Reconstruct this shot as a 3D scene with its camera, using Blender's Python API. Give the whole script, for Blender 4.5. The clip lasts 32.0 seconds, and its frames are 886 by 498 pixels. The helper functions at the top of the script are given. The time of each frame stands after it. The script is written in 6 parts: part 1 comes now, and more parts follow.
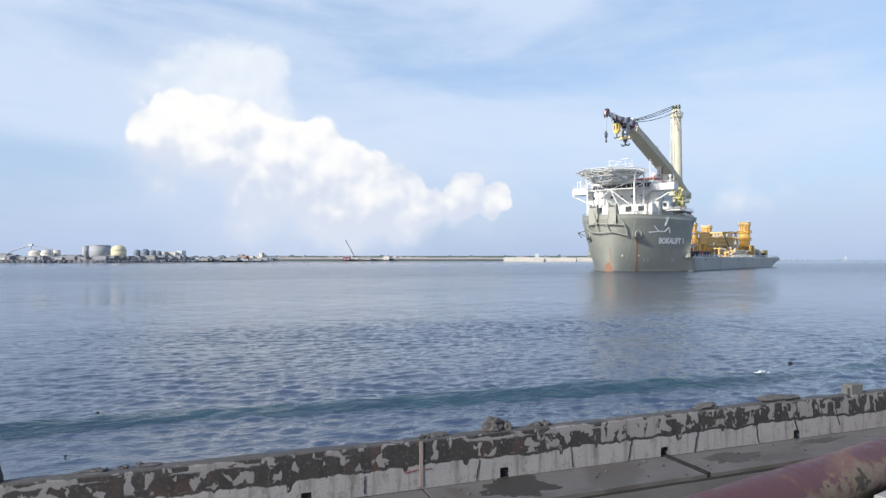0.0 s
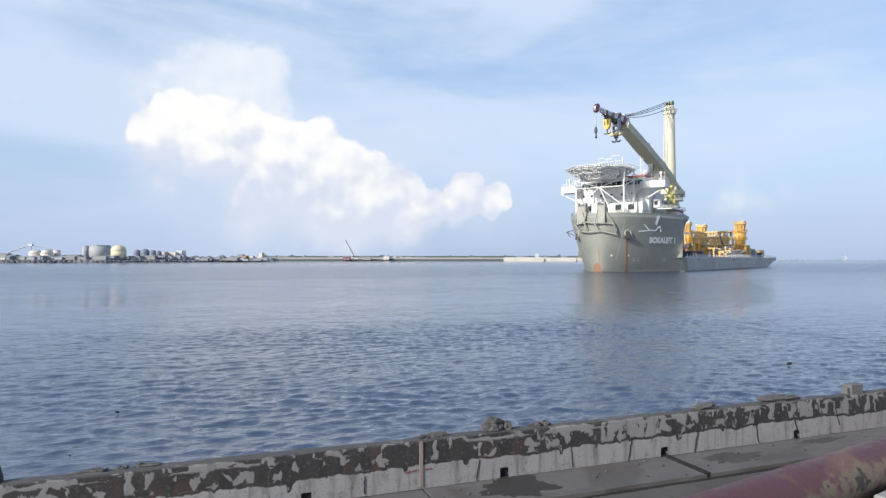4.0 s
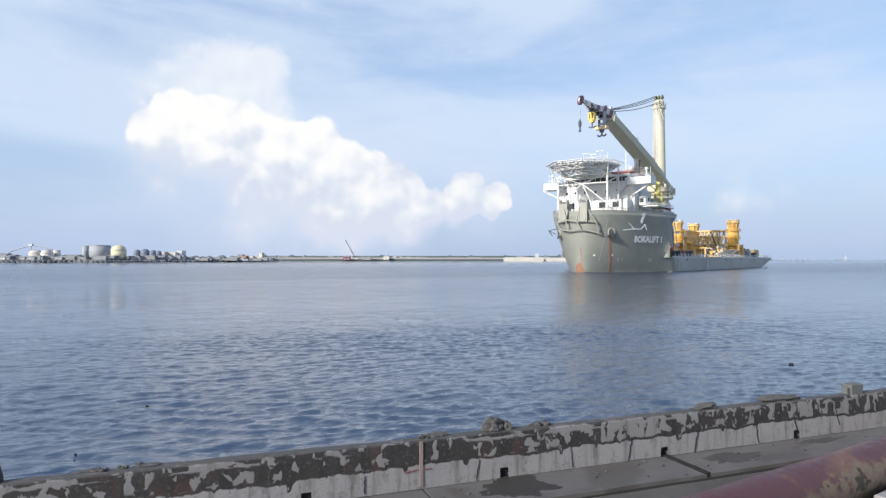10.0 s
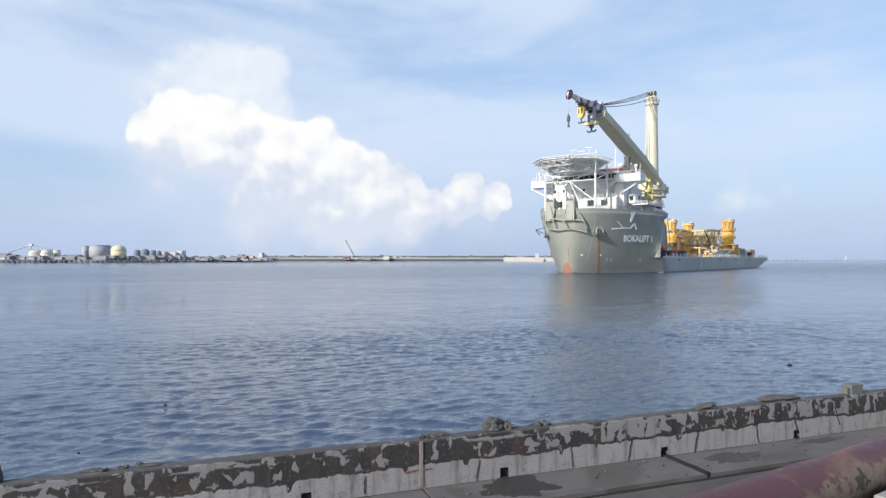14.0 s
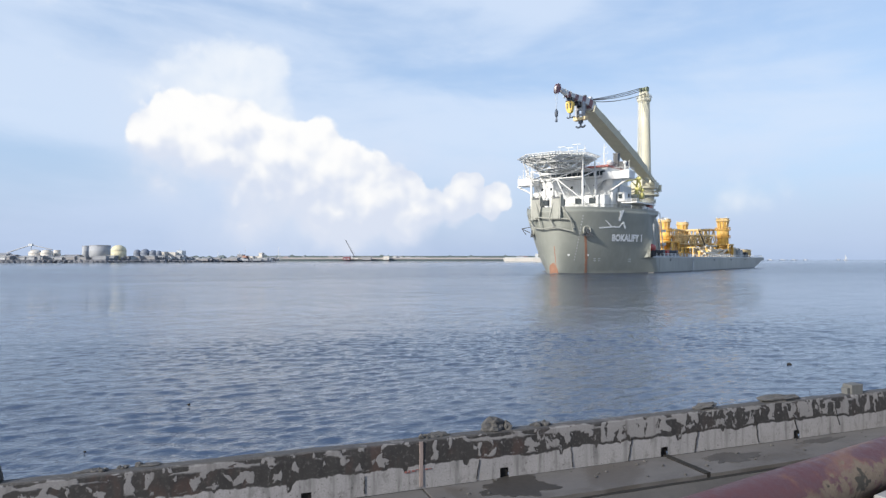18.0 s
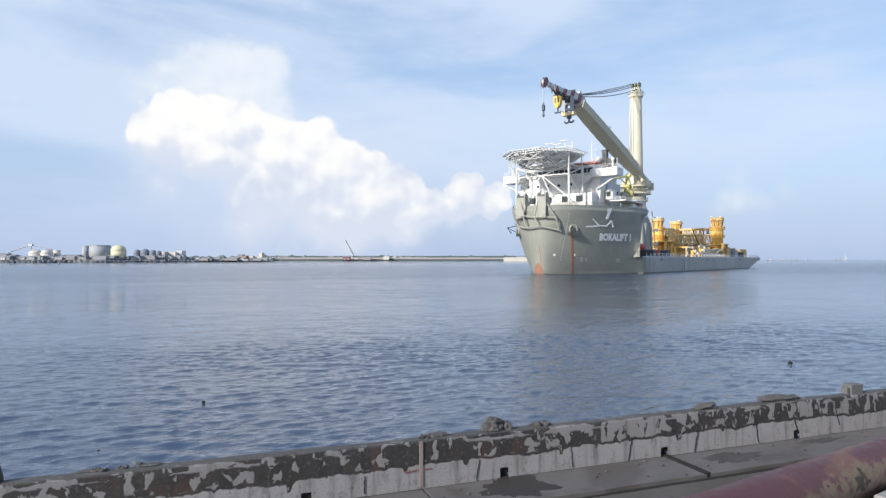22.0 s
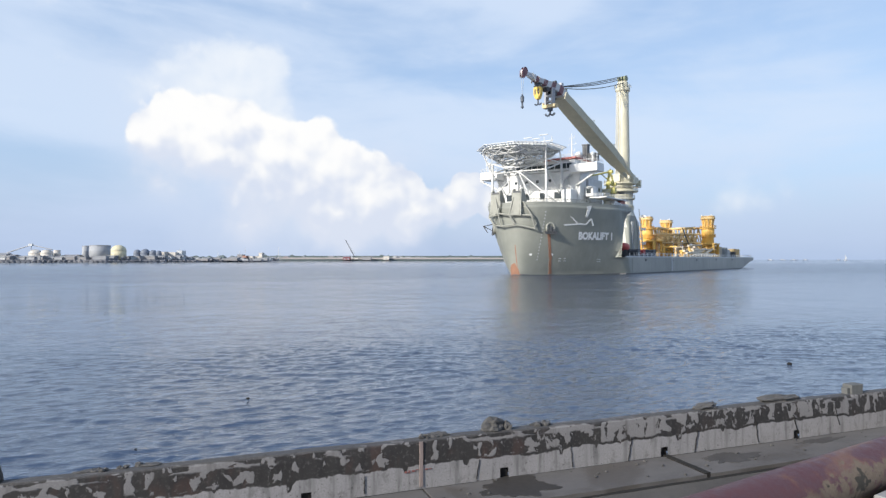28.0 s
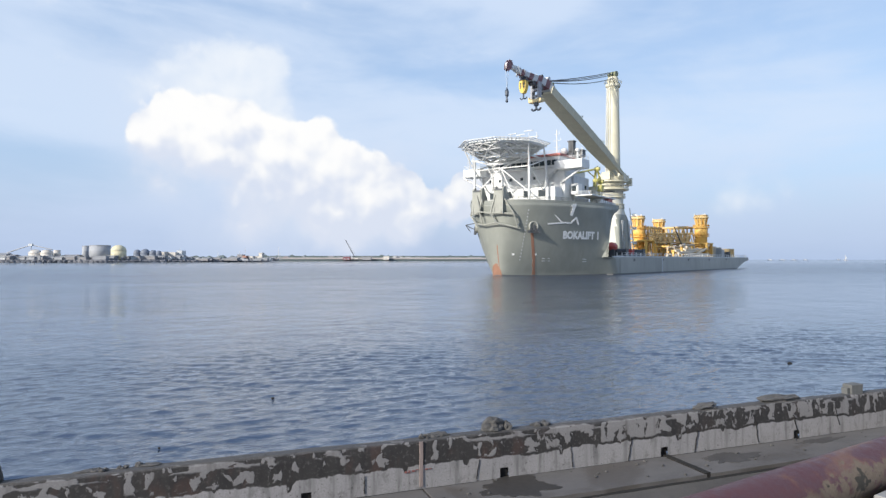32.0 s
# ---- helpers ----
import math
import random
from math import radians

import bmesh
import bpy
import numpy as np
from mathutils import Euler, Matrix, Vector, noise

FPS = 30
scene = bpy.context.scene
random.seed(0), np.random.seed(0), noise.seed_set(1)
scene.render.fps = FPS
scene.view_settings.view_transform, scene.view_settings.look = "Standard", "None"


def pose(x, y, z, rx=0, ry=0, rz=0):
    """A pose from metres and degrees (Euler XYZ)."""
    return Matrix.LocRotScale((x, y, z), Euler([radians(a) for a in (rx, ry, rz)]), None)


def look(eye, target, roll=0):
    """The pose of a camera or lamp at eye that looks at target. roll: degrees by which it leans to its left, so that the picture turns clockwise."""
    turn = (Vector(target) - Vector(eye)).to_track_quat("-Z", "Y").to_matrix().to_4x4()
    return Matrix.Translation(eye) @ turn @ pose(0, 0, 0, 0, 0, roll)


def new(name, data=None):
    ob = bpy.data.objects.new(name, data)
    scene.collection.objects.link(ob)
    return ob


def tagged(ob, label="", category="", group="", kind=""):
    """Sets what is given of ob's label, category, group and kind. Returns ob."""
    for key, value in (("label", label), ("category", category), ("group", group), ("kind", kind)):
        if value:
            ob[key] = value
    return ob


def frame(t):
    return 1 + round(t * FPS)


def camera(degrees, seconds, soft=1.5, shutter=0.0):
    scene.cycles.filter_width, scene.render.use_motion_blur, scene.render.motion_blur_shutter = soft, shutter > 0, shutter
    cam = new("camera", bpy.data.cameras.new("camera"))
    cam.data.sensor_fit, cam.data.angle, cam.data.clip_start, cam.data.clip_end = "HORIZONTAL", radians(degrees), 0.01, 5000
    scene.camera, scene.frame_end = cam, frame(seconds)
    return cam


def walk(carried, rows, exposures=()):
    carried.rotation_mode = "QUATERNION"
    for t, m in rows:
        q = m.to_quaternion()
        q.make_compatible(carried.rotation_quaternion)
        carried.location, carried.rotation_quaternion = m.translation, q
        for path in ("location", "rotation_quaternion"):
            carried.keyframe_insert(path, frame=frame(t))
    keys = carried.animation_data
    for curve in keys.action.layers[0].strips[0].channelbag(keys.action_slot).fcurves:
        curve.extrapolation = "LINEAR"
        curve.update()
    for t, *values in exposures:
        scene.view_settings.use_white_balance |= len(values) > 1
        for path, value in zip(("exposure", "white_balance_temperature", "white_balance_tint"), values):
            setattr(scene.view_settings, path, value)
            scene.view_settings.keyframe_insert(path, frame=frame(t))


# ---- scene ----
# ---- camera ----
cam = camera(69.5, 32.0, soft=1.4)
EYE_Z = 4.88
walk(cam, [(0.0, pose(0, 0, EYE_Z, 90.9)), (32.0, pose(0, 0, EYE_Z, 90.9))])

# ---- world, sun, exposure ----
SUN_DIR = Vector((-0.694, -0.582, 0.423)).normalized()
scene.view_settings.exposure = 0.22


class Graph:
    """Small helper to write shader maths as expressions."""

    def __init__(self, tree):
        self.t = tree

    def node(self, kind):
        return self.t.nodes.new(kind)

    def put(self, sock, v):
        if isinstance(v, bpy.types.NodeSocket):
            self.t.links.new(v, sock)
        else:
            sock.default_value = v

    def m(self, op, a, b=0.0, c=0.0, clamp=False):
        n = self.node("ShaderNodeMath")
        n.operation, n.use_clamp = op, clamp
        for s, v in zip(n.inputs, (a, b, c)):
            self.put(s, v)
        return n.outputs[0]

    def v(self, op, a, b=(0, 0, 0), scale=1.0):
        n = self.node("ShaderNodeVectorMath")
        n.operation = op
        self.put(n.inputs[0], a)
        if op == "SCALE":
            self.put(n.inputs[3], scale)
        else:
            self.put(n.inputs[1], b)
        return n.outputs[1] if op in ("LENGTH", "DISTANCE", "DOT_PRODUCT") else n.outputs[0]

    def ramp(self, x, a, b, lo=0.0, hi=1.0, smooth=True):
        n = self.node("ShaderNodeMapRange")
        n.interpolation_type = "SMOOTHSTEP" if smooth else "LINEAR"
        for s, v in zip(n.inputs, (x, a, b, lo, hi)):
            self.put(s, v)
        return n.outputs[0]

    def mix(self, f, a, b):
        n = self.node("ShaderNodeMix")
        n.data_type = "RGBA"
        self.put(n.inputs[0], f)
        self.put(n.inputs[6], a)
        self.put(n.inputs[7], b)
        return n.outputs[2]

    def noise(self, vec, scale, detail=4.0, rough=0.55, distort=0.0):
        n = self.node("ShaderNodeTexNoise")
        self.put(n.inputs["Vector"], vec)
        for k, v in (("Scale", scale), ("Detail", detail), ("Roughness", rough), ("Distortion", distort)):
            self.put(n.inputs[k], v)
        return n.outputs[0]

    def xyz(self, x, y, z):
        n = self.node("ShaderNodeCombineXYZ")
        for s, v in zip(n.inputs, (x, y, z)):
            self.put(s, v)
        return n.outputs[0]

    def split(self, v):
        n = self.node("ShaderNodeSeparateXYZ")
        self.put(n.inputs[0], v)
        return n.outputs


def rgb(r, g, b):
    return (r, g, b, 1.0)


world = bpy.data.worlds.new("sky")
scene.world = world
world.use_nodes = True
wt = world.node_tree
wt.nodes.clear()
g = Graph(wt)
sky = g.node("ShaderNodeTexSky")
sky.sky_type, sky.sun_disc = "NISHITA", False
sky.sun_elevation = math.asin(SUN_DIR.z)
sky.sun_rotation = math.atan2(SUN_DIR.x, SUN_DIR.y)
sky.air_density, sky.dust_density, sky.ozone_density = 1.0, 1.6, 1.5
way = g.node("ShaderNodeTexCoord").outputs["Generated"]
sx, sy, sz = g.split(way)
flat = g.m("MAXIMUM", g.m("SQRT", g.m("ADD", g.m("MULTIPLY", sx, sx), g.m("MULTIPLY", sy, sy))), 0.02)
az = g.m("ARCTAN2", sx, sy)
el = g.m("DIVIDE", sz, flat)
dome = g.xyz(az, el, 0.0)
# the cumulus bank over the far shore: (azimuth, elevation, radius, weight)
LOBES = [(-0.400, 0.205, 0.046, 1.0), (-0.437, 0.182, 0.028, 1.0), (-0.357, 0.195, 0.046, 1.0), (-0.31, 0.19, 0.05, 0.6),
         (-0.324, 0.160, 0.066, 0.75), (-0.257, 0.145, 0.066, 0.85), (-0.200, 0.172, 0.048, 1.0), (-0.154, 0.125, 0.060, 1.0),
         (-0.122, 0.130, 0.042, 1.0), (-0.062, 0.106, 0.042, 1.0), (-0.092, 0.085, 0.055, 0.9), (-0.030, 0.075, 0.045, 0.9), (-0.171, 0.085, 0.080, 1.0), (-0.125, 0.075, 0.055, 1.1), (-0.062, 0.060, 0.045, 1.0), (-0.225, 0.105, 0.055, 1.0),
         (0.020, 0.080, 0.040, 0.75), (0.040, 0.098, 0.034, 1.0), (0.030, 0.118, 0.018, 0.9), (0.052, 0.120, 0.016, 0.9), (0.080, 0.100, 0.024, 0.95), (0.072, 0.080, 0.024, 0.8), (0.092, 0.088, 0.016, 0.8), (-0.282, 0.115, 0.100, 0.62), (-0.40, 0.150, 0.075, 0.5), (0.365, 0.080, 0.05, 0.26), (0.43, 0.095, 0.055, 0.28), (0.48, 0.076, 0.05, 0.24), (0.62, 0.078, 0.055, 0.24)]
puff = g.noise(dome, 8.0, 4.0, 0.55)


def billow(vec, scale):
    """Rounded heaps: one minus the distance to the nearest of scattered centres, in two sizes."""
    n = g.node("ShaderNodeTexVoronoi")
    n.feature, n.normalize = "SMOOTH_F1", True
    g.put(n.inputs["Vector"], vec)
    for k, v in (("Scale", scale), ("Detail", 2.0), ("Roughness", 0.42), ("Lacunarity", 2.2), ("Smoothness", 0.35)):
        g.put(n.inputs[k], v)
    return g.m("SUBTRACT", 1.0, n.outputs["Distance"])


stir = g.v("ADD", dome, g.xyz(g.m("MULTIPLY", g.m("SUBTRACT", puff, 0.5), 0.035), g.m("MULTIPLY", g.m("SUBTRACT", g.noise(dome, 13.0, 4.0, 0.55), 0.5), 0.03), 0.0))
heap = billow(stir, 13.0)
heap_off = billow(g.v("ADD", stir, (-0.010, 0.018, 0.0)), 13.0)
bank = None
for a, e, r, w in LOBES:
    d = g.v("DISTANCE", dome, (a, e, 0.0))
    lobe = g.m("MULTIPLY", g.ramp(d, r * 1.45, r * 0.1), w)
    bank = lobe if bank is None else g.m("SMOOTH_MAX", bank, lobe, 0.14)
knobs = billow(g.v("ADD", stir, (3.0, 1.0, 0.0)), 34.0)
rough_edge = g.m("ADD", g.m("ADD", g.m("MULTIPLY", g.m("SUBTRACT", heap, 0.72), 2.1), g.m("MULTIPLY", g.m("SUBTRACT", knobs, 0.72), 1.1)), g.m("MULTIPLY", g.m("SUBTRACT", puff, 0.5), 1.0))
body = g.m("ADD", bank, g.m("MULTIPLY", rough_edge, g.ramp(bank, 0.0, 0.4, 0.04, 0.6)))
ridge = g.m("SUBTRACT", el, g.m("SUBTRACT", 0.088, g.m("MULTIPLY", az, 0.22)))
soft = g.m("MULTIPLY", g.ramp(ridge, -0.06, 0.005, 1.0, 0.26), g.ramp(az, 0.13, 0.26, 1.0, 5.5))
cumulus = g.ramp(g.m("DIVIDE", g.m("SUBTRACT", body, 0.12), soft), 0.0, 0.62)
# the thin older tower behind it
tower = None
for a, e, r, w in ((-0.380, 0.255, 0.070, 0.8), (-0.315, 0.270, 0.070, 1.0), (-0.272, 0.290, 0.045, 1.0), (-0.325, 0.225, 0.080, 1.0), (-0.265, 0.245, 0.05, 0.8), (-0.43, 0.245, 0.05, 0.6), (-0.255, 0.195, 0.05, 0.9)):
    d = g.v("DISTANCE", dome, (a, e, 0.0))
    lobe = g.m("MULTIPLY", g.ramp(d, r * 1.4, r * 0.1), w)
    tower = lobe if tower is None else g.m("SMOOTH_MAX", tower, lobe, 0.14)
tower = g.m("ADD", tower, g.m("MULTIPLY", rough_edge, g.ramp(tower, 0.0, 0.4, 0.04, 0.5)))
tower = g.m("MULTIPLY", g.ramp(tower, 0.15, 0.62), g.ramp(puff, 0.3, 0.65, 0.55, 0.95))
# soft thin cloud hanging round and under the bank
skirt = None
for a, e, r, w in ((-0.36, 0.20, 0.22, 0.75), (-0.12, 0.10, 0.20, 0.8), (-0.2, 0.07, 0.16, 0.8), (0.05, 0.09, 0.14, 0.5), (-0.3, 0.09, 0.2, 0.6)):
    d = g.v("DISTANCE", dome, (a, e, 0.0))
    lobe = g.m("MULTIPLY", g.ramp(d, r, 0.0), w)
    skirt = lobe if skirt is None else g.m("SMOOTH_MAX", skirt, lobe, 0.2)
skirt = g.m("MULTIPLY", skirt, g.ramp(puff, 0.25, 0.62, 0.45, 1.0))
# high thin cloud in long streaks
tilt = g.m("ADD", el, g.m("MULTIPLY", az, 0.05))
streak = g.noise(g.xyz(az, g.m("MULTIPLY", tilt, 4.2), 3.1), 1.7, 4.0, 0.5, 0.5)
wisp = g.noise(g.xyz(az, g.m("MULTIPLY", tilt, 2.6), 7.7), 4.6, 6.0, 0.6, 0.3)
veil = g.ramp(g.m("ADD", g.m("MULTIPLY", streak, 0.7), g.m("MULTIPLY", wisp, 0.3)), 0.36, 0.60)
haze = g.ramp(el, 0.20, 0.0)
base = g.mix(0.45, g.v("SCALE", sky.outputs[0], scale=0.15), rgb(0.28, 0.48, 0.82))
pale = g.mix(g.m("ADD", g.m("MULTIPLY", veil, 0.62), 0.22), base, rgb(0.585, 0.685, 0.84))
pale = g.mix(g.ramp(el, 0.42, 1.1, 0.0, 0.8), pale, rgb(0.085, 0.19, 0.43))
low = g.mix(g.m("MULTIPLY", haze, 0.72), pale, rgb(0.375, 0.475, 0.685))
glow = g.m("ADD", g.m("MULTIPLY", g.m("SUBTRACT", heap, heap_off), 2.6), g.m("ADD", g.m("MULTIPLY", body, 0.25), g.m("ADD", g.m("MULTIPLY", ridge, 4.0), g.m("MULTIPLY", g.m("SUBTRACT", el, 0.08), 1.6))))
cloud = g.mix(g.ramp(glow, -0.05, 0.62), rgb(0.61, 0.66, 0.77), rgb(0.87, 0.865, 0.855))
low = g.mix(skirt, low, rgb(0.60, 0.665, 0.79))
low = g.mix(tower, low, g.mix(g.ramp(glow, 0.1, 1.1), rgb(0.61, 0.69, 0.81), rgb(0.76, 0.80, 0.85)))
final = g.mix(g.m("MULTIPLY", cumulus, 0.94), low, cloud)
bg = g.node("ShaderNodeBackground")
wt.links.new(final, bg.inputs[0])
bg.inputs[1].default_value = 1.0
wt.links.new(bg.outputs[0], g.node("ShaderNodeOutputWorld").inputs[0])

sun_data = bpy.data.lights.new("sun", "SUN")
sun_data.energy, sun_data.angle, sun_data.color = 5.0, radians(2.0), (1.0, 0.94, 0.85)
sun = new("sun", sun_data)
sun.matrix_world = look(SUN_DIR * 300, (0, 0, 0))


# ---- materials ----
def material(name, build):
    """build(graph, shader, coords) sets the inputs of a Principled shader."""
    mat = bpy.data.materials.new(name)
    mat.use_nodes = True
    mat.node_tree.nodes.clear()
    q = Graph(mat.node_tree)
    sh = q.node("ShaderNodeBsdfPrincipled")
    mat.node_tree.links.new(sh.outputs[0], q.node("ShaderNodeOutputMaterial").inputs[0])
    build(q, sh, q.node("ShaderNodeTexCoord").outputs["Object"])
    return mat


def relief(q, sh, height, strength, distance):
    n = q.node("ShaderNodeBump")
    q.put(n.inputs["Height"], height)
    n.inputs["Strength"].default_value, n.inputs["Distance"].default_value = strength, distance
    q.t.links.new(n.outputs[0], sh.inputs["Normal"])


def paint(name, colour, dirt=(0.16, 0.12, 0.09), amount=0.3, rough=0.5, scale=0.5, metal=0.0, streaks=True):
    """Weathered paint: faint mottling, and dirt that runs down in streaks."""
    def build(q, sh, co):
        a = q.noise(co, scale, 5.0, 0.6)
        b = q.noise(q.v("MULTIPLY", co, (1.0, 1.0, 0.12) if streaks else (1, 1, 1)), scale * 4.0, 5.0, 0.65)
        f = q.m("MULTIPLY", q.ramp(q.m("ADD", q.m("MULTIPLY", a, 0.5), q.m("MULTIPLY", b, 0.5)), 0.47, 0.72), amount)
        tone = q.mix(q.ramp(a, 0.3, 0.7), rgb(*[c * 0.9 for c in colour]), rgb(*[min(1, c * 1.08) for c in colour]))
        q.put(sh.inputs["Base Color"], q.mix(f, tone, rgb(*dirt)))
        q.put(sh.inputs["Roughness"], q.ramp(b, 0.3, 0.7, rough - 0.08, rough + 0.12))
        sh.inputs["Metallic"].default_value = metal
        relief(q, sh, b, 0.15, 0.02)
    return material(name, build)


M_HULL = paint("hull_paint", (0.235, 0.246, 0.218), (0.16, 0.15, 0.125), 0.3, 0.45, 0.16)
# hull paint for the after body, lifted and warmed to add light there
M_HULL_LIT = paint("lit_hull_paint", (0.315, 0.318, 0.284), (0.26, 0.25, 0.22), 0.2, 0.45, 0.10)
M_BRACKET = paint("bracket_paint", (0.29, 0.295, 0.26), (0.17, 0.15, 0.12), 0.35, 0.5, 0.5)
M_WHITE = paint("white_paint", (0.68, 0.685, 0.67), (0.45, 0.38, 0.30), 0.18, 0.4, 0.4)
M_CREAM = paint("crane_paint", (0.58, 0.55, 0.42), (0.28, 0.24, 0.16), 0.25, 0.45, 0.3)
M_BOOM = paint("boom_paint", (0.50, 0.47, 0.345), (0.28, 0.2, 0.13), 0.35, 0.5, 0.3)
M_DECKPLATE = paint("helideck_plate", (0.86, 0.88, 0.84), (0.7, 0.7, 0.64), 0.1, 0.6, 0.3)
M_YELLOW = paint("yellow_paint", (0.76, 0.46, 0.11), (0.36, 0.23, 0.10), 0.45, 0.5, 0.4)
M_DARKSTEEL = paint("dark_steel", (0.07, 0.075, 0.08), (0.10, 0.07, 0.05), 0.4, 0.5, 0.6)
M_MAROON = paint("maroon_paint", (0.20, 0.06, 0.07), (0.10, 0.06, 0.05), 0.3, 0.5, 0.6)
M_RED = paint("red_paint", (0.46, 0.06, 0.05), (0.2, 0.07, 0.05), 0.3, 0.5, 0.6)
M_FADEDRED = paint("faded_red_paint", (0.46, 0.15, 0.12), (0.4, 0.25, 0.2), 0.4, 0.5, 0.6)
M_ORANGE = paint("orange_paint", (0.36, 0.19, 0.14), (0.25, 0.1, 0.05), 0.3, 0.5, 0.6)
M_RUST = paint("rust", (0.28, 0.145, 0.095), (0.19, 0.12, 0.085), 0.7, 0.85, 0.9)
M_GREYDECK = paint("deck_grey", (0.30, 0.32, 0.32), (0.16, 0.14, 0.12), 0.4, 0.6, 0.4, streaks=False)
M_PALEGREY = paint("pale_grey", (0.52, 0.54, 0.55), (0.3, 0.27, 0.22), 0.3, 0.5, 0.3)
M_LETTER = paint("letter_paint", (0.78, 0.78, 0.76), (0.4, 0.38, 0.34), 0.25, 0.5, 0.8)


def glass_build(q, sh, co):
    sh.inputs["Base Color"].default_value = rgb(0.045, 0.055, 0.06)
    sh.inputs["Roughness"].default_value = 0.08


M_GLASS = material("dark_glass", glass_build)


def water_build(q, sh, co):
    u, v, w = q.split(co)
    tiny = q.noise(q.xyz(q.m("MULTIPLY", u, 0.45), v, 0.0), 7.5, 4.0, 0.6, 0.3)
    fine = q.noise(q.xyz(q.m("MULTIPLY", u, 0.45), v, 5.0), 2.6, 4.0, 0.55, 0.4)
    mid = q.noise(q.xyz(q.m("MULTIPLY", u, 0.5), v, 9.0), 0.62, 4.0, 0.55, 0.5)
    patch = q.noise(q.xyz(q.m("MULTIPLY", u, 0.3), v, 2.0), 0.028, 3.0, 0.5)
    calm = q.ramp(patch, 0.35, 0.65, 0.7, 1.1)
    coarse = q.noise(q.xyz(q.m("MULTIPLY", u, 0.8), v, 14.0), 0.20, 4.0, 0.6, 0.5)
    long = q.noise(q.xyz(q.m("MULTIPLY", u, 0.9), v, 21.0), 0.07, 4.0, 0.6, 0.5)
    out = q.ramp(v, 25.0, 190.0, smooth=False)
    q.put(sh.inputs["Roughness"], q.m("ADD", q.ramp(v, 45.0, 180.0, 0.025, 0.215, smooth=False), q.ramp(v, 220.0, 900.0, 0.0, -0.16)))
    sh.inputs["IOR"].default_value = 2.5
    q.put(sh.inputs["Base Color"], q.mix(q.ramp(patch, 0.35, 0.65), rgb(0.017, 0.031, 0.060), rgb(0.021, 0.037, 0.070)))
    near = q.m("ADD", q.m("MULTIPLY", tiny, 0.027), q.m("MULTIPLY", fine, 0.080))
    far_chop = q.m("ADD", q.m("MULTIPLY", mid, 0.12), q.m("ADD", q.m("MULTIPLY", coarse, 1.0), q.m("MULTIPLY", long, 2.1)))
    h = q.m("ADD", q.m("MULTIPLY", near, q.m("SUBTRACT", 1.0, q.m("MULTIPLY", out, 0.6))),
            q.m("ADD", q.m("MULTIPLY", mid, q.m("MULTIPLY", q.ramp(v, 30.0, 75.0), 0.035)), q.m("MULTIPLY", far_chop, out)))
    relief(q, sh, q.m("MULTIPLY", h, calm), 1.0, 1.0)


M_WATER = material("sea_water", water_build)


def swell_build(q, sh, co):
    """The lifted green face of a low breaker."""
    u, v, w = q.split(co)
    chop = q.noise(q.xyz(q.m("MULTIPLY", u, 0.5), v, w), 3.2, 4.0, 0.6, 0.4)
    tone = q.noise(q.xyz(q.m("MULTIPLY", u, 0.3), v, 0.0), 0.5, 3.0, 0.5)
    q.put(sh.inputs["Base Color"], q.mix(q.ramp(tone, 0.3, 0.7), rgb(0.018, 0.040, 0.058), rgb(0.020, 0.052, 0.068)))
    sh.inputs["Roughness"].default_value = 0.03
    sh.inputs["IOR"].default_value = 1.75
    relief(q, sh, chop, 1.0, 0.11)


M_SWELL = material("green_water", swell_build)


def foam_build(q, sh, co):
    f = q.noise(co, 6.0, 5.0, 0.7)
    q.put(sh.inputs["Base Color"], q.mix(q.ramp(f, 0.35, 0.65), rgb(0.45, 0.55, 0.6), rgb(0.82, 0.85, 0.86)))
    sh.inputs["Roughness"].default_value = 0.8


M_FOAM = material("foam", foam_build)


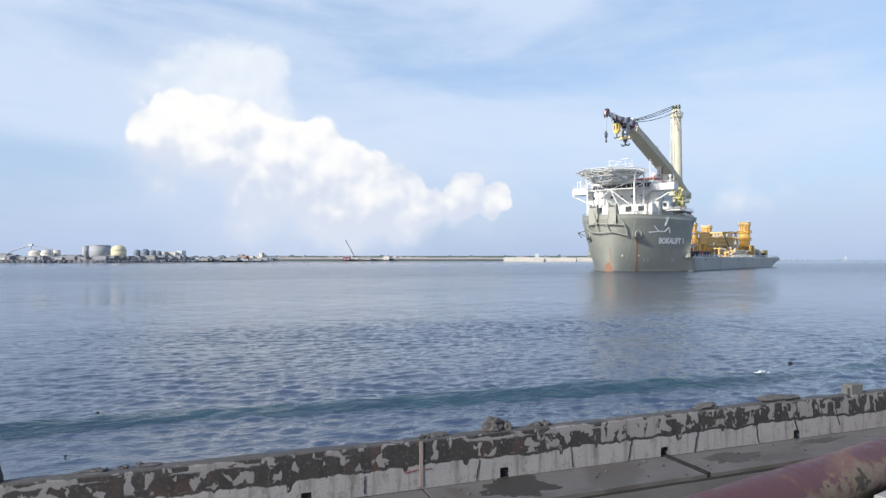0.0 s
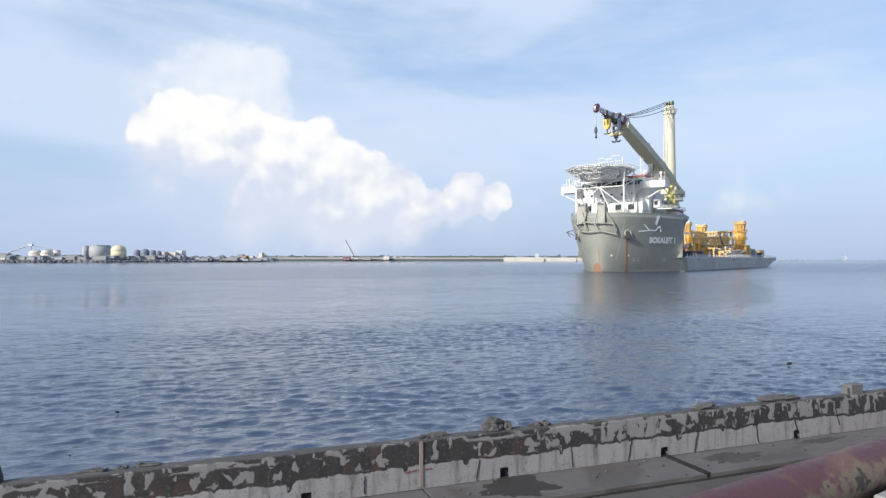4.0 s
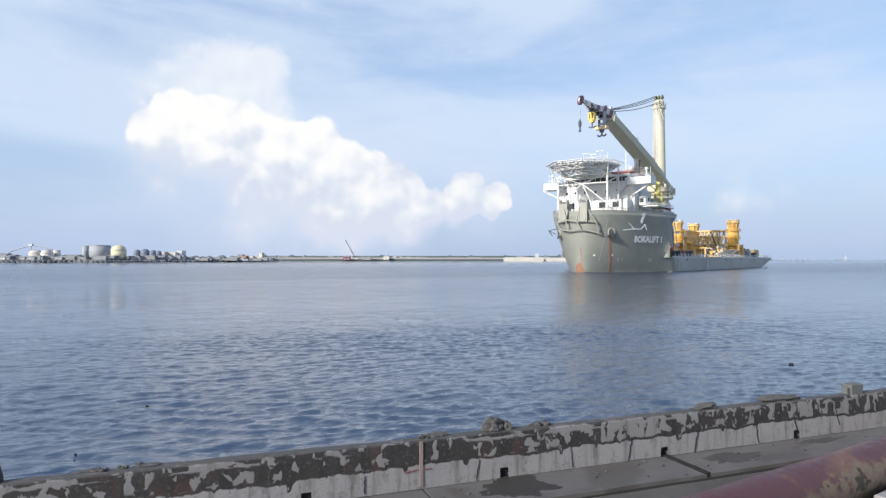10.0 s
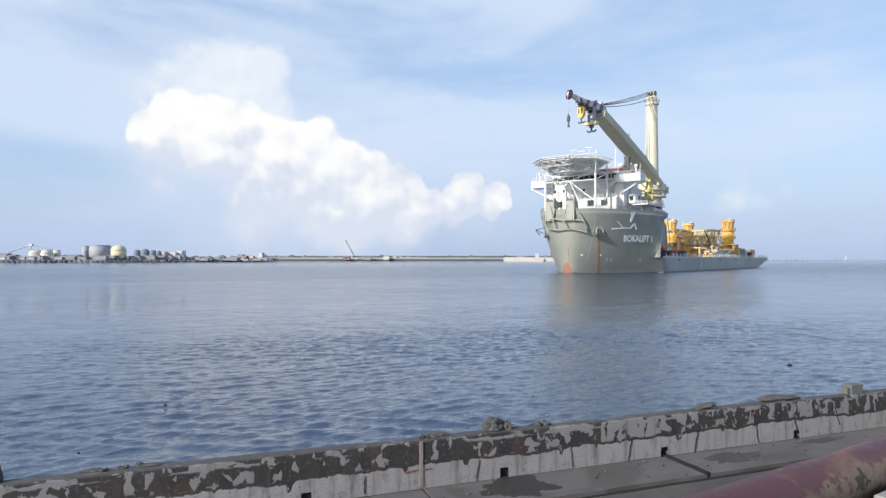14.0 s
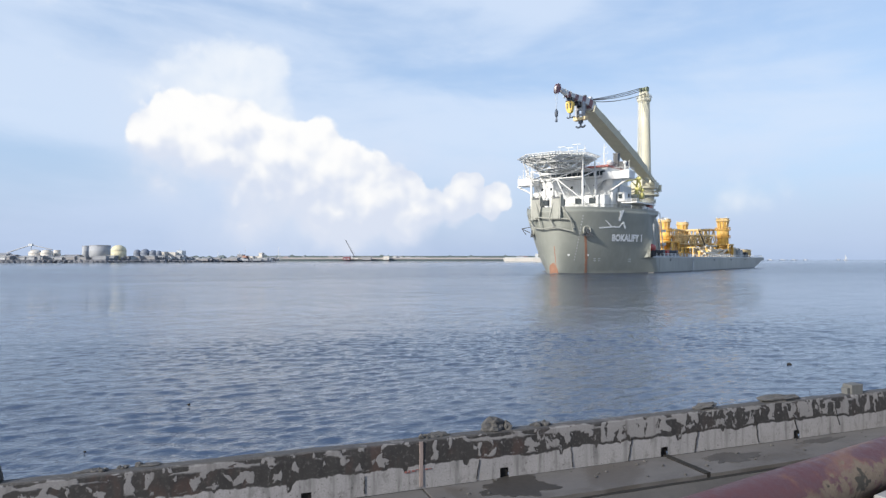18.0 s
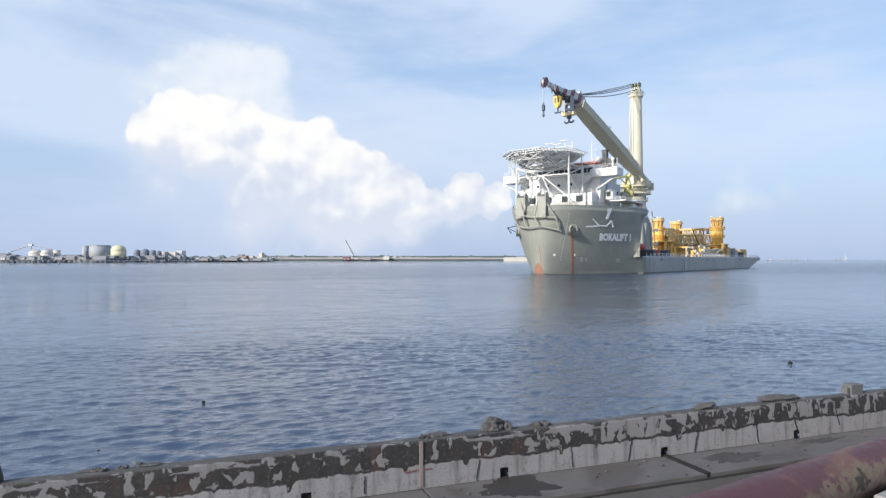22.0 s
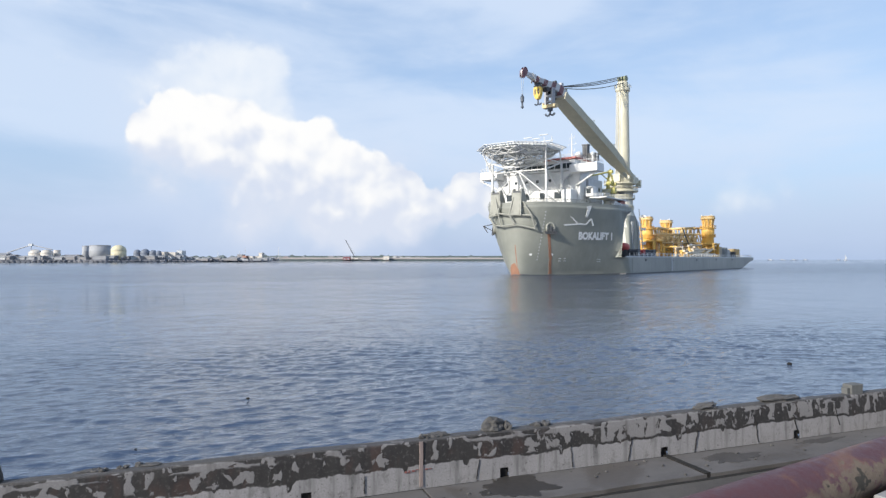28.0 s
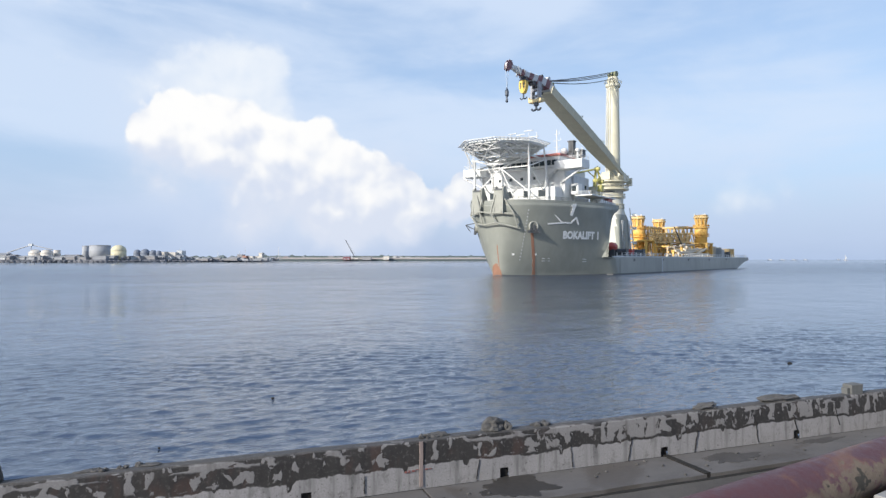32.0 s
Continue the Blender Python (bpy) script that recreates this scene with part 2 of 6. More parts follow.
# wall, slab and ground colours are lowered to include a passing cloud's shade
def wall_build(q, sh, co):
    """Old concrete: black growth with pale peeled scabs above, limewashed render below."""
    x, y, z = q.split(co)
    wob = q.noise(q.v("MULTIPLY", co, (1.0, 1.0, 0.25)), 1.3, 5.0, 0.6)
    wob2 = q.noise(co, 8.0, 5.0, 0.65)
    drip = q.ramp(q.noise(q.v("MULTIPLY", co, (1.0, 1.0, 0.12)), 5.5, 3.0, 0.5), 0.60, 0.72)
    edge = q.m("ADD", q.m("ADD", z, q.m("MULTIPLY", drip, 0.10)), q.m("ADD", q.m("MULTIPLY", q.m("SUBTRACT", wob, 0.5), 0.22), q.m("MULTIPLY", q.m("SUBTRACT", wob2, 0.5), 0.09)))
    dark = q.ramp(edge, 0.250, 0.262)
    scab = q.noise(q.v("MULTIPLY", co, (1.0, 1.0, 0.62)), 7.5, 4.0, 0.5, 0.35)
    sheet = q.noise(q.v("MULTIPLY", co, (1.0, 1.0, 0.8)), 2.9, 5.0, 0.6, 0.5)
    area = q.noise(co, 0.6, 2.0, 0.5)
    mottle = q.noise(co, 24.0, 4.0, 0.65)
    more = q.m("ADD", q.m("MULTIPLY", q.m("SUBTRACT", area, 0.5), 0.30), q.m("ADD", q.ramp(x, 0.8, 3.2, 0.0, 0.022), q.m("MULTIPLY", q.m("SUBTRACT", mottle, 0.5), 0.09)))
    scabs = q.m("MAXIMUM", q.ramp(q.m("ADD", scab, more), 0.560, 0.576), q.ramp(q.m("ADD", sheet, more), 0.585, 0.598))
    cap = q.m("MULTIPLY", q.ramp(q.noise(q.v("MULTIPLY", co, (0.4, 1.0, 1.6)), 3.6, 4.0, 0.55), 0.53, 0.545), q.ramp(q.m("ADD", z, q.m("MULTIPLY", q.m("SUBTRACT", wob2, 0.5), 0.08)), 0.455, 0.475))
    scabs = q.m("MAXIMUM", scabs, cap)
    scabs = q.m("MULTIPLY", scabs, q.ramp(edge, 0.278, 0.298))
    run = q.noise(q.v("MULTIPLY", co, (1.0, 1.0, 0.10)), 9.0, 4.0, 0.6)
    grain = q.noise(co, 55.0, 4.0, 0.7)
    brown = q.ramp(q.noise(q.v("MULTIPLY", co, (1.0, 1.0, 0.5)), 3.4, 4.0, 0.6), 0.52, 0.68)
    black = q.mix(run, rgb(0.010, 0.010, 0.011), rgb(0.052, 0.047, 0.044))
    black = q.mix(q.ramp(mottle, 0.52, 0.70, 0.0, 0.7), black, rgb(0.10, 0.094, 0.09))
    black = q.mix(q.m("MULTIPLY", brown, q.ramp(x, 0.5, 3.0, 0.5, 0.15)), black, rgb(0.075, 0.042, 0.034))
    pale = q.mix(grain, rgb(0.125, 0.12, 0.118), rgb(0.29, 0.28, 0.28))
    pale = q.mix(q.ramp(run, 0.52, 0.75, 0.0, 0.6), pale, rgb(0.09, 0.083, 0.08))
    wash = q.mix(q.ramp(run, 0.46, 0.74), rgb(0.31, 0.30, 0.303), rgb(0.09, 0.09, 0.089))
    lower = q.mix(q.ramp(grain, 0.3, 0.8), wash, rgb(0.205, 0.197, 0.195))
    lower = q.mix(q.m("MULTIPLY", q.ramp(wob2, 0.54, 0.66), 0.5), lower, rgb(0.13, 0.125, 0.122))
    lower = q.mix(q.m("MULTIPLY", q.ramp(mottle, 0.39, 0.33), q.ramp(z, 0.0, 0.25, 0.9, 0.5)), lower, rgb(0.03, 0.028, 0.027))
    grown = q.mix(scabs, black, pale)
    wall = q.mix(dark, lower, grown)
    top = q.ramp(q.m("ADD", z, q.m("MULTIPLY", q.m("SUBTRACT", wob2, 0.5), 0.06)), 0.525, 0.545)
    q.put(sh.inputs["Base Color"], q.mix(top, wall, q.mix(grain, rgb(0.02, 0.02, 0.02), rgb(0.115, 0.108, 0.103))))
    q.put(sh.inputs["Roughness"], q.m("SUBTRACT", 0.92, q.m("MULTIPLY", q.m("MULTIPLY", dark, q.m("SUBTRACT", 1.0, scabs)), 0.22)))
    relief(q, sh, q.m("ADD", q.m("MULTIPLY", grain, 0.25), q.m("MULTIPLY", q.m("SUBTRACT", scabs, q.m("MULTIPLY", dark, 0.6)), 0.7)), 0.6, 0.014)


M_WALL = material("old_wall", wall_build)


def slab_build(q, sh, co):
    big = q.noise(co, 0.7, 4.0, 0.6)
    mid = q.noise(q.v("MULTIPLY", co, (0.6, 1.4, 1.0)), 2.6, 5.0, 0.6)
    grain = q.noise(co, 40.0, 4.0, 0.7)
    dry = q.mix(mid, rgb(0.042, 0.039, 0.038), rgb(0.168, 0.160, 0.156))
    dry = q.mix(q.ramp(grain, 0.35, 0.75), dry, rgb(0.115, 0.109, 0.105))
    stain = q.ramp(q.m("ADD", big, q.m("MULTIPLY", q.m("SUBTRACT", mid, 0.5), 0.5)), 0.54, 0.66)
    q.put(sh.inputs["Base Color"], q.mix(q.m("MULTIPLY", stain, 0.7), dry, rgb(0.08, 0.07, 0.06)))
    q.put(sh.inputs["Roughness"], q.ramp(stain, 0.0, 1.0, 0.92, 0.6))
    relief(q, sh, q.m("ADD", q.m("MULTIPLY", grain, 0.35), mid), 0.4, 0.015)


M_SLAB = material("concrete_slab", slab_build)


def dirt_build(q, sh, co):
    big = q.noise(co, 1.1, 4.0, 0.6)
    grain = q.noise(co, 30.0, 5.0, 0.7)
    q.put(sh.inputs["Base Color"], q.mix(big, rgb(0.036, 0.032, 0.029), q.mix(grain, rgb(0.07, 0.063, 0.056), rgb(0.17, 0.156, 0.14))))
    sh.inputs["Roughness"].default_value = 0.95
    relief(q, sh, grain, 0.6, 0.02)


M_DIRT = material("quay_ground", dirt_build)


def wet_build(q, sh, co):
    a = q.noise(co, 12.0, 3.0, 0.6)
    q.put(sh.inputs["Base Color"], q.mix(a, rgb(0.022, 0.020, 0.018), rgb(0.056, 0.050, 0.046)))
    sh.inputs["Roughness"].default_value = 0.6


M_WET = material("wet_patch", wet_build)


M_BLOCK = paint("block_concrete", (0.115, 0.118, 0.115), (0.06, 0.058, 0.055), 0.5, 0.9, 6.0)
M_WASHED = paint("washed_concrete", (0.27, 0.265, 0.255), (0.14, 0.13, 0.12), 0.4, 0.9, 4.0)
M_STAIN = paint("dry_stain", (0.058, 0.054, 0.052), (0.085, 0.08, 0.077), 0.7, 0.85, 3.0, streaks=False)


def pipe_build(q, sh, co):
    x, y, z = q.split(co)
    a = q.noise(q.v("MULTIPLY", co, (0.6, 1.0, 1.0)), 1.9, 5.0, 0.62, 0.5)
    b = q.noise(co, 7.0, 5.0, 0.65)
    c = q.noise(co, 42.0, 4.0, 0.7)
    red = q.mix(b, rgb(0.042, 0.016, 0.019), rgb(0.125, 0.045, 0.046))
    rusty = q.mix(c, rgb(0.085, 0.038, 0.028), rgb(0.20, 0.10, 0.065))
    ochre = q.mix(c, rgb(0.085, 0.062, 0.047), rgb(0.215, 0.165, 0.115))
    dark_brown = q.mix(c, rgb(0.02, 0.017, 0.013), rgb(0.065, 0.055, 0.04))
    under = q.m("ADD", q.m("MULTIPLY", z, -0.8), q.m("MULTIPLY", y, -0.5))
    base1 = q.mix(q.ramp(q.m("ADD", a, q.m("MULTIPLY", b, 0.35)), 0.70, 0.84), red, rusty)
    flake = q.ramp(q.m("ADD", q.m("ADD", a, q.m("MULTIPLY", b, 0.60)), under), 0.865, 0.90)
    flake = q.m("MULTIPLY", flake, q.ramp(q.noise(co, 1.15, 3.0, 0.55, 0.4), 0.44, 0.50))
    base2 = q.mix(flake, base1, ochre)
    # dark brown spreads in patches towards the lower near side
    low_dark = q.ramp(q.m("ADD", q.m("ADD", a, q.m("MULTIPLY", b, 0.45)), under), 0.90, 0.94)
    q.put(sh.inputs["Base Color"], q.mix(low_dark, base2, dark_brown))
    q.put(sh.inputs["Roughness"], q.m("ADD", q.ramp(b, 0.3, 0.7, 0.40, 0.62), q.m("MULTIPLY", flake, 0.25)))
    relief(q, sh, q.m("ADD", q.m("ADD", b, q.m("MULTIPLY", c, 0.3)), q.m("MULTIPLY", flake, -0.4)), 0.4, 0.015)


M_PIPE = material("rusty_pipe", pipe_build)


def rock_build(q, sh, co):
    a = q.noise(co, 9.0, 5.0, 0.65)
    c = q.noise(co, 50.0, 4.0, 0.7)
    q.put(sh.inputs["Base Color"], q.mix(a, rgb(0.034, 0.033, 0.032), q.mix(c, rgb(0.095, 0.092, 0.089), rgb(0.19, 0.184, 0.178))))
    sh.inputs["Roughness"].default_value = 0.95
    relief(q, sh, q.m("ADD", a, c), 0.7, 0.02)


M_ROCK = material("rubble", rock_build)


def land_build(q, sh, co):
    a = q.noise(co, 0.02, 5.0, 0.65)
    b = q.noise(co, 0.12, 5.0, 0.65)
    # land colour lifted and blued to carry the haze of distance
    q.put(sh.inputs["Base Color"], q.mix(q.ramp(a, 0.4, 0.6), rgb(0.11, 0.118, 0.135), q.mix(b, rgb(0.13, 0.135, 0.15), rgb(0.24, 0.24, 0.25))))
    sh.inputs["Roughness"].default_value = 0.95


M_LAND = material("hazed_land", land_build)
M_SAND = paint("pale_stone", (0.50, 0.455, 0.43), (0.28, 0.26, 0.25), 0.4, 0.9, 0.05, streaks=False)
M_TANKWHITE = paint("tank_white", (0.56, 0.53, 0.48), (0.36, 0.30, 0.25), 0.35, 0.6, 0.08)
M_TANKCREAM = paint("tank_cream", (0.60, 0.55, 0.38), (0.4, 0.35, 0.26), 0.3, 0.6, 0.08)
# distant haze is mixed into these: sheds lifted, greys turned bluish
M_TANKGREY = paint("tank_grey", (0.33, 0.345, 0.37), (0.2, 0.2, 0.2), 0.3, 0.6, 0.08)
M_TANKDARK = paint("tank_dark", (0.15, 0.175, 0.225), (0.1, 0.1, 0.1), 0.3, 0.6, 0.08)
M_FARROOF = paint("far_roof", (0.27, 0.285, 0.31), (0.22, 0.2, 0.18), 0.4, 0.7, 0.06)
M_SHED = paint("hazed_shed_paint", (0.25, 0.248, 0.26), (0.27, 0.23, 0.2), 0.4, 0.7, 0.06)
M_FARWOOD = paint("far_trees", (0.10, 0.13, 0.13), (0.08, 0.09, 0.09), 0.5, 0.95, 0.1, streaks=False)


# ---- mesh helpers ----
def mesh_object(name, bm, mat, smooth=False):
    me = bpy.data.meshes.new(name)
    bm.to_mesh(me)
    bm.free()
    me.materials.append(mat)
    if smooth:
        for p in me.polygons:
            p.use_smooth = True
    return new(name, me)


def part(name, bm, mat, parent, label="", smooth=False):
    """One mesh object under a thing or under a part of it."""
    ob = mesh_object(name, bm, mat, smooth)
    ob.parent = parent
    if label:
        ob["label"] = label
    return ob


def thing(name, m, label, category, group="", kind=""):
    """An empty at the base of a thing, for its parts to hang under."""
    ob = new(name)
    ob.matrix_basis = m
    return tagged(ob, label, category, group, kind)


def solid(name, bm, mat, m, label, category, group="", kind="", smooth=False):
    """A thing that is one mesh."""
    ob = mesh_object(name, bm, mat, smooth)
    ob.matrix_basis = m
    return tagged(ob, label, category, group, kind)


def box(bm, x0, x1, y0, y1, z0, z1, bevel=0.0):
    vs = [bm.verts.new((x, y, z)) for z in (z0, z1) for x, y in ((x0, y0), (x1, y0), (x1, y1), (x0, y1))]
    fs = [bm.faces.new([vs[i] for i in q]) for q in ((3, 2, 1, 0), (4, 5, 6, 7), (0, 1, 5, 4), (1, 2, 6, 5), (2, 3, 7, 6), (3, 0, 4, 7))]
    if bevel:
        edges = {e for f in fs for e in f.edges}
        bmesh.ops.bevel(bm, geom=list(edges), offset=bevel, segments=1, affect="EDGES", profile=0.5)
    return bm


def boxes(*specs, bevel=0.0):
    bm = bmesh.new()
    for s in specs:
        box(bm, *s, bevel=bevel)
    return bm


def ring(bm, centre, u, w, r, n, squash=1.0):
    return [bm.verts.new(centre + u * (r * math.cos(2 * math.pi * i / n)) + w * (r * squash * math.sin(2 * math.pi * i / n))) for i in range(n)]


def bridge(bm, a, b):
    n = len(a)
    for i in range(n):
        bm.faces.new((a[i], a[(i + 1) % n], b[(i + 1) % n], b[i]))


def tube(bm, a, b, r0, r1=None, n=8, cap=True):
    """A round bar from a to b."""
    a, b = Vector(a), Vector(b)
    d = (b - a).normalized()
    u = d.cross(Vector((0, 0, 1)) if abs(d.z) < 0.95 else Vector((1, 0, 0))).normalized()
    w = d.cross(u)
    p, q = ring(bm, a, u, w, r0, n), ring(bm, b, u, w, r0 if r1 is None else r1, n)
    bridge(bm, p, q)
    if cap:
        bm.faces.new(p[::-1])
        bm.faces.new(q)
    return bm


def tubes(pairs, r, n=6):
    bm = bmesh.new()
    for a, b in pairs:
        tube(bm, a, b, r, n=n)
    return bm


def lathe(bm, profile, n=20, centre=(0, 0, 0), cap=True):
    """Rings of (radius, z) about an upright axis."""
    c = Vector(centre)
    rows = [ring(bm, c + Vector((0, 0, z)), Vector((1, 0, 0)), Vector((0, 1, 0)), r, n) for r, z in profile]
    for p, q in zip(rows, rows[1:]):
        bridge(bm, p, q)
    if cap:
        bm.faces.new(rows[0][::-1])
        bm.faces.new(rows[-1])
    return bm


def loft(bm, loops, cap=True):
    rows = [[bm.verts.new(p) for p in l] for l in loops]
    for p, q in zip(rows, rows[1:]):
        bridge(bm, p, q)
    if cap:
        bm.faces.new(rows[0][::-1])
        bm.faces.new(rows[-1])
    return bm


def prism(bm, outline, z0, z1):
    """An outline of (x, y) raised from z0 to z1."""
    return loft(bm, [[(x, y, z0) for x, y in outline], [(x, y, z1) for x, y in outline]])


def lump(bm, centre, size, seed, subdiv=2, rough=0.35):
    made = bmesh.ops.create_icosphere(bm, subdivisions=subdiv, radius=1.0)["verts"]
    for v in made:
        k = 1.0 + rough * noise.noise(v.co * 1.4 + Vector((seed * 7.3, seed, 0))) + 0.5 * rough * noise.noise(v.co * 3.7 + Vector((seed, 5.0, 0)))
        v.co = Vector(centre) + Vector((v.co.x * size[0] * k, v.co.y * size[1] * k, v.co.z * size[2] * k))
    return bm


# ---- the sea ----
WAVE_WAY = Vector((0.353, -0.935, 0.0))  # the waves run square on to the quay wall
WAVE_SPEED = 0.42


def graded(lo, hi, step, grow, reach):
    """Even steps between lo and hi, then growing ones out to reach on both sides."""
    mid = list(np.arange(lo, hi, step))
    up, d, x = [], step, hi
    while x < reach:
        up.append(x)
        d *= grow
        x += d
    up.append(reach)
    down, d, x = [], step, lo - step
    while x > -reach:
        down.append(x)
        d *= grow
        x -= d
    down.append(-reach)
    return np.array(down[::-1] + mid + up)


def make_water():
    """One sheet laid along the wave crests: u runs with the quay, v out to sea; finest where the quay is."""
    xs = graded(-30.0, 36.0, 0.12, 1.025, 4950.0)
    ys = graded(8.0, 46.0, 0.075, 1.013, 4950.0)
    ys = ys[ys > -60.0]
    gx, gy = np.meshgrid(xs, ys)
    step = np.maximum(np.gradient(xs)[None, :] * 0.6, np.gradient(ys)[:, None])
    h = np.zeros_like(gx)
    rs = np.random.RandomState(5)
    streak = 0.85 + 0.25 * np.sin(gx * 0.05 + 1.6 * np.sin(gy * 0.07)) * np.sin(gy * 0.16 + 1.2 * np.sin(gx * 0.04 + 1.0)) + 0.2 * np.sin(gy * 0.31 + 2.0 * np.sin(gx * 0.06))
    lively = np.interp(gy, [12.0, 24.0, 48.0], [2.1, 1.6, 0.66])
    for i in range(64):
        lam = 0.27 * 1.038 ** i
        steep = float(np.interp(lam, [0.27, 0.5, 0.9, 1.5, 2.9], [0.020, 0.026, 0.024, 0.011, 0.006]))
        amp = steep * lam / 6.28 * (0.5 + rs.rand())
        a = -0.5 * math.pi + rs.normal(0.05, 0.48 if lam < 0.5 else 0.33)
        ph = rs.rand() * 6.28
        bend = 1.3 * np.sin(gx * (0.1 + 0.35 * rs.rand()) + gy * (0.1 + 0.3 * rs.rand()) + ph)
        arg = 2 * math.pi / lam * (gx * math.cos(a) + gy * math.sin(a)) + ph + bend
        gust = 0.6 + 0.8 * np.sin(gx * (0.05 + 0.5 * rs.rand()) + gy * (0.05 + 0.4 * rs.rand()) + 6.28 * rs.rand()) ** 2
        h += amp * gust * streak * lively * (np.sin(arg) - 0.46 * np.sin(2 * arg) + 0.26 * np.sin(3 * arg)) * np.clip((lam / step - 2.4) / 3.6, 0, 1)
    h -= h[(ys > 20) & (ys < 60)].mean()
    n, m = gx.shape
    co = np.stack([gx, gy, h], -1).reshape(-1, 3)
    idx = np.arange(n * m).reshape(n, m)
    quads = np.stack([idx[:-1, :-1], idx[:-1, 1:], idx[1:, 1:], idx[1:, :-1]], -1).reshape(-1, 4)
    me = bpy.data.meshes.new("water")
    me.vertices.add(len(co))
    me.vertices.foreach_set("co", co.ravel())
    me.loops.add(quads.size)
    me.loops.foreach_set("vertex_index", quads.ravel())
    me.polygons.add(len(quads))
    me.polygons.foreach_set("loop_start", np.arange(0, quads.size, 4))
    me.polygons.foreach_set("use_smooth", np.ones(len(quads), dtype=bool))
    me.update(calc_edges=True)
    me.materials.append(M_WATER)
    return tagged(new("water", me), "blue-grey rippled harbour water", "water", kind="structure")


water = make_water()


def make_swell():
    """A long low breaker that comes in and runs against the quay."""
    bm = bmesh.new()
    rows = []
    for i in range(701):
        s = -60.0 + i * 0.23
        amp = 0.60 * (0.62 + 0.75 * noise.noise(Vector((s * 0.085, 3.0, 0)))) * (0.75 + 0.25 * min(1.0, max(0.0, (s + 20) / 40)))
        off = 1.3 * noise.noise(Vector((s * 0.045, 0.0, 9.0)))
        row = []
        for j in range(41):
            u = -1.0 + j / 20.0
            prof = math.exp(-(u * 2.1) ** 2) * (1.0 + 0.25 * u)
            z = amp * prof + 0.05 * noise.noise(Vector((s * 1.1, u * 4.2, 0.0))) + 0.028 * noise.noise(Vector((s * 2.1, u * 8.0, 7.0))) + 0.04 * noise.noise(Vector((s * 0.8 + 3.0, u * 3.0, 5.0))) - 0.06 - 0.12 * abs(u) ** 3
            row.append(bm.verts.new((s, u * 1.6 + off, z)))
        rows.append(row)
    for p, q in zip(rows, rows[1:]):
        for j in range(40):
            bm.faces.new((p[j], q[j], q[j + 1], p[j + 1]))
    ob = mesh_object("swell_wave", bm, M_SWELL, True)
    tagged(ob, "long low swell rolling in towards the quay", "wave")
    bm = bmesh.new()
    for k in range(9):
        lump(bm, (13.2 + 0.07 * k + random.uniform(-0.05, 0.05), -0.25 + random.uniform(-0.12, 0.12) + 1.3 * noise.noise(Vector((0.65, 0, 9.0))), 0.27 + random.uniform(-0.03, 0.05)),
             (0.09, 0.045, 0.02), k, 1)
    part("foam_crest", bm, M_FOAM, ob, "white breaking foam")
    return ob


swell = make_swell()

# ---- the quay ----
QUAY_Z = EYE_Z - 2.6
ALONG = Vector((0.9354, 0.3535, 0.0))
WALL_TURN = math.degrees(math.atan2(ALONG.y, ALONG.x))
WALL_AT = Vector((0.0, 7.36, 0.0))  # foot of the inner face


def quay(s, n, z=0.0):
    """Pose at s metres along the wall's foot, n metres out to sea, z above the quay."""
    p = WALL_AT + ALONG * s + Vector((-0.3535, 0.9354, 0)) * n
    return pose(p.x, p.y, QUAY_Z + z, 0, 0, WALL_TURN)


def wall_height(s):
    return 0.545 + 0.012 * noise.noise(Vector((s * 0.7, 0, 0))) + 0.008 * noise.noise(Vector((s * 3.1, 4, 0)))


WALL_T = 0.17


# plain black: shade in holes and gutter, cracks, gap strip, floating husks
M_SHADE_HUSK = paint("shade_and_husk_black", (0.012, 0.011, 0.010), (0.02, 0.016, 0.013), 0.3, 0.9, 6.0)
M_FADED = paint("faded_red", (0.22, 0.085, 0.075), (0.2, 0.18, 0.17), 0.6, 0.9, 9.0)
M_PINK = paint("pink_mortar", (0.25, 0.20, 0.185), (0.12, 0.09, 0.08), 0.5, 0.9, 6.0)


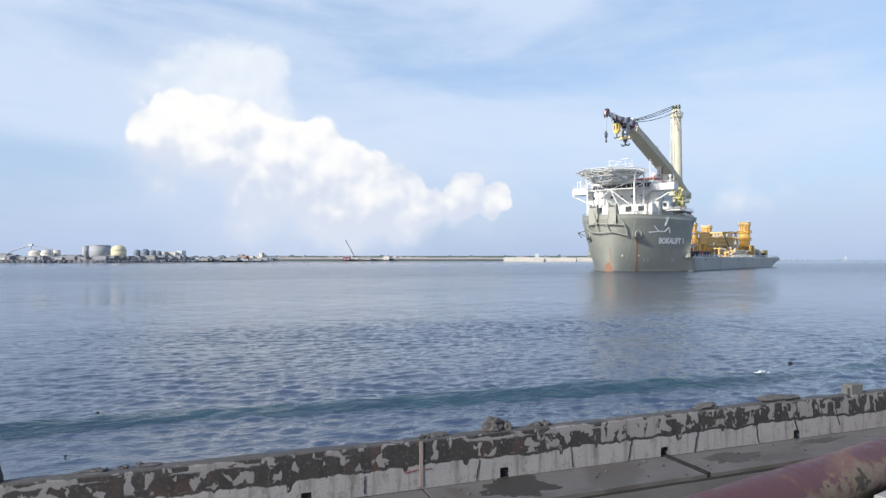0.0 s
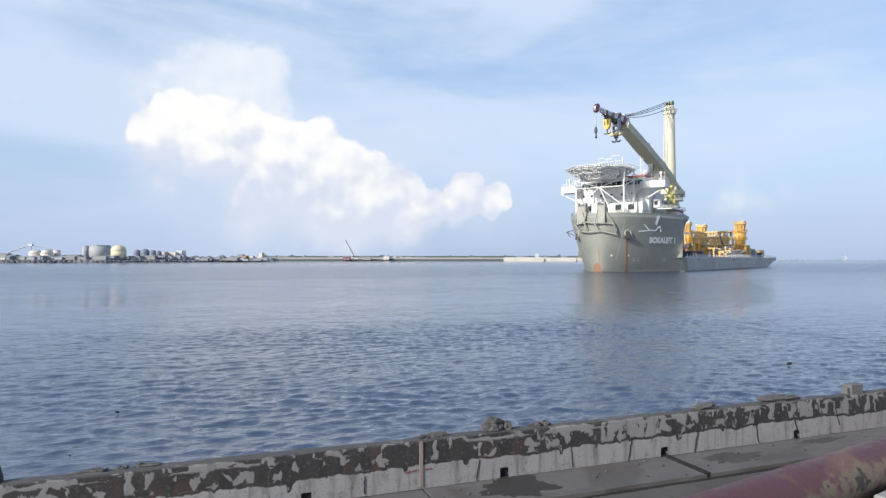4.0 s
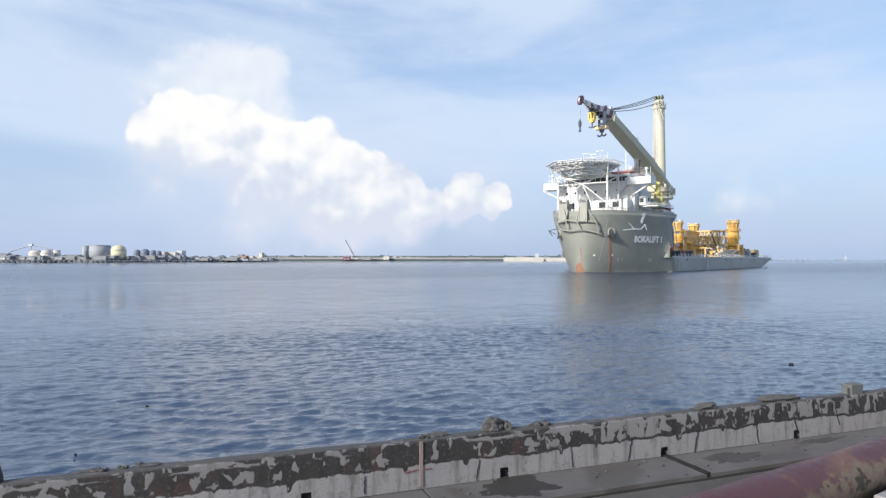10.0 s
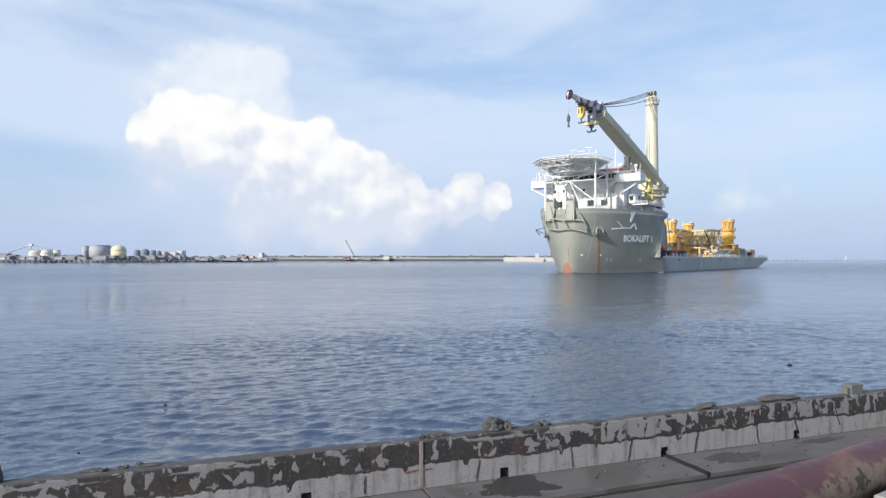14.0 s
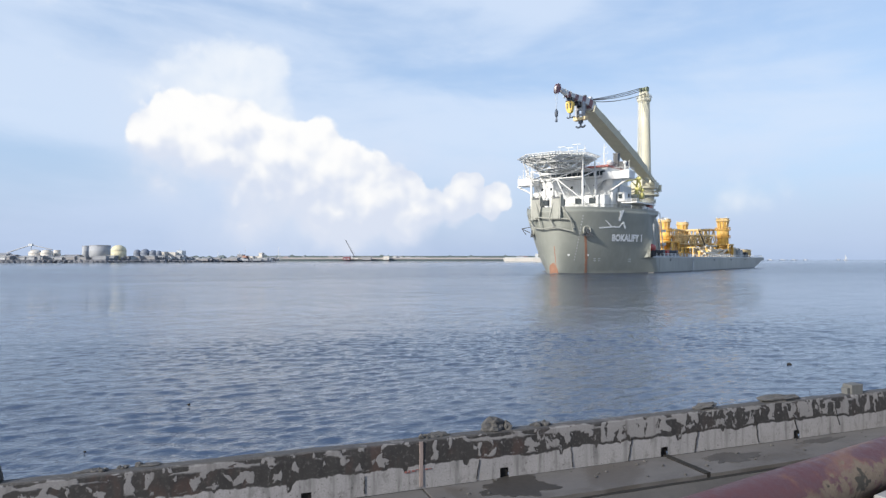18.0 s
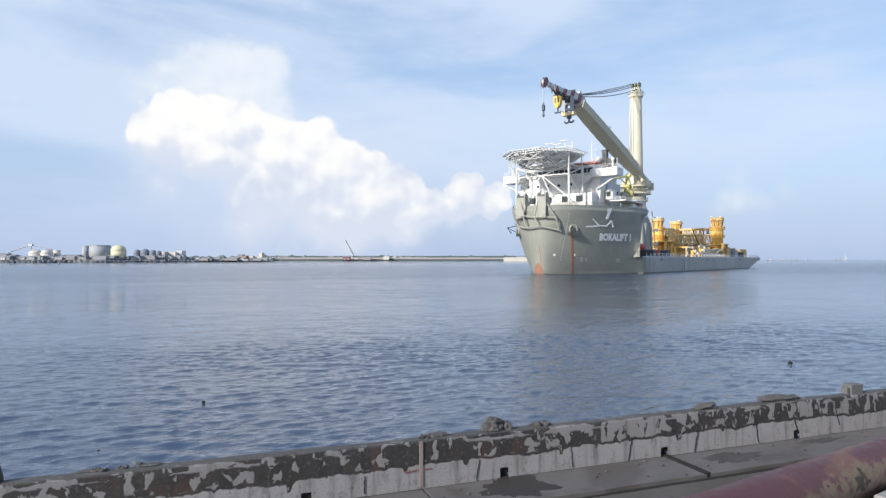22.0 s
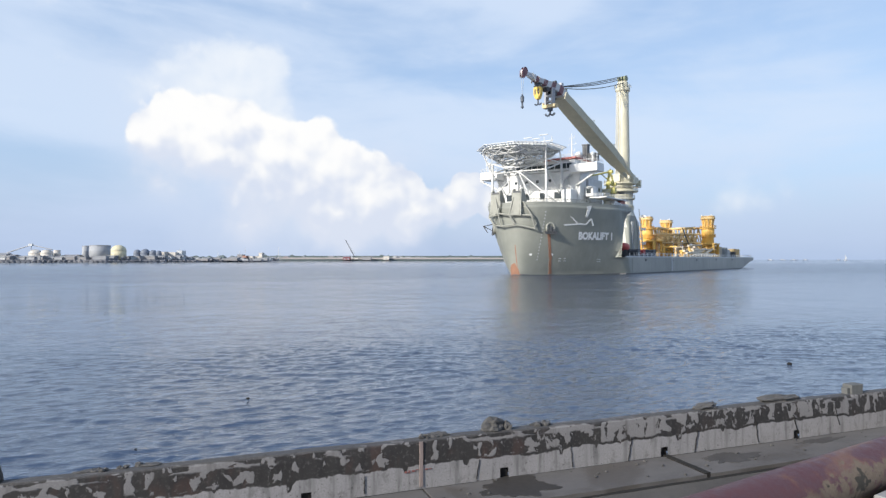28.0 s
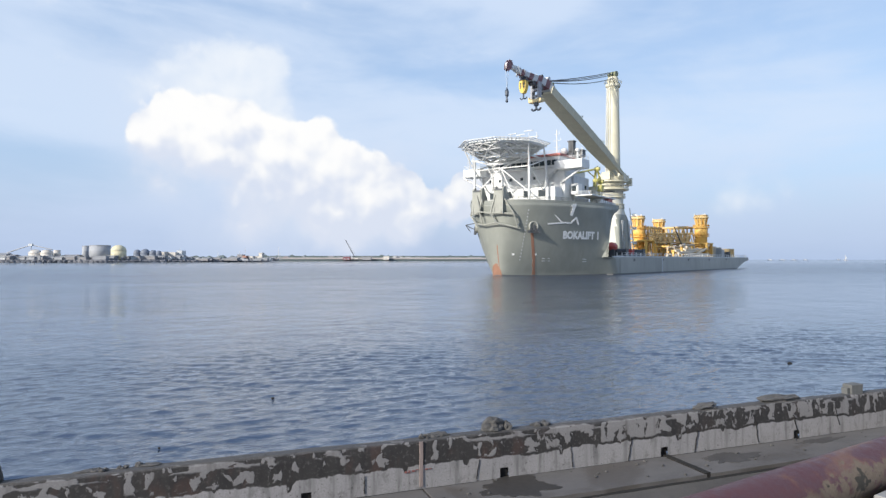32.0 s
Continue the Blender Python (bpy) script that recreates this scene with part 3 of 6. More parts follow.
def make_wall():
    """The parapet, with a ragged top edge and black-filled drain holes in its foot."""
    holes = [-1.55, 0.78, 3.12, 5.48]
    cuts = sorted({round(-30 + 0.12 * i, 3) for i in range(900)} | {h + d for h in holes for d in (-0.055, 0.055)})
    bm = bmesh.new()

    def in_hole(a, b):
        return any(abs((a + b) / 2 - h) < 0.055 for h in holes)
    prev = None
    levels = [0.0, 0.12, 0.3, 0.45]
    for s in cuts:
        top = wall_height(s)
        chip = 0.02 * abs(noise.noise(Vector((s * 4.0, 7, 1)))) + 0.015
        inner = [bm.verts.new((s, 0.006 * noise.noise(Vector((s * 2, z * 5, 3))), z)) for z in levels] + [bm.verts.new((s, 0.004, top - chip)), bm.verts.new((s, chip, top))]
        outer = [bm.verts.new((s, WALL_T - 0.02, top)), bm.verts.new((s, WALL_T, top - 0.02)), bm.verts.new((s, WALL_T, 0.12)), bm.verts.new((s, WALL_T, 0.0))]
        row = inner + outer
        if prev:
            hole = in_hole(prev[0].co.x, s)
            for j in range(len(row) - 1):
                if hole and j == 0:
                    continue
                bm.faces.new((prev[j], row[j], row[j + 1], prev[j + 1]))
            if hole:
                bm.faces.new((prev[1], row[1], row[8], prev[8]))
        prev = row
    ob = mesh_object("wall_sea", bm, M_WALL)
    ob.matrix_basis = quay(0, 0)
    # a black box in each hole stands in for the shade inside
    for h in holes:
        part("drain_opening", boxes((h - 0.06, h + 0.06, 0.03, WALL_T - 0.01, -0.04, 0.125)), M_SHADE_HUSK, ob, "drain opening, its shade filled in black")
    for k, (s, lo, hi, lean) in enumerate(((-0.92, 0.03, 0.22, 0.0), (1.72, 0.02, 0.3, -0.03), (2.55, 0.0, 0.3, 0.05), (3.62, 0.0, 0.29, 0.06), (4.75, 0.02, 0.33, -0.05), (5.5, 0.1, 0.35, -0.08), (6.35, 0.12, 0.4, -0.1), (0.42, 0.02, 0.25, 0.03))):
        bm = bmesh.new()
        loops = []
        for i in range(9):
            z = lo + (hi - lo) * i / 8
            x = s + lean * i / 8 + 0.015 * noise.noise(Vector((i * 0.9, k * 3.1, 0)))
            w_ = 0.0025 + 0.005 * abs(noise.noise(Vector((i * 1.3, k, 4))))
            loops.append([(x - w_, -0.009, z), (x + w_, -0.009, z), (x + w_, 0.02, z), (x - w_, 0.02, z)])
        loft(bm, loops)
        part("crack", bm, M_SHADE_HUSK, ob, "dark crack in the render")
    bm = bmesh.new()
    loft(bm, [[(-0.285 + 0.004 * noise.noise(Vector((z * 9, 0, 0))), -0.012, z), (-0.245, -0.012, z), (-0.245, 0.01, z), (-0.285, 0.01, z)] for z in [0.03 + 0.05 * i for i in range(11)]])
    part("joint_seal", bm, M_PINK, ob, "pinkish mortar joint in the parapet")
    # worn red lettering beside the joint, no longer legible
    for k, (a, b, z0, z1) in enumerate(((-0.46, -0.43, 0.20, 0.235), (-0.425, -0.39, 0.20, 0.212), (-0.415, -0.40, 0.212, 0.24), (-0.375, -0.34, 0.205, 0.24), (-0.33, -0.30, 0.22, 0.232), (-0.22, -0.185, 0.21, 0.24), (-0.17, -0.14, 0.215, 0.226))):
        part("painted_bar", boxes((a, b, -0.010, 0.004, z0, (z0 + z1) / 2)), M_FADED, ob, "faded red painted lettering bar")
    return tagged(ob, "weathered concrete parapet with black growth and peeling limewash", "wall", kind="structure")


wall = make_wall()


def make_ground():
    """Quay body: the flat ground behind the wall and the face down to the water."""
    bm = bmesh.new()
    box(bm, -400, 400, -400, WALL_T + 0.05, -6.0, -0.05)
    ob = solid("ground", bm, M_DIRT, quay(0, 0), "dirty concrete quay surface, darkened for cloud shade", "ground", kind="structure")
    return ob


ground = make_ground()


SLAB_EDGES = [-9.0, -5.6, -2.6, -0.25, 3.14, 7.6, 11.5, 15.5, 19.5, 24.0, 30.0]


def slab_top(i):
    return 0.012 * noise.noise(Vector((i * 3.3, 0, 0)))


def make_apron():
    """Cast slabs along the wall's foot, with joints and a gutter."""
    root = thing("pavement", quay(0, 0), "pale worn concrete apron slabs along the parapet", "pavement", kind="structure")
    for i, (a, b) in enumerate(zip(SLAB_EDGES, SLAB_EDGES[1:])):
        bm = bmesh.new()
        gap = 0.045 if abs(a - 3.14) < 0.01 else 0.012
        outline = [(a + gap, -0.015), (b - 0.012, -0.015)]
        n = 14
        front = [(b - 0.012 - (b - a - gap - 0.012) * k / n, -0.75 + 0.02 * noise.noise(Vector(((b - (b - a) * k / n) * 2.2, 1, i)))) for k in range(n + 1)]
        prism(bm, (outline + front)[::-1], -0.049, slab_top(i))
        part("slab", bm, M_SLAB, root)
    # flush black strip paints the gutter's shaded depth; no channel is cut
    bm = bmesh.new()
    prism(bm, [(3.10, -0.75), (3.185, -0.75), (3.185, 0.0), (3.10, 0.0)], -0.049, 0.016)
    part("gutter", bm, M_SHADE_HUSK, root, "damp drain gutter, its shaded depth painted black")
    # thin black strip laid on the ground in place of an open gap
    bm = bmesh.new()
    loops = []
    for i in range(80):
        x = -9.0 + 0.5 * i
        y = -0.775 + 0.012 * noise.noise(Vector((x * 1.7, 3, 0)))
        w_ = 0.028 + 0.014 * noise.noise(Vector((x * 2.3, 8, 0)))
        loops.append([(x, y - w_, -0.052), (x, y + w_, -0.052), (x, y + w_, -0.044), (x, y - w_, -0.044)])
    loft(bm, loops)
    part("edge_gap", bm, M_SHADE_HUSK, root, "black strip for the gap along the apron edge")
    return root


apron = make_apron()


def patch_outline(cx, cy, rx, ry, seed, n=90):
    pts = []
    for i in range(n):
        a = 2 * math.pi * i / n
        k = 1 + 0.75 * noise.noise(Vector((math.cos(a) * 1.6 + seed, math.sin(a) * 1.6, seed))) + 0.3 * noise.noise(Vector((math.cos(a) * 4 + seed, math.sin(a) * 4, 2))) + 0.12 * noise.noise(Vector((math.cos(a) * 11 + seed, math.sin(a) * 11, 7)))
        pts.append((cx + rx * k * math.cos(a), cy + ry * k * math.sin(a)))
    return pts


for cx, cy, rx, ry, sd in ((0.80, -0.33, 0.42, 0.27, 1), (3.87, -0.33, 0.42, 0.18, 2), (5.7, -0.2, 0.4, 0.07, 5), (-0.15, -0.55, 0.07, 0.2, 8)):
    bm = bmesh.new()
    on_slab = max(i for i, a in enumerate(SLAB_EDGES) if a < cx - rx * 0.9)
    prism(bm, patch_outline(cx, cy, rx, ry, sd), slab_top(on_slab) - 0.02, slab_top(on_slab) + 0.004)
    solid("wet_patch", bm, M_WET if cx < 2 else M_STAIN, quay(0, 0), "dark damp stain on the concrete apron", "puddle", "stains on the apron")


def make_pipe():
    root = thing("pipeline", pose(PIPE_AT[0], PIPE_AT[1], QUAY_Z + PIPE_R + 0.02, 0, 0, PIPE_TURN), "thick rust-red steel pipeline with flaking ochre paint", "pipe")
    bm = bmesh.new()
    rows = []
    for i in range(121):
        x = -6 + 0.25 * i
        rows.append([(x, PIPE_R * math.cos(t) * (1 + 0.006 * noise.noise(Vector((x * 2, t, 0)))), PIPE_R * math.sin(t)) for t in [2 * math.pi * k / 36 for k in range(36)]])
    loft(bm, rows)
    part("pipe_wall", bm, M_PIPE, root, smooth=True)
    part("support_block", boxes((1.3, 3.4, -1.1, -0.36, -PIPE_R - 0.02, -PIPE_R + 0.23), bevel=0.015), M_WASHED, root, "pale concrete block beside the pipe")
    for x in (-4.5, 1.5, 7.5, 13.5, 19.5):
        part("saddle", boxes((x - 0.12, x + 0.12, -PIPE_R * 1.1, PIPE_R * 1.1, -PIPE_R - 0.075, -PIPE_R * 0.72), bevel=0.01), M_SLAB, root, "concrete saddle block")
        bm = bmesh.new()
        loft(bm, [[(x + dx, (PIPE_R + dr) * math.cos(t), (PIPE_R + dr) * math.sin(t)) for t in [2 * math.pi * k / 36 for k in range(36)]] for dx, dr in ((2.98, -0.01), (2.985, 0.012), (3.015, 0.012), (3.02, -0.01))], cap=False)
        part("weld_seam", bm, M_PIPE, root)
    return root


PIPE_R, PIPE_AT, PIPE_TURN = 0.265, (3.0, 6.03), 32.0
pipe = make_pipe()

# rubble lying on the parapet: (along, out, height, size, seed)
for s, n, sx_, sy_, sz_, sd in ((0.68, 0.1, 0.135, 0.09, 0.10, 1), (0.85, 0.08, 0.055, 0.06, 0.065, 9), (-0.06, 0.12, 0.14, 0.06, 0.03, 2), (1.33, 0.14, 0.13, 0.06, 0.03, 3),
                                (3.9, 0.1, 0.2, 0.09, 0.055, 4), (5.25, 0.1, 0.36, 0.1, 0.06, 6), (-3.6, 0.15, 0.12, 0.05, 0.02, 5), (-3.08, 0.15, 0.11, 0.05, 0.02, 7), (-4.36, 0.1, 0.05, 0.05, 0.11, 12)):
    bm = bmesh.new()
    lump(bm, (0, 0, sz_ * 0.55), (sx_, sy_, sz_), sd, 3, 0.5)
    solid("rubble", bm, M_ROCK, quay(s, n, wall_height(s) - 0.01), "lump of broken concrete lying on the parapet", "rubble", "rubble on the wall")
for s, n, wide, count, sd in ((-0.08, 0.1, 0.16, 16, 21), (1.35, 0.12, 0.11, 9, 22), (-3.35, 0.12, 0.2, 8, 23)):
    heap_rs = random.Random(sd)
    bm = bmesh.new()
    for k in range(count):
        r_ = heap_rs.uniform(0.014, 0.034)
        lump(bm, (heap_rs.uniform(-wide, wide), heap_rs.uniform(-0.05, 0.05), r_ * 0.6), (r_ * 1.25, r_, r_), k + sd * 10, 1, 0.6)
    solid("rubble_heap", bm, M_ROCK, quay(s, n, wall_height(s) - 0.004), "scatter of small broken stones on the parapet", "rubble", "rubble heaps on the wall", "stuff")
bm = bmesh.new()
box(bm, -0.10, 0.14, -0.08, 0.08, 0.0, 0.15, bevel=0.007)
box(bm, -0.17, -0.11, -0.05, 0.05, 0.0, 0.10, bevel=0.005)
for v in bm.verts:
    v.co += 0.010 * Vector((noise.noise(v.co * 9), noise.noise(v.co * 9 + Vector((3, 0, 0))), 0.4 * noise.noise(v.co * 9 + Vector((6, 0, 0)))))
solid("concrete_block", bm, M_BLOCK, quay(6.76, 0.11, wall_height(6.76) - 0.008), "small grey concrete block standing on the parapet", "block")

# grit and chips scattered on the apron
bm = bmesh.new()
grit = random.Random(4)
for k in range(90):
    r_ = grit.uniform(0.006, 0.02)
    lump(bm, (grit.uniform(-3.5, 9.0), -grit.uniform(0.05, 1.6), 0.004 + r_ * 0.4), (r_ * 1.3, r_, r_ * 0.8), k, 1, 0.5)
solid("grit", bm, M_ROCK, quay(0, 0), "loose grit and chips on the apron", "gravel", kind="stuff")

# ---- the heavy lift ship: x forward, y to port, z up from the waterline ----
SHIP_ROWS = [(0.0, 67.77, 247.27), (4.0, 61.74, 239.66), (8.0, 55.80, 232.14), (12.0, 49.92, 224.75), (16.0, 44.08, 217.49),
             (20.0, 38.26, 210.38), (24.0, 32.44, 203.41), (28.0, 26.58, 196.62), (32.0, 20.69, 190.01)]
SHIP_TURN = -(90 + 36.95)


def ship_pose(x, y, rise=0.0):
    return pose(x, y, rise, 0, 0, SHIP_TURN)


ship = thing("heavy_lift_ship", ship_pose(*SHIP_ROWS[0][1:]), "large grey-green heavy lift ship with white deckhouse and tall crane", "ship")

HALF = 21.5
BREAK_TOP = -29.0
SHEER = 20.7


def bow_shape(z):
    """Stem position, fullness depth, exponent and blunt half width of the bow outline at height z."""
    k = min(1.0, max(0.0, z / SHEER))
    return 8.2 + 2.7 * k ** 0.9, 35.4 - 6.9 * k, 1.11 + 1.49 * k, 1.4 * (1.0 - k)


def bow_x(y, z):
    s, c, p, w = bow_shape(z)
    return s - 0.05 * min(abs(y), w) - c * (max(0.0, abs(y) - w) / (HALF - w)) ** p


def break_x(z):
    """Where the high forecastle ends at height z: a hollow curve under a short overhang."""
    return float(np.interp(z, [5.4, 6.5, 12.2, 17.0, 18.9, 19.8, SHEER], [-20.2, -20.3, -21.4, -23.0, -25.0, -27.6, BREAK_TOP]))


def outline(z, aft, n=22):
    """Half outline from the stem to port and aft."""
    pts = [(bow_x(HALF * k / n, z), HALF * k / n) for k in range(n + 1)]
    pts = [(max(x, aft), y) for x, y in pts]
    return pts + [(aft, HALF)]


_arcs = {}


def on_bow(a, z, out=0.0, side=1):
    """The point a metres round the bow from the stem, at height z, stood off by out."""
    if a < 0:
        a, side = -a, -side
    key = round(z, 1)
    if key not in _arcs:
        ys = np.linspace(0, HALF, 240)
        xs = np.array([bow_x(y, key) for y in ys])
        xs, ys = np.append(xs, xs[-1] - 60), np.append(ys, HALF)
        ln = np.concatenate([[0], np.cumsum(np.hypot(np.diff(xs), np.diff(ys)))])
        _arcs[key] = (ln, xs, ys)
    ln, xs, ys = _arcs[key]
    x, y = np.interp(a, ln, xs), np.interp(a, ln, ys)
    x2, y2 = np.interp(a + 0.4, ln, xs), np.interp(a + 0.4, ln, ys)
    d = math.hypot(x2 - x, y2 - y) or 1.0
    nx, ny = (y2 - y) / d, -(x2 - x) / d
    return Vector((x + nx * out, side * (y + ny * out), z))


def arc_of(x_, y_, z):
    """Distance round the bow of the hull point beside (x_, y_)."""
    best = min(range(0, 500), key=lambda i: (on_bow(i * 0.1, z) - Vector((x_, y_, z))).length)
    return best * 0.1


def make_hull():
    bm = bmesh.new()
    loops = []
    for z in (-7, -3, 0, 1.5, 3, 4.6, 5.3, 5.5, 7.5, 10, 12.5, 15, 17, 18.1, 18.9, 19.4, 19.8, SHEER):
        aft = -30.0 if z < 5.4 else break_x(z)
        half = outline(max(z, 0.0) if z > -4 else 0.0, aft)
        loops.append([(x, y, z) for x, y in half] + [(x, -y, z) for x, y in half[::-1][:-1]])
    loft(bm, loops)
    hull = part("bow_hull", bm, M_HULL, ship, "grey-green flared bow with rust streaks", True)
    for p in hull.data.polygons:
        p.use_smooth = abs(p.normal.z) < 0.9 and not (p.center.x < -18.0 and abs(p.normal.y) < 0.85)
    # long low after body
    bm = bmesh.new()
    prof = [(-27.3, 5.45), (-27.3, -7), (-178, -7), (-186, 0.0), (-206, 3.6), (-214, 4.2), (-214, 5.45)]
    loft(bm, [[(x, y, z) for x, z in prof] for y in (-HALF + 0.03, HALF - 0.03)])
    part("after_hull", bm, M_HULL_LIT, ship, "long low grey after body with flat deck")
    bm = bmesh.new()
    for y in (-HALF + 0.2, HALF - 0.2):
        box(bm, -213.8, -24.0, y - 0.22, y + 0.22, 5.45, 5.85)
    part("deck_edge", bm, M_PALEGREY, ship, "pale bulwark edge along the cargo deck")
    for k in range(44):
        x = -28 - 4.2 * k
        part("stanchion", boxes((x - 0.12, x + 0.12, HALF - 0.5, HALF - 0.26, 5.85, 6.9)), M_WHITE, ship)
    for k in range(9):
        x = -34 - 20 * k
        bm = bmesh.new()
        for z in (6.4, 6.9):
            tube(bm, (x, HALF - 0.38, z), (x - 18.0, HALF - 0.38, z), 0.07, n=4)
        part("guard_rail", bm, M_WHITE, ship)
    for x in (-42, -71, -103, -134, -165):
        part("fairlead", boxes((x - 0.7, x + 0.7, HALF - 0.08, HALF + 0.12, 4.2, 5.0), bevel=0.1), M_DARKSTEEL, ship)
    for x in (-70.0,):
        part("fender_bar", boxes((x - 0.5, x + 0.5, HALF - 0.05, HALF + 0.18, 0.2, 5.2), bevel=0.08), M_PALEGREY, ship)
    bm = bmesh.new()
    half = outline(0.0, -26.0)
    ringo = [(x + 0.12, y * 1.004) for x, y in half] + [(x + 0.12, -y * 1.004) for x, y in half[::-1][:-1]]
    loft(bm, [[(x, y, z) for x, y in ringo] for z in (-0.5, 0.42)])
    part("boot_topping", bm, M_DARKSTEEL, ship, "dark boot-topping line at the waterline")
    part("boot_topping", boxes((-186, -23.5, -HALF - 0.02, HALF + 0.02, -0.5, 0.35)), M_DARKSTEEL, ship, "dark boot-topping line at the waterline")
    # bulwark on the forecastle
    bm = bmesh.new()
    half = outline(SHEER, BREAK_TOP)
    full = [(x, y) for x, y in half] + [(x, -y) for x, y in half[::-1][:-1]]
    inner = [(x * 0.985 - 0.2, y * 0.985) for x, y in full]
    n = len(full)
    lo, hi, hi2, lo2 = ([bm.verts.new((x, y, z)) for x, y in pts] for pts, z in ((full, SHEER), (full, SHEER + 0.9), (inner, SHEER + 0.9), (inner, SHEER)))
    for a, b in ((lo, hi), (hi, hi2), (hi2, lo2)):
        for i in range(n):
            bm.faces.new((a[i], a[(i + 1) % n], b[(i + 1) % n], b[i]))
    part("bulwark", bm, M_HULL, ship, smooth=False)
    # draught marks, rust
    for k in range(16):
        a, z = 10.4 - 0.235 * k, 18.6 - 0.93 * k
        bm = bmesh.new()
        ps = [on_bow(a + da, z + dz, 0.05) for da, dz in ((-0.16, -0.16), (0.16, -0.16), (0.16, 0.16), (-0.16, 0.16))]
        loft(bm, [ps, [p + Vector((0.05, 0.02, 0)) for p in ps]])
        part("draught_mark", bm, M_PALEGREY, ship, "white painted draught mark")
    return hull


hull = make_hull()


def hull_patch(name, cells, mat, label, thick=0.06):
    """A thin painted or rusty patch that follows the bow: rows of (height, arc from, arc to)."""
    bm = bmesh.new()
    outer, inner = [], []
    for z, a0, a1 in cells:
        outer.append([bm.verts.new(on_bow(a0 + (a1 - a0) * k / 5, z, thick)) for k in range(6)])
        inner.append([bm.verts.new(on_bow(a0 + (a1 - a0) * k / 5, z, -0.05)) for k in range(6)])
    for p, q in zip(outer, outer[1:]):
        for j in range(5):
            bm.faces.new((p[j], p[j + 1], q[j + 1], q[j]))
    for i in range(len(cells) - 1):
        for j in (0, 5):
            bm.faces.new((outer[i][j], outer[i + 1][j], inner[i + 1][j], inner[i][j]))
    for row, inn in ((outer[0], inner[0]), (outer[-1], inner[-1])):
        for j in range(5):
            bm.faces.new((row[j], row[j + 1], inn[j + 1], inn[j]))
    return part(name, bm, mat, ship, label)


ANCHOR_Z = 14.1
ANCHOR_A = arc_of(4.6, 11.0, ANCHOR_Z) - 0.9


def streak_rows(a, z0, z1, w, seed, n=14):
    rows = []
    for i in range(n + 1):
        z = z0 + (z1 - z0) * i / n
        c = a + 0.12 * w * noise.noise(Vector((z * 0.5, seed, 0))) + (z0 - z) * 0.035
        ww = w * (0.75 + 0.45 * noise.noise(Vector((z * 0.8, seed, 4))))
        rows.append((z, c - ww / 2, c + ww / 2))
    return rows


hull_patch("rust_streak", streak_rows(ANCHOR_A - 0.6, 12.4, 0.3, 1.15, 1), M_RUST, "brown rust streak below the anchor")
hull_patch("rust_streak", streak_rows(0.5, 9.0, 2.6, 0.35, 2), M_RUST, "rust line on the stem")
hull_patch("rust_streak", [(0.05, -2.6, 1.3), (1.2, -2.3, 1.2), (2.2, -2.0, 0.9), (2.9, -1.4, 0.4), (3.6, -0.5, 0.2)], M_RUST, "rusty worn patch at the foot of the stem")
for a, z in ((arc_of(8.0, 5.3, 6.2), 6.2), (arc_of(4.0, 11.0, 6.2) + 0.5, 6.2)):
    hull_patch("thruster_mark", [(z - 0.3, a - 0.35, a + 0.35), (z + 0.3, a - 0.35, a + 0.35)], M_LETTER, "white painted thruster mark")
for a, z, w in ((arc_of(1.5, 14.0, 4.2), 4.2, 0.9), (arc_of(0.5, 14.8, 4.2) + 0.6, 4.2, 0.7), (arc_of(-12, 20.8, 4.0), 4.0, 1.4)):
    for dz in (0.0, 0.7):
        hull_patch("painted_mark", [(z + dz, a - w / 2, a + w / 2), (z + dz + 0.22, a - w / 2, a + w / 2)], M_PALEGREY, "pale painted lettering bars")


def anchor_pocket(side):
    a, z = ANCHOR_A, ANCHOR_Z
    c = on_bow(a, z, 0.0, side)
    out = (on_bow(a, z, 1.0, side) - c).normalized()
    tan = out.cross(Vector((0, 0, 1))).normalized()
    up = Vector((0, 0, 1))
    bm = bmesh.new()
    prof = [(1.1, -0.6), (1.5, 0.2), (1.35, 0.45), (1.0, 0.4), (0.85, 0.05)]
    rows = [ring(bm, c + out * o, tan, up, r, 20, 1.12) for r, o in prof]
    for p, q in zip(rows, rows[1:]):
        bridge(bm, p, q)
    bm.faces.new(rows[-1])
    pocket = part("anchor_pocket", bm, M_BRACKET, ship, "round anchor pocket with worn rim", True)
    bm = bmesh.new()
    for dx, dz, sx, sz in ((0.0, -1.5, 1.9, 0.35), (0.0, -0.5, 0.32, 1.0), (-0.9, -1.1, 0.3, 0.6), (0.9, -1.1, 0.3, 0.6)):
        m = c + out * 0.4 + tan * dx + up * dz
        loops = []
        for o in (-0.25, 0.25):
            loops.append([m + out * o + tan * (sx * i) + up * (sz * j) for i, j in ((-1, -1), (1, -1), (1, 1), (-1, 1))])
        loft(bm, loops)
    part("anchor", bm, M_DARKSTEEL, pocket, "dark rusty stockless anchor")


anchor_pocket(1)
anchor_pocket(-1)


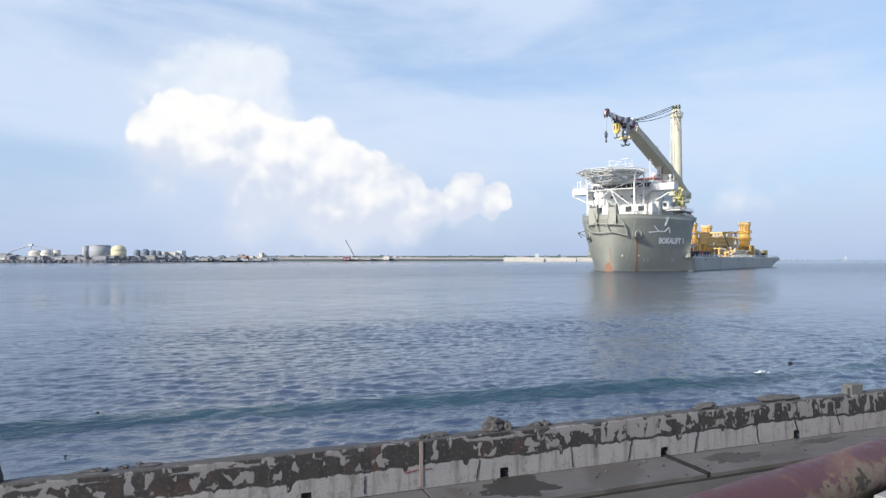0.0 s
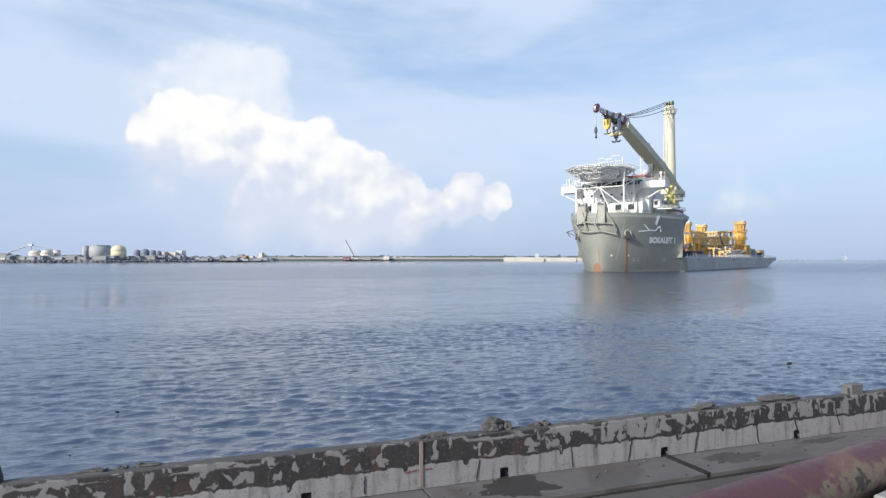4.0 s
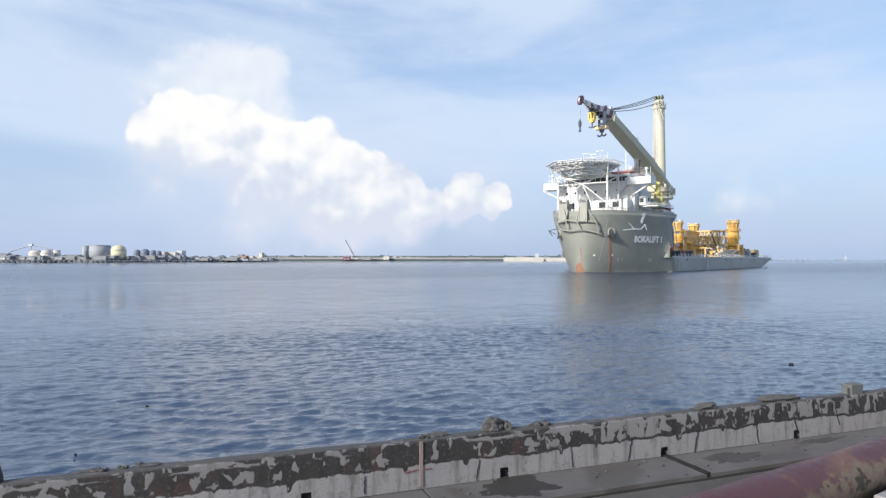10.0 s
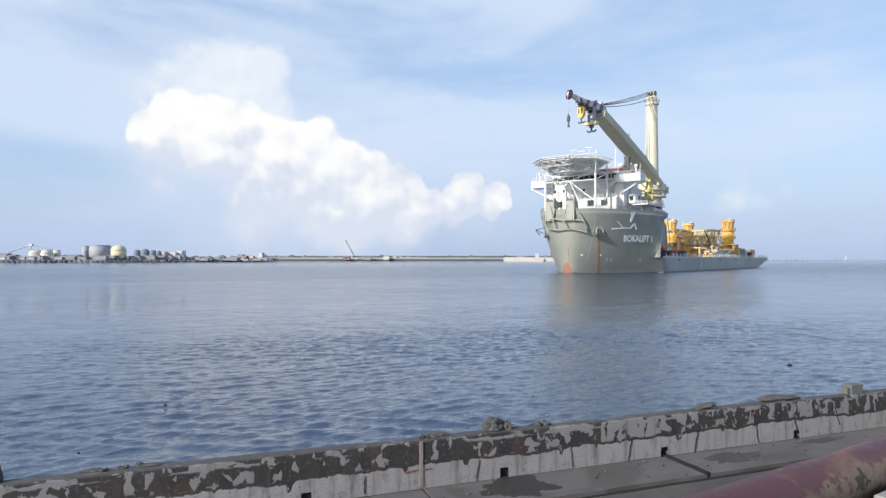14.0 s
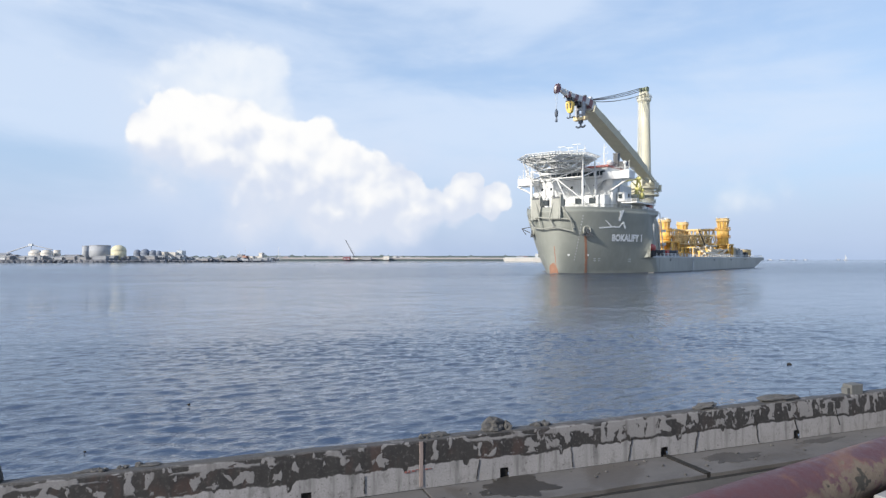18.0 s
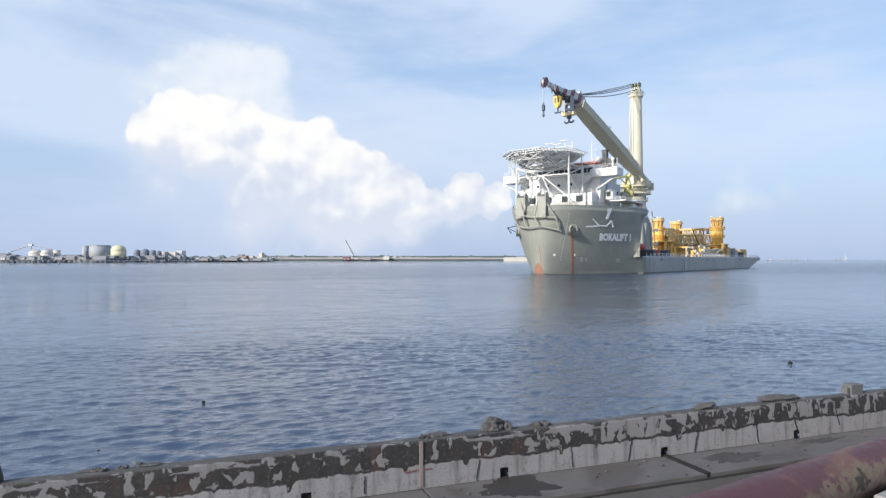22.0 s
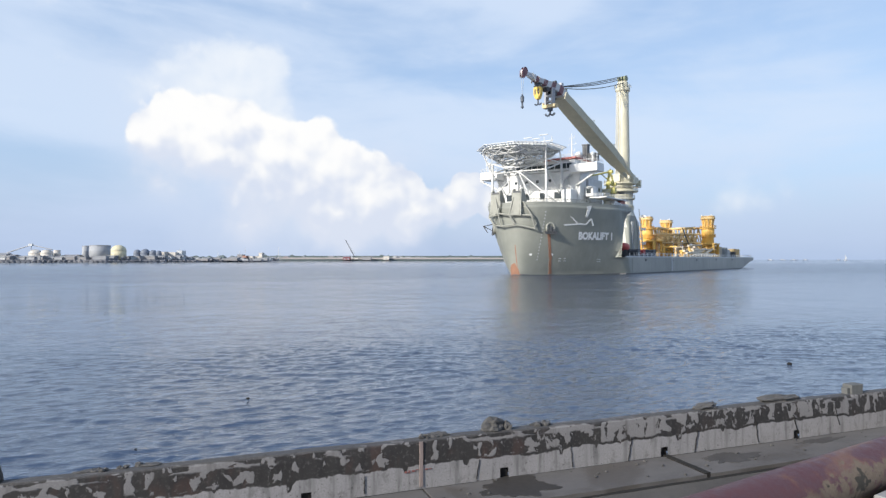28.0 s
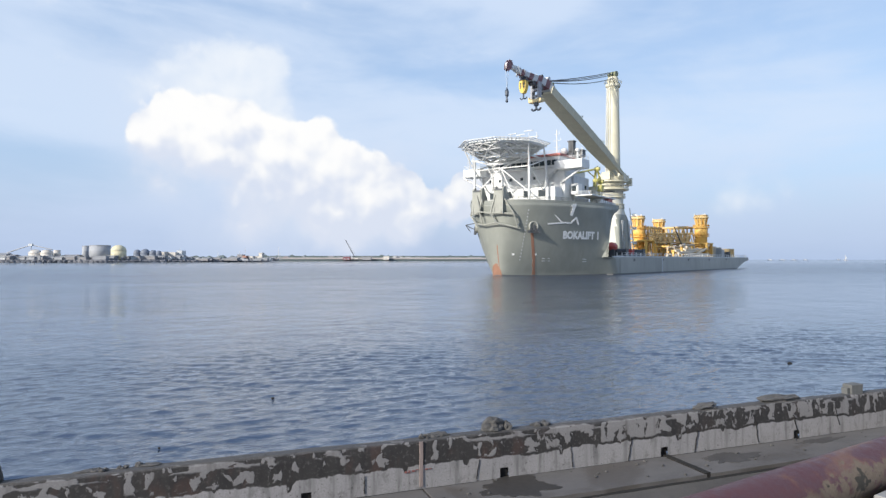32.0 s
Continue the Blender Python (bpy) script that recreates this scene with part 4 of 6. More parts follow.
def bow_lettering():
    """The ship's name and the painted emblem, bent round the bow."""
    cu = bpy.data.curves.new("name_text", "FONT")
    cu.body, cu.size, cu.shear, cu.offset, cu.resolution_u, cu.extrude = "BOKALIFT 1", 1.0, 0.12, 0.055, 3, 0.0
    tmp = bpy.data.objects.new("name_text", cu)
    scene.collection.objects.link(tmp)
    me = bpy.data.meshes.new_from_object(tmp.evaluated_get(bpy.context.evaluated_depsgraph_get()))
    bpy.data.objects.remove(tmp)
    xs = [v.co.x for v in me.vertices]
    x0, x1 = min(xs), max(xs)
    hi = max(v.co.y for v in me.vertices)
    a0, a1 = arc_of(-1.9, 15.6, 13.4) + 0.9, arc_of(-14.2, 21.5, 13.4) + 1.5
    bm = bmesh.new()
    bm.from_mesh(me)
    bmesh.ops.subdivide_edges(bm, edges=[e for e in bm.edges if e.calc_length() > 0.5], cuts=1)
    for v in bm.verts:
        v.co = on_bow(a0 + (v.co.x - x0) / (x1 - x0) * (a1 - a0), 10.85 + v.co.y / hi * 2.2, 0.16)
    part("ship_name", bm, M_LETTER, ship, "white italic ship's name lettered on the bow")
    # emblem: a slanted bar over a low winged shape
    e0 = arc_of(1.0, 14.6, 17.5) - 2.7
    for pts in ([(9.3, 18.6), (10.2, 18.4), (12.1, 21.6), (11.0, 21.9)], [(9.8, 21.5), (10.2, 20.9), (12.2, 21.5), (12.0, 22.0)],
                [(0.6, 16.2), (1.0, 15.8), (8.0, 16.3), (7.6, 16.7)], [(3.2, 18.6), (3.9, 18.4), (6.6, 16.4), (5.9, 16.3)],
                [(9.2, 16.4), (9.7, 16.3), (12.2, 18.0), (11.6, 18.2)], [(11.5, 18.1), (12.1, 18.1), (12.9, 16.1), (12.3, 16.0)], [(7.6, 16.6), (7.8, 16.2), (9.9, 16.2), (9.7, 16.6)]):
        bm = bmesh.new()
        q = [on_bow(e0 + a * 0.92, z - 1.1, 0.14) for a, z in pts]
        loft(bm, [q, [on_bow(e0 + a * 0.92, z - 1.1, 0.05) for a, z in pts]])
        part("emblem_bar", bm, M_LETTER, ship, "white painted emblem stroke")


bow_lettering()


def rail(pts, z0, height, parent, r=0.05, name="railing", mat=None):
    """A railing along plan points: posts and three rails."""
    pairs = []
    for (xa, ya), (xb, yb) in zip(pts, pts[1:]):
        ln = math.hypot(xb - xa, yb - ya)
        k = max(1, int(ln / 1.6))
        for i in range(k + 1):
            x, y = xa + (xb - xa) * i / k, ya + (yb - ya) * i / k
            pairs.append(((x, y, z0), (x, y, z0 + height)))
        for h in (0.35, 0.7, 1.0):
            pairs.append(((xa, ya, z0 + height * h), (xb, yb, z0 + height * h)))
    return part(name, tubes(pairs, r, 4), mat or M_WHITE, parent)


def make_bow_gear():
    """Two roller posts and the pipe frame that hangs before the stem."""
    for y in (-5.6, 2.2):
        x = bow_x(y, SHEER)
        bm = bmesh.new()
        side = [(x + 0.9, 17.6), (x + 0.9, 19.0), (x + 0.5, 25.0), (x - 0.6, 25.6), (x - 2.6, 22.5), (x - 2.6, 21.0)]
        for s in (-1.35, 1.35):
            loft(bm, [[(px_, y + s - 0.25, pz) for px_, pz in side], [(px_, y + s + 0.25, pz) for px_, pz in side]])
        box(bm, x - 1.4, x + 0.75, y - 1.3, y + 1.3, 17.8, 24.2)
        post = part("roller_post", bm, M_BRACKET, ship, "grey steel roller bracket on the bow")
        bm = bmesh.new()
        tube(bm, (x + 0.2, y - 1.3, 24.4), (x + 0.2, y + 1.3, 24.4), 0.45, n=12)
        part("roller", bm, M_DARKSTEEL, post)
    frame_pts = [(-9.6, 17.8), (-4.0, 18.4), (0.0, 17.9), (6.6, 17.6)]
    low_pts = [(-6.8, 15.2), (-3.2, 14.6), (1.5, 15.1), (7.0, 13.7)]

    def at(y, z, o=1.5):
        return (bow_x(y, z) + o, y, z)
    bars = [(at(*a), at(*b)) for a, b in zip(frame_pts, frame_pts[1:])] + [(at(*a), at(*b)) for a, b in zip(low_pts, low_pts[1:])]
    bars += [(at(*a), at(*b)) for a, b in zip(frame_pts, low_pts)]
    bars += [(at(-9.6, 17.8), at(-7.0, 22.6, 0.3)), (at(-3.9, 18.4), at(-5.6, 23.5, 0.6)), (at(-4.2, 18.2), at(-3.4, 22, 0.5)), (at(0.0, 17.9), at(1.2, 23.0, 0.6)), (at(3.2, 17.9), at(3.0, 22.5, 0.5)), (at(6.6, 17.6), at(4.0, 21.8, 0.4)),
             (at(7.0, 13.7), at(6.8, 15.0, 0.0)), (at(-6.8, 15.2), at(-6.8, 15.6, -0.5))]
    for a, b in bars:
        bm = bmesh.new()
        tube(bm, a, b, 0.24, n=6)
        part("frame_bar", bm, M_BRACKET, ship)
    # small ladder frame and lamp on the far bow
    c = on_bow(arc_of(0.5, 16.0, 16.0), 16.0, 0.0, -1)
    bars = [(c, c + Vector((1.6, -2.4, -0.6))), (c + Vector((0, 0, -2.0)), c + Vector((1.6, -2.4, -0.6))), (c + Vector((1.6, -2.4, -0.6)), c + Vector((1.2, -1.0, -2.6)))]
    for a, b in bars:
        bm = bmesh.new()
        tube(bm, a, b, 0.15, n=6)
        part("outrigger_bar", bm, M_DARKSTEEL, ship)


make_bow_gear()
_top = [(x * 0.99 - 0.1, y * 0.99) for x, y in outline(SHEER, BREAK_TOP)]
rail(_top[6::3], SHEER + 0.9, 0.9, ship, 0.05, "bow_railing", M_HULL)
rail([(x, -y) for x, y in _top[6::3]], SHEER + 0.9, 0.9, ship, 0.05, "bow_railing", M_HULL)


def house_block(name, x0, x1, y0, y1, z0, z1, mat, label="", windows=()):
    body = part(name, boxes((x0, x1, y0, y1, z0, z1), bevel=0.15), mat, ship, label)
    for face, a, b, lo, hi in windows:
        bm = bmesh.new()
        if face == "front":
            box(bm, x1 - 0.12, x1 + 0.05, a, b, lo, hi)
        elif face == "port":
            box(bm, a, b, y1 - 0.12, y1 + 0.05, lo, hi)
        part("window", bm, M_GLASS, body, "dark window pane")
    return body


def make_house():
    house_block("deckhouse", -26, -10, -17.5, 11.5, SHEER, 32.6, M_WHITE, "white accommodation block",
                [("front", y, y + 0.9, z, z + 0.9) for z in (26.0, 29.4) for y in (-14.5, -11, -7, -3, 1.5, 5.5, 9.0)])
    panes = [("front", -14.4 + 2.05 * i, -14.4 + 2.05 * i + 1.8, 33.3, 34.9) for i in range(12)] + [("port", -23 + 2.4 * i, -21 + 2.4 * i, 33.3, 34.9) for i in range(5)]
    house_block("wheelhouse", -24, -9.4, -15, 10.8, 32.6, 36.0, M_WHITE, "white wheelhouse with a band of dark windows", panes)
    part("roof_edge", boxes((-24.5, -8.9, -15.4, -1.0, 36.0, 36.7), bevel=0.1), M_WHITE, ship)
    part("roof_edge", boxes((-24.5, -8.9, -1.0, 11.2, 36.0, 36.7), bevel=0.1), M_FADEDRED, ship, "faded red wheelhouse roof edge")
    house_block("stair_tower", -13, -8.4, 9.4, 13.0, SHEER, 34.2, M_WHITE, "white stair tower")
    # grey instead of the house white: its shade is put into the colour
    house_block("side_house", -24, -13.5, 8, 13.6, SHEER, 30.2, M_PALEGREY, "side deckhouse coloured grey for its shade", [("port", x, x + 1.2, 26.5, 27.7) for x in (-22, -18)])
    part("boat_cabin", boxes((-14.2, -11.4, 13.2, 15.9, 24.2, 27.4), bevel=0.15), M_WHITE, ship, "small white cabin")
    part("cabin_window", boxes((-11.45, -11.3, 13.9, 15.2, 25.2, 26.6)), M_GLASS, ship)
    # bridge wings
    for s in (-1, 1):
        lo, hi = (11.5, 19.9) if s > 0 else (-21.6, -15.0)
        wing = part("bridge_wing", boxes((-10.5, -5.2, lo, hi, 31.2, 33.8), bevel=0.12), M_WHITE, ship, "white enclosed bridge wing")
        rail([(-5.4, lo + 0.2), (-5.4, hi - 0.2), (-10.2, hi - 0.2)], 33.8, 1.1, wing)
        inner = lo if s > 0 else hi
        bm = bmesh.new()
        tube(bm, (-8, inner + s * 0.5, 27.5), (-7, inner + s * 7.5, 31.2), 0.3)
        part("wing_strut", bm, M_WHITE, wing)
        bm = bmesh.new()
        tube(bm, (-6, s * 18.2, 33.8), (-6, s * 18.2, 36.2), 0.25)
        bmesh.ops.create_icosphere(bm, subdivisions=2, radius=0.62, matrix=Matrix.Translation((-6, s * 18.2, 36.4)))
        part("searchlight", bm, M_WHITE, wing)
        bm = bmesh.new()
        tube(bm, (-6, s * 19.6, 33.8), (-6, s * 19.6, 37.0), 0.1, n=6)
        part("whip_aerial", bm, M_WHITE, wing)
    # forecastle front house, under the helideck
    house_block("front_house", -10, -4, -14, 12, SHEER, 26.2, M_WHITE, "low white forward house", [("front", y, y + 2.4, 23.4, 25.4) for y in (-10.5, -4.5, 1.5, 6.5)])
    stair = bmesh.new()
    for i in range(12):
        box(stair, -8.2, -6.6, 4.2 + 0.6 * i, 4.9 + 0.6 * i, 26.2 + 0.5 * i, 26.45 + 0.5 * i)
    loft(stair, [[(x, 4.0, 26.0), (x, 11.4, 32.2), (x, 11.4, 33.0), (x, 4.0, 27.0)] for x in (-6.6, -6.45)])
    part("outside_stair", stair, M_WHITE, ship, "white outside stairway")
    rail([(-4, -14), (-4, 12)], 26.2, 1.1, ship)
    rail([(-9.4, -15), (-9.4, 10.8), (-24, 10.8)], 36.7, 1.0, ship)
    # masts and stacks
    bm = bmesh.new()
    tube(bm, (-12, 8.6, 36.5), (-12, 8.6, 44.3), 0.22, 0.14, 8)
    mast = part("signal_mast", bm, M_WHITE, ship)
    for z, w in ((39.0, 1.0), (41.0, 1.3), (43.0, 0.8)):
        part("yard", tubes([((-12, 8.6 - w, z), (-12, 8.6 + w, z)), ((-12, 8.6 + w, z), (-12, 8.6 + w, z + 0.8))], 0.07, 6), M_WHITE, mast)
    bm = bmesh.new()
    for y in (-9.0, -5.6, -2.2, 0.6):
        tube(bm, (-14, y, 36.7), (-14, y, 45.0), 0.14, n=6)
    for z in (42.6, 43.9):
        box(bm, -14.2, -13.8, -9.6, 1.0, z - 0.4, z - 0.2)
    for y, z in ((-8.2, 45.6), (-2.4, 46.0), (-5.2, 45.0)):
        box(bm, -14.2, -13.8, y - 1.5, y + 1.5, z - 0.4, z - 0.15)
    for y in (-9.0, -2.2):
        tube(bm, (-14, y, 42.2), (-14, y + 3.4, 43.7), 0.1, n=5)
    part("radar_mast", bm, M_PALEGREY, ship, "white radar mast on the wheelhouse")
    for y, z in ((8.6, 38.0), (-10, 38.2)):
        bm = bmesh.new()
        lathe(bm, [(0.5, -1.5), (0.5, -0.3), (1.0, -0.1), (1.15, 0.5), (0.8, 1.2), (0.2, 1.5)], 12, (-17, y, z))
        part("radome", bm, M_WHITE, ship, smooth=True)
    for x, y, h, w in ((-19.5, 10.0, 41.6, 0.9), (-20.5, 12.0, 38.6, 1.5), (-19.0, 8.0, 38.0, 1.0)):
        stack = part("exhaust_stack", boxes((x - w, x + w, y - w, y + w, 36.6, h), bevel=0.15), M_DARKSTEEL, ship, "dark exhaust casing")
        part("stack_cap", boxes((x - w - 0.15, x + w + 0.15, y - w - 0.15, y + w + 0.15, h, h + 0.3)), M_DARKSTEEL, stack)
    part("side_platform", boxes((-29, -11, 15.0, 20.4, 23.6, 23.95)), M_WHITE, ship)
    rail([(-11, 15.2), (-11, 20.2), (-29, 20.2)], 23.95, 1.0, ship)
    # deck gear seen over the bulwark
    for x, y, mat, w, h in ((-20, 18.5, M_WHITE, 1.3, 2.6), (-23.5, 18.8, M_WHITE, 1.0, 2.2), (-26.2, 18.6, M_FADEDRED, 1.2, 3.6), (-27.6, 17.2, M_FADEDRED, 0.9, 3.2), (-17, 19, M_DARKSTEEL, 1.0, 1.3)):
        bm = bmesh.new()
        tube(bm, (x, y - w, SHEER + h * 0.5), (x, y + w, SHEER + h * 0.5), h * 0.5, n=12)
        box(bm, x - w, x + w, y - w, y + w, SHEER, SHEER + h * 0.35)
        part("deck_winch", bm, mat, ship, "drum winch on the forecastle deck")


make_house()


def make_helideck():
    cx, cy, z, r = 3.4, -1.0, 37.7, 13.1
    def octo(k, zz, n=8):
        return [(cx + r * k * math.cos(math.radians(22.5 + 45 * i)), cy + r * k * math.sin(math.radians(22.5 + 45 * i)), zz) for i in range(n)]
    bm = bmesh.new()
    loft(bm, [octo(0.93, z + 0.15), octo(0.93, z + 0.55)])
    deck = part("helideck", bm, M_DECKPLATE, ship, "octagonal pale green-grey helicopter deck")
    rim_a, rim_b = [Vector(p) for p in octo(0.93, z + 0.3)], [Vector(p) for p in octo(1.04, z + 0.75)]
    net = []
    for i in range(8):
        j = (i + 1) % 8
        net += [(rim_b[i], rim_b[j]), (rim_a[i].lerp(rim_b[i], 0.5), rim_a[j].lerp(rim_b[j], 0.5))]
        net += [(rim_a[i].lerp(rim_a[j], k / 9), rim_b[i].lerp(rim_b[j], k / 9)) for k in range(9)]
    part("safety_net", tubes(net, 0.12, 5), M_WHITE, deck, "white sloping safety net rim")
    # girders beneath
    bars = []
    o = [Vector(p) for p in octo(0.9, z - 0.25)]
    inner = [Vector(p) for p in octo(0.5, z - 3.4)]
    for i in range(8):
        bars += [(o[i], o[(i + 1) % 8]), (inner[i], inner[(i + 1) % 8]), (o[i], inner[i]), (o[i], inner[(i + 1) % 8]), (inner[i], (cx, cy, z - 0.3)), (o[i], (cx, cy, z - 0.3))]
    mid = [Vector(p) for p in octo(0.74, z - 1.7)]
    for i in range(8):
        j = (i + 1) % 8
        bars += [(mid[i], mid[j]), (o[i].lerp(o[j], 0.5), mid[i]), (o[i].lerp(o[j], 0.5), mid[j]), (mid[i].lerp(mid[j], 0.5), inner[i]), (mid[i].lerp(mid[j], 0.5), inner[j]), (o[i], mid[i].lerp(mid[j], 0.5)), (o[j], mid[i].lerp(mid[j], 0.5))]
    for a, b in bars:
        bm = bmesh.new()
        tube(bm, a, b, 0.17, n=6)
        part("girder", bm, M_WHITE, deck)
    for i in range(-4, 5):
        y = cy + i * 2.85
        half = r * 0.93 * (1.0 if abs(i) < 2 else 0.92 if abs(i) < 3 else 0.66 if abs(i) < 4 else 0.42)
        part("deck_beam", boxes((cx - half, cx + half, y - 0.1, y + 0.1, z - 0.3, z)), M_WHITE, deck)
    # legs and cross bracing down to the forecastle
    feet = [(4.5, -10.5), (4.5, 8.2), (-5.5, -10.5), (-5.5, 8.2)]
    for x, y in feet:
        bm = bmesh.new()
        tube(bm, (x, y, SHEER), (x, y, z - 3.2), 0.36, n=10)
        part("support_leg", bm, M_WHITE, deck)
    braces = [((4.5, -10.5, 24), (4.5, -1.2, 31.5)), ((4.5, 8.2, 24), (4.5, -1.2, 31.5)), ((4.5, -1.2, 31.5), (4.5, -10.5, z - 3.2)), ((4.5, -1.2, 31.5), (4.5, 8.2, z - 3.2)),
              ((4.5, -10.5, 31.5), (4.5, 8.2, 31.5)), ((4.5, -10.5, z - 3.2), (4.5, 8.2, z - 3.2)), ((4.5, 8.2, 31.5), (-5.5, 8.2, z - 3.2)), ((4.5, 8.2, 31.5), (-5.5, 8.2, 24)),
              ((4.5, -10.5, 31.5), (-5.5, -10.5, z - 3.2)), ((4.5, -10.5, 31.5), (-5.5, -10.5, 24)), ((4.5, 8.2, z - 3.2), (-5.5, 8.2, z - 3.2)), ((4.5, -1.2, 31.5), (4.5, 3.0, 23))]
    for x, y in feet:
        i = min(range(8), key=lambda k: (o[k].xy - Vector((x, y))).length)
        braces.append(((x, y, z - 6.5), tuple(o[i])))
    for a, b in braces:
        bm = bmesh.new()
        tube(bm, a, b, 0.2, n=6)
        part("brace", bm, M_WHITE, deck)
    for y in (-8.5, -6.8):
        part("access_ladder", tubes([((11.0, y, 31.5), (11.0, y, 39)), ((11.4, y + 0.8, 31.5), (11.4, y + 0.8, 39))] + [((11.0, y, 32 + k), (11.4, y + 0.8, 32 + k)) for k in range(7)], 0.08, 4), M_WHITE, deck)


make_helideck()

# ---- the big crane ----
M_SHEAVE = paint("sheave_olive", (0.22, 0.24, 0.15), (0.12, 0.11, 0.08), 0.4, 0.5, 0.6)
M_PED = paint("pedestal_paint", (0.56, 0.55, 0.48), (0.3, 0.27, 0.2), 0.3, 0.5, 0.2)
PED = Vector((-68.8, 2.4, 0.0))
MAST = Vector((-69.0, 3.5, 0.0))
BOOM_SIDE = Vector((0.228, 0.974, 0.0))


def make_crane():
    bm = bmesh.new()
    loops = []
    for z, r, e in ((5.4, 6.5, 0.10), (9, 6.4, 0.10), (14, 6.2, 0.12), (18, 6.0, 0.16), (21, 5.8, 0.3), (23, 5.5, 0.6), (25, 5.2, 0.9), (28, 5.0, 1.0), (33.4, 5.0, 1.0)):
        loop = []
        for i in range(48):
            t = 2 * math.pi * (i + 0.5) / 48
            c, s = math.cos(t), math.sin(t)
            loop.append((-88.2 + r * math.copysign(abs(c) ** e, c), -5.4 + r * math.copysign(abs(s) ** e, s), z))
        loops.append(loop)
    loft(bm, loops)
    ped = part("crane_pedestal", bm, M_PED, ship, "pale crane pedestal, round above and square at its foot")
    # hull grey on the foot's port side, which also carries its shade
    ped.data.materials.append(M_HULL)
    for p in ped.data.polygons:
        if p.center.z < 23.0 and p.center.y > -0.9:
            p.material_index = 1
    for z, r in ((24.5, 5.3), (28.6, 5.6), (31.6, 6.9), (34.6, 6.3)):
        bm = bmesh.new()
        lathe(bm, [(r - 0.5, -0.25), (r, -0.25), (r, 0.3), (r - 0.5, 0.3)], 28, (PED.x, PED.y, z))
        part("ring_platform", bm, M_CREAM, ped)
        rail([(PED.x + r * 0.98 * math.cos(t), PED.y + r * 0.98 * math.sin(t)) for t in [2 * math.pi * k / 14 for k in range(15)]], z + 0.3, 1.1, ped, 0.06, mat=M_CREAM)
    bm = bmesh.new()
    lathe(bm, [(4.6, 31.5), (4.9, 33.0), (4.9, 36.0), (4.4, 37.2), (3.4, 38.2)], 28, PED)
    part("slew_ring", bm, M_CREAM, ped, "cream slewing ring", True)
    # solid dark rings put where the gaps would lie in shade
    for z, r in ((32.6, 5.02), (30.2, 4.86)):
        bm = bmesh.new()
        lathe(bm, [(r - 0.4, z), (r, z), (r, z + 0.7), (r - 0.4, z + 0.7)], 28, (PED.x, PED.y, 0))
        part("ring_gap", bm, M_DARKSTEEL, ped, "dark ring standing in for the shaded gap under the slew")
    bm = bmesh.new()
    for dx, dy, w, h in ((4.8, 0.8, 1.6, 3.0), (-4.4, 2.2, 1.7, 2.6), (-2.5, 4.6, 1.4, 2.2), (1.0, 5.0, 1.2, 2.8), (-5.0, -2.0, 1.8, 3.4)):
        box(bm, PED.x + dx - w, PED.x + dx + w, PED.y + dy - w, PED.y + dy + w, 34.9, 34.9 + h, bevel=0.1)
    part("machinery_house", bm, M_CREAM, ped, "cream machinery boxes round the slewing ring")
    part("walkway", boxes((PED.x - 8.6, PED.x - 4.8, PED.y - 1, PED.y + 5.5, 33.6, 34.0), (PED.x - 8.6, PED.x - 7.4, PED.y + 3.5, PED.y + 5.5, 34.0, 36.6)), M_CREAM, ped)
    # mast
    bm = bmesh.new()
    loops = []
    for z, r in ((36, 2.8), (44, 2.6), (60, 2.4), (72, 2.3)):
        loops.append([(MAST.x + r * math.cos(t), MAST.y + r * math.sin(t), z) for t in [2 * math.pi * k / 24 for k in range(24)]])
    loft(bm, loops)
    mast = part("crane_mast", bm, M_CREAM, ship, "tall round cream crane mast", True)
    bm = bmesh.new()
    lathe(bm, [(2.35, 71.0), (2.85, 71.6), (2.85, 72.4), (2.3, 72.8), (2.0, 75.0), (1.6, 75.4)], 20, MAST)
    part("mast_head", bm, M_CREAM, mast, "ringed mast head")
    for k in (-1.4, 0.0, 1.4):
        bm = bmesh.new()
        c = MAST + BOOM_SIDE * k + Vector((0, 0, 76.4))
        tube(bm, c - BOOM_SIDE * 0.35, c + BOOM_SIDE * 0.35, 1.1, n=14)
        part("sheave", bm, M_SHEAVE, mast, "mast head rope sheave")
    rail([(MAST.x + 3.2 * math.cos(t), MAST.y + 3.2 * math.sin(t)) for t in [2 * math.pi * k / 10 for k in range(11)]], 72.6, 1.1, mast, 0.06, mat=M_CREAM)
    for k in range(5):
        t = 0.5 + k * 0.33
        bm = bmesh.new()
        c = Vector((math.cos(t - 1.9), math.sin(t - 1.9), 0))
        tube(bm, MAST + c * 3.02 + Vector((0, 0, 38)), MAST + c * 2.42 + Vector((0, 0, 71)), 0.14, n=5)
        part("mast_pipe", bm, M_PALEGREY, mast)

    # the crane stands well aft of the deckhouse: carry it there, with its size
    grow = 1.068
    to = Matrix.Translation((-88.5, -4.4, 4.88)) @ Matrix.Scale(grow, 4) @ Matrix.Translation((-MAST.x, -MAST.y, -4.88))
    for ob in list(ped.children_recursive) + [mast] + list(mast.children_recursive):
        ob.data.transform(to)
    # pipes and a ladder down the port side of the foot
    for x, r in ((-84.6, 0.16), (-86.0, 0.12), (-91.4, 0.2), (-92.6, 0.14)):
        bm = bmesh.new()
        tube(bm, (x, 1.35, 6.0), (x, 0.7, 20.5), r, n=6)
        part("riser_pipe", bm, M_PALEGREY, ped)
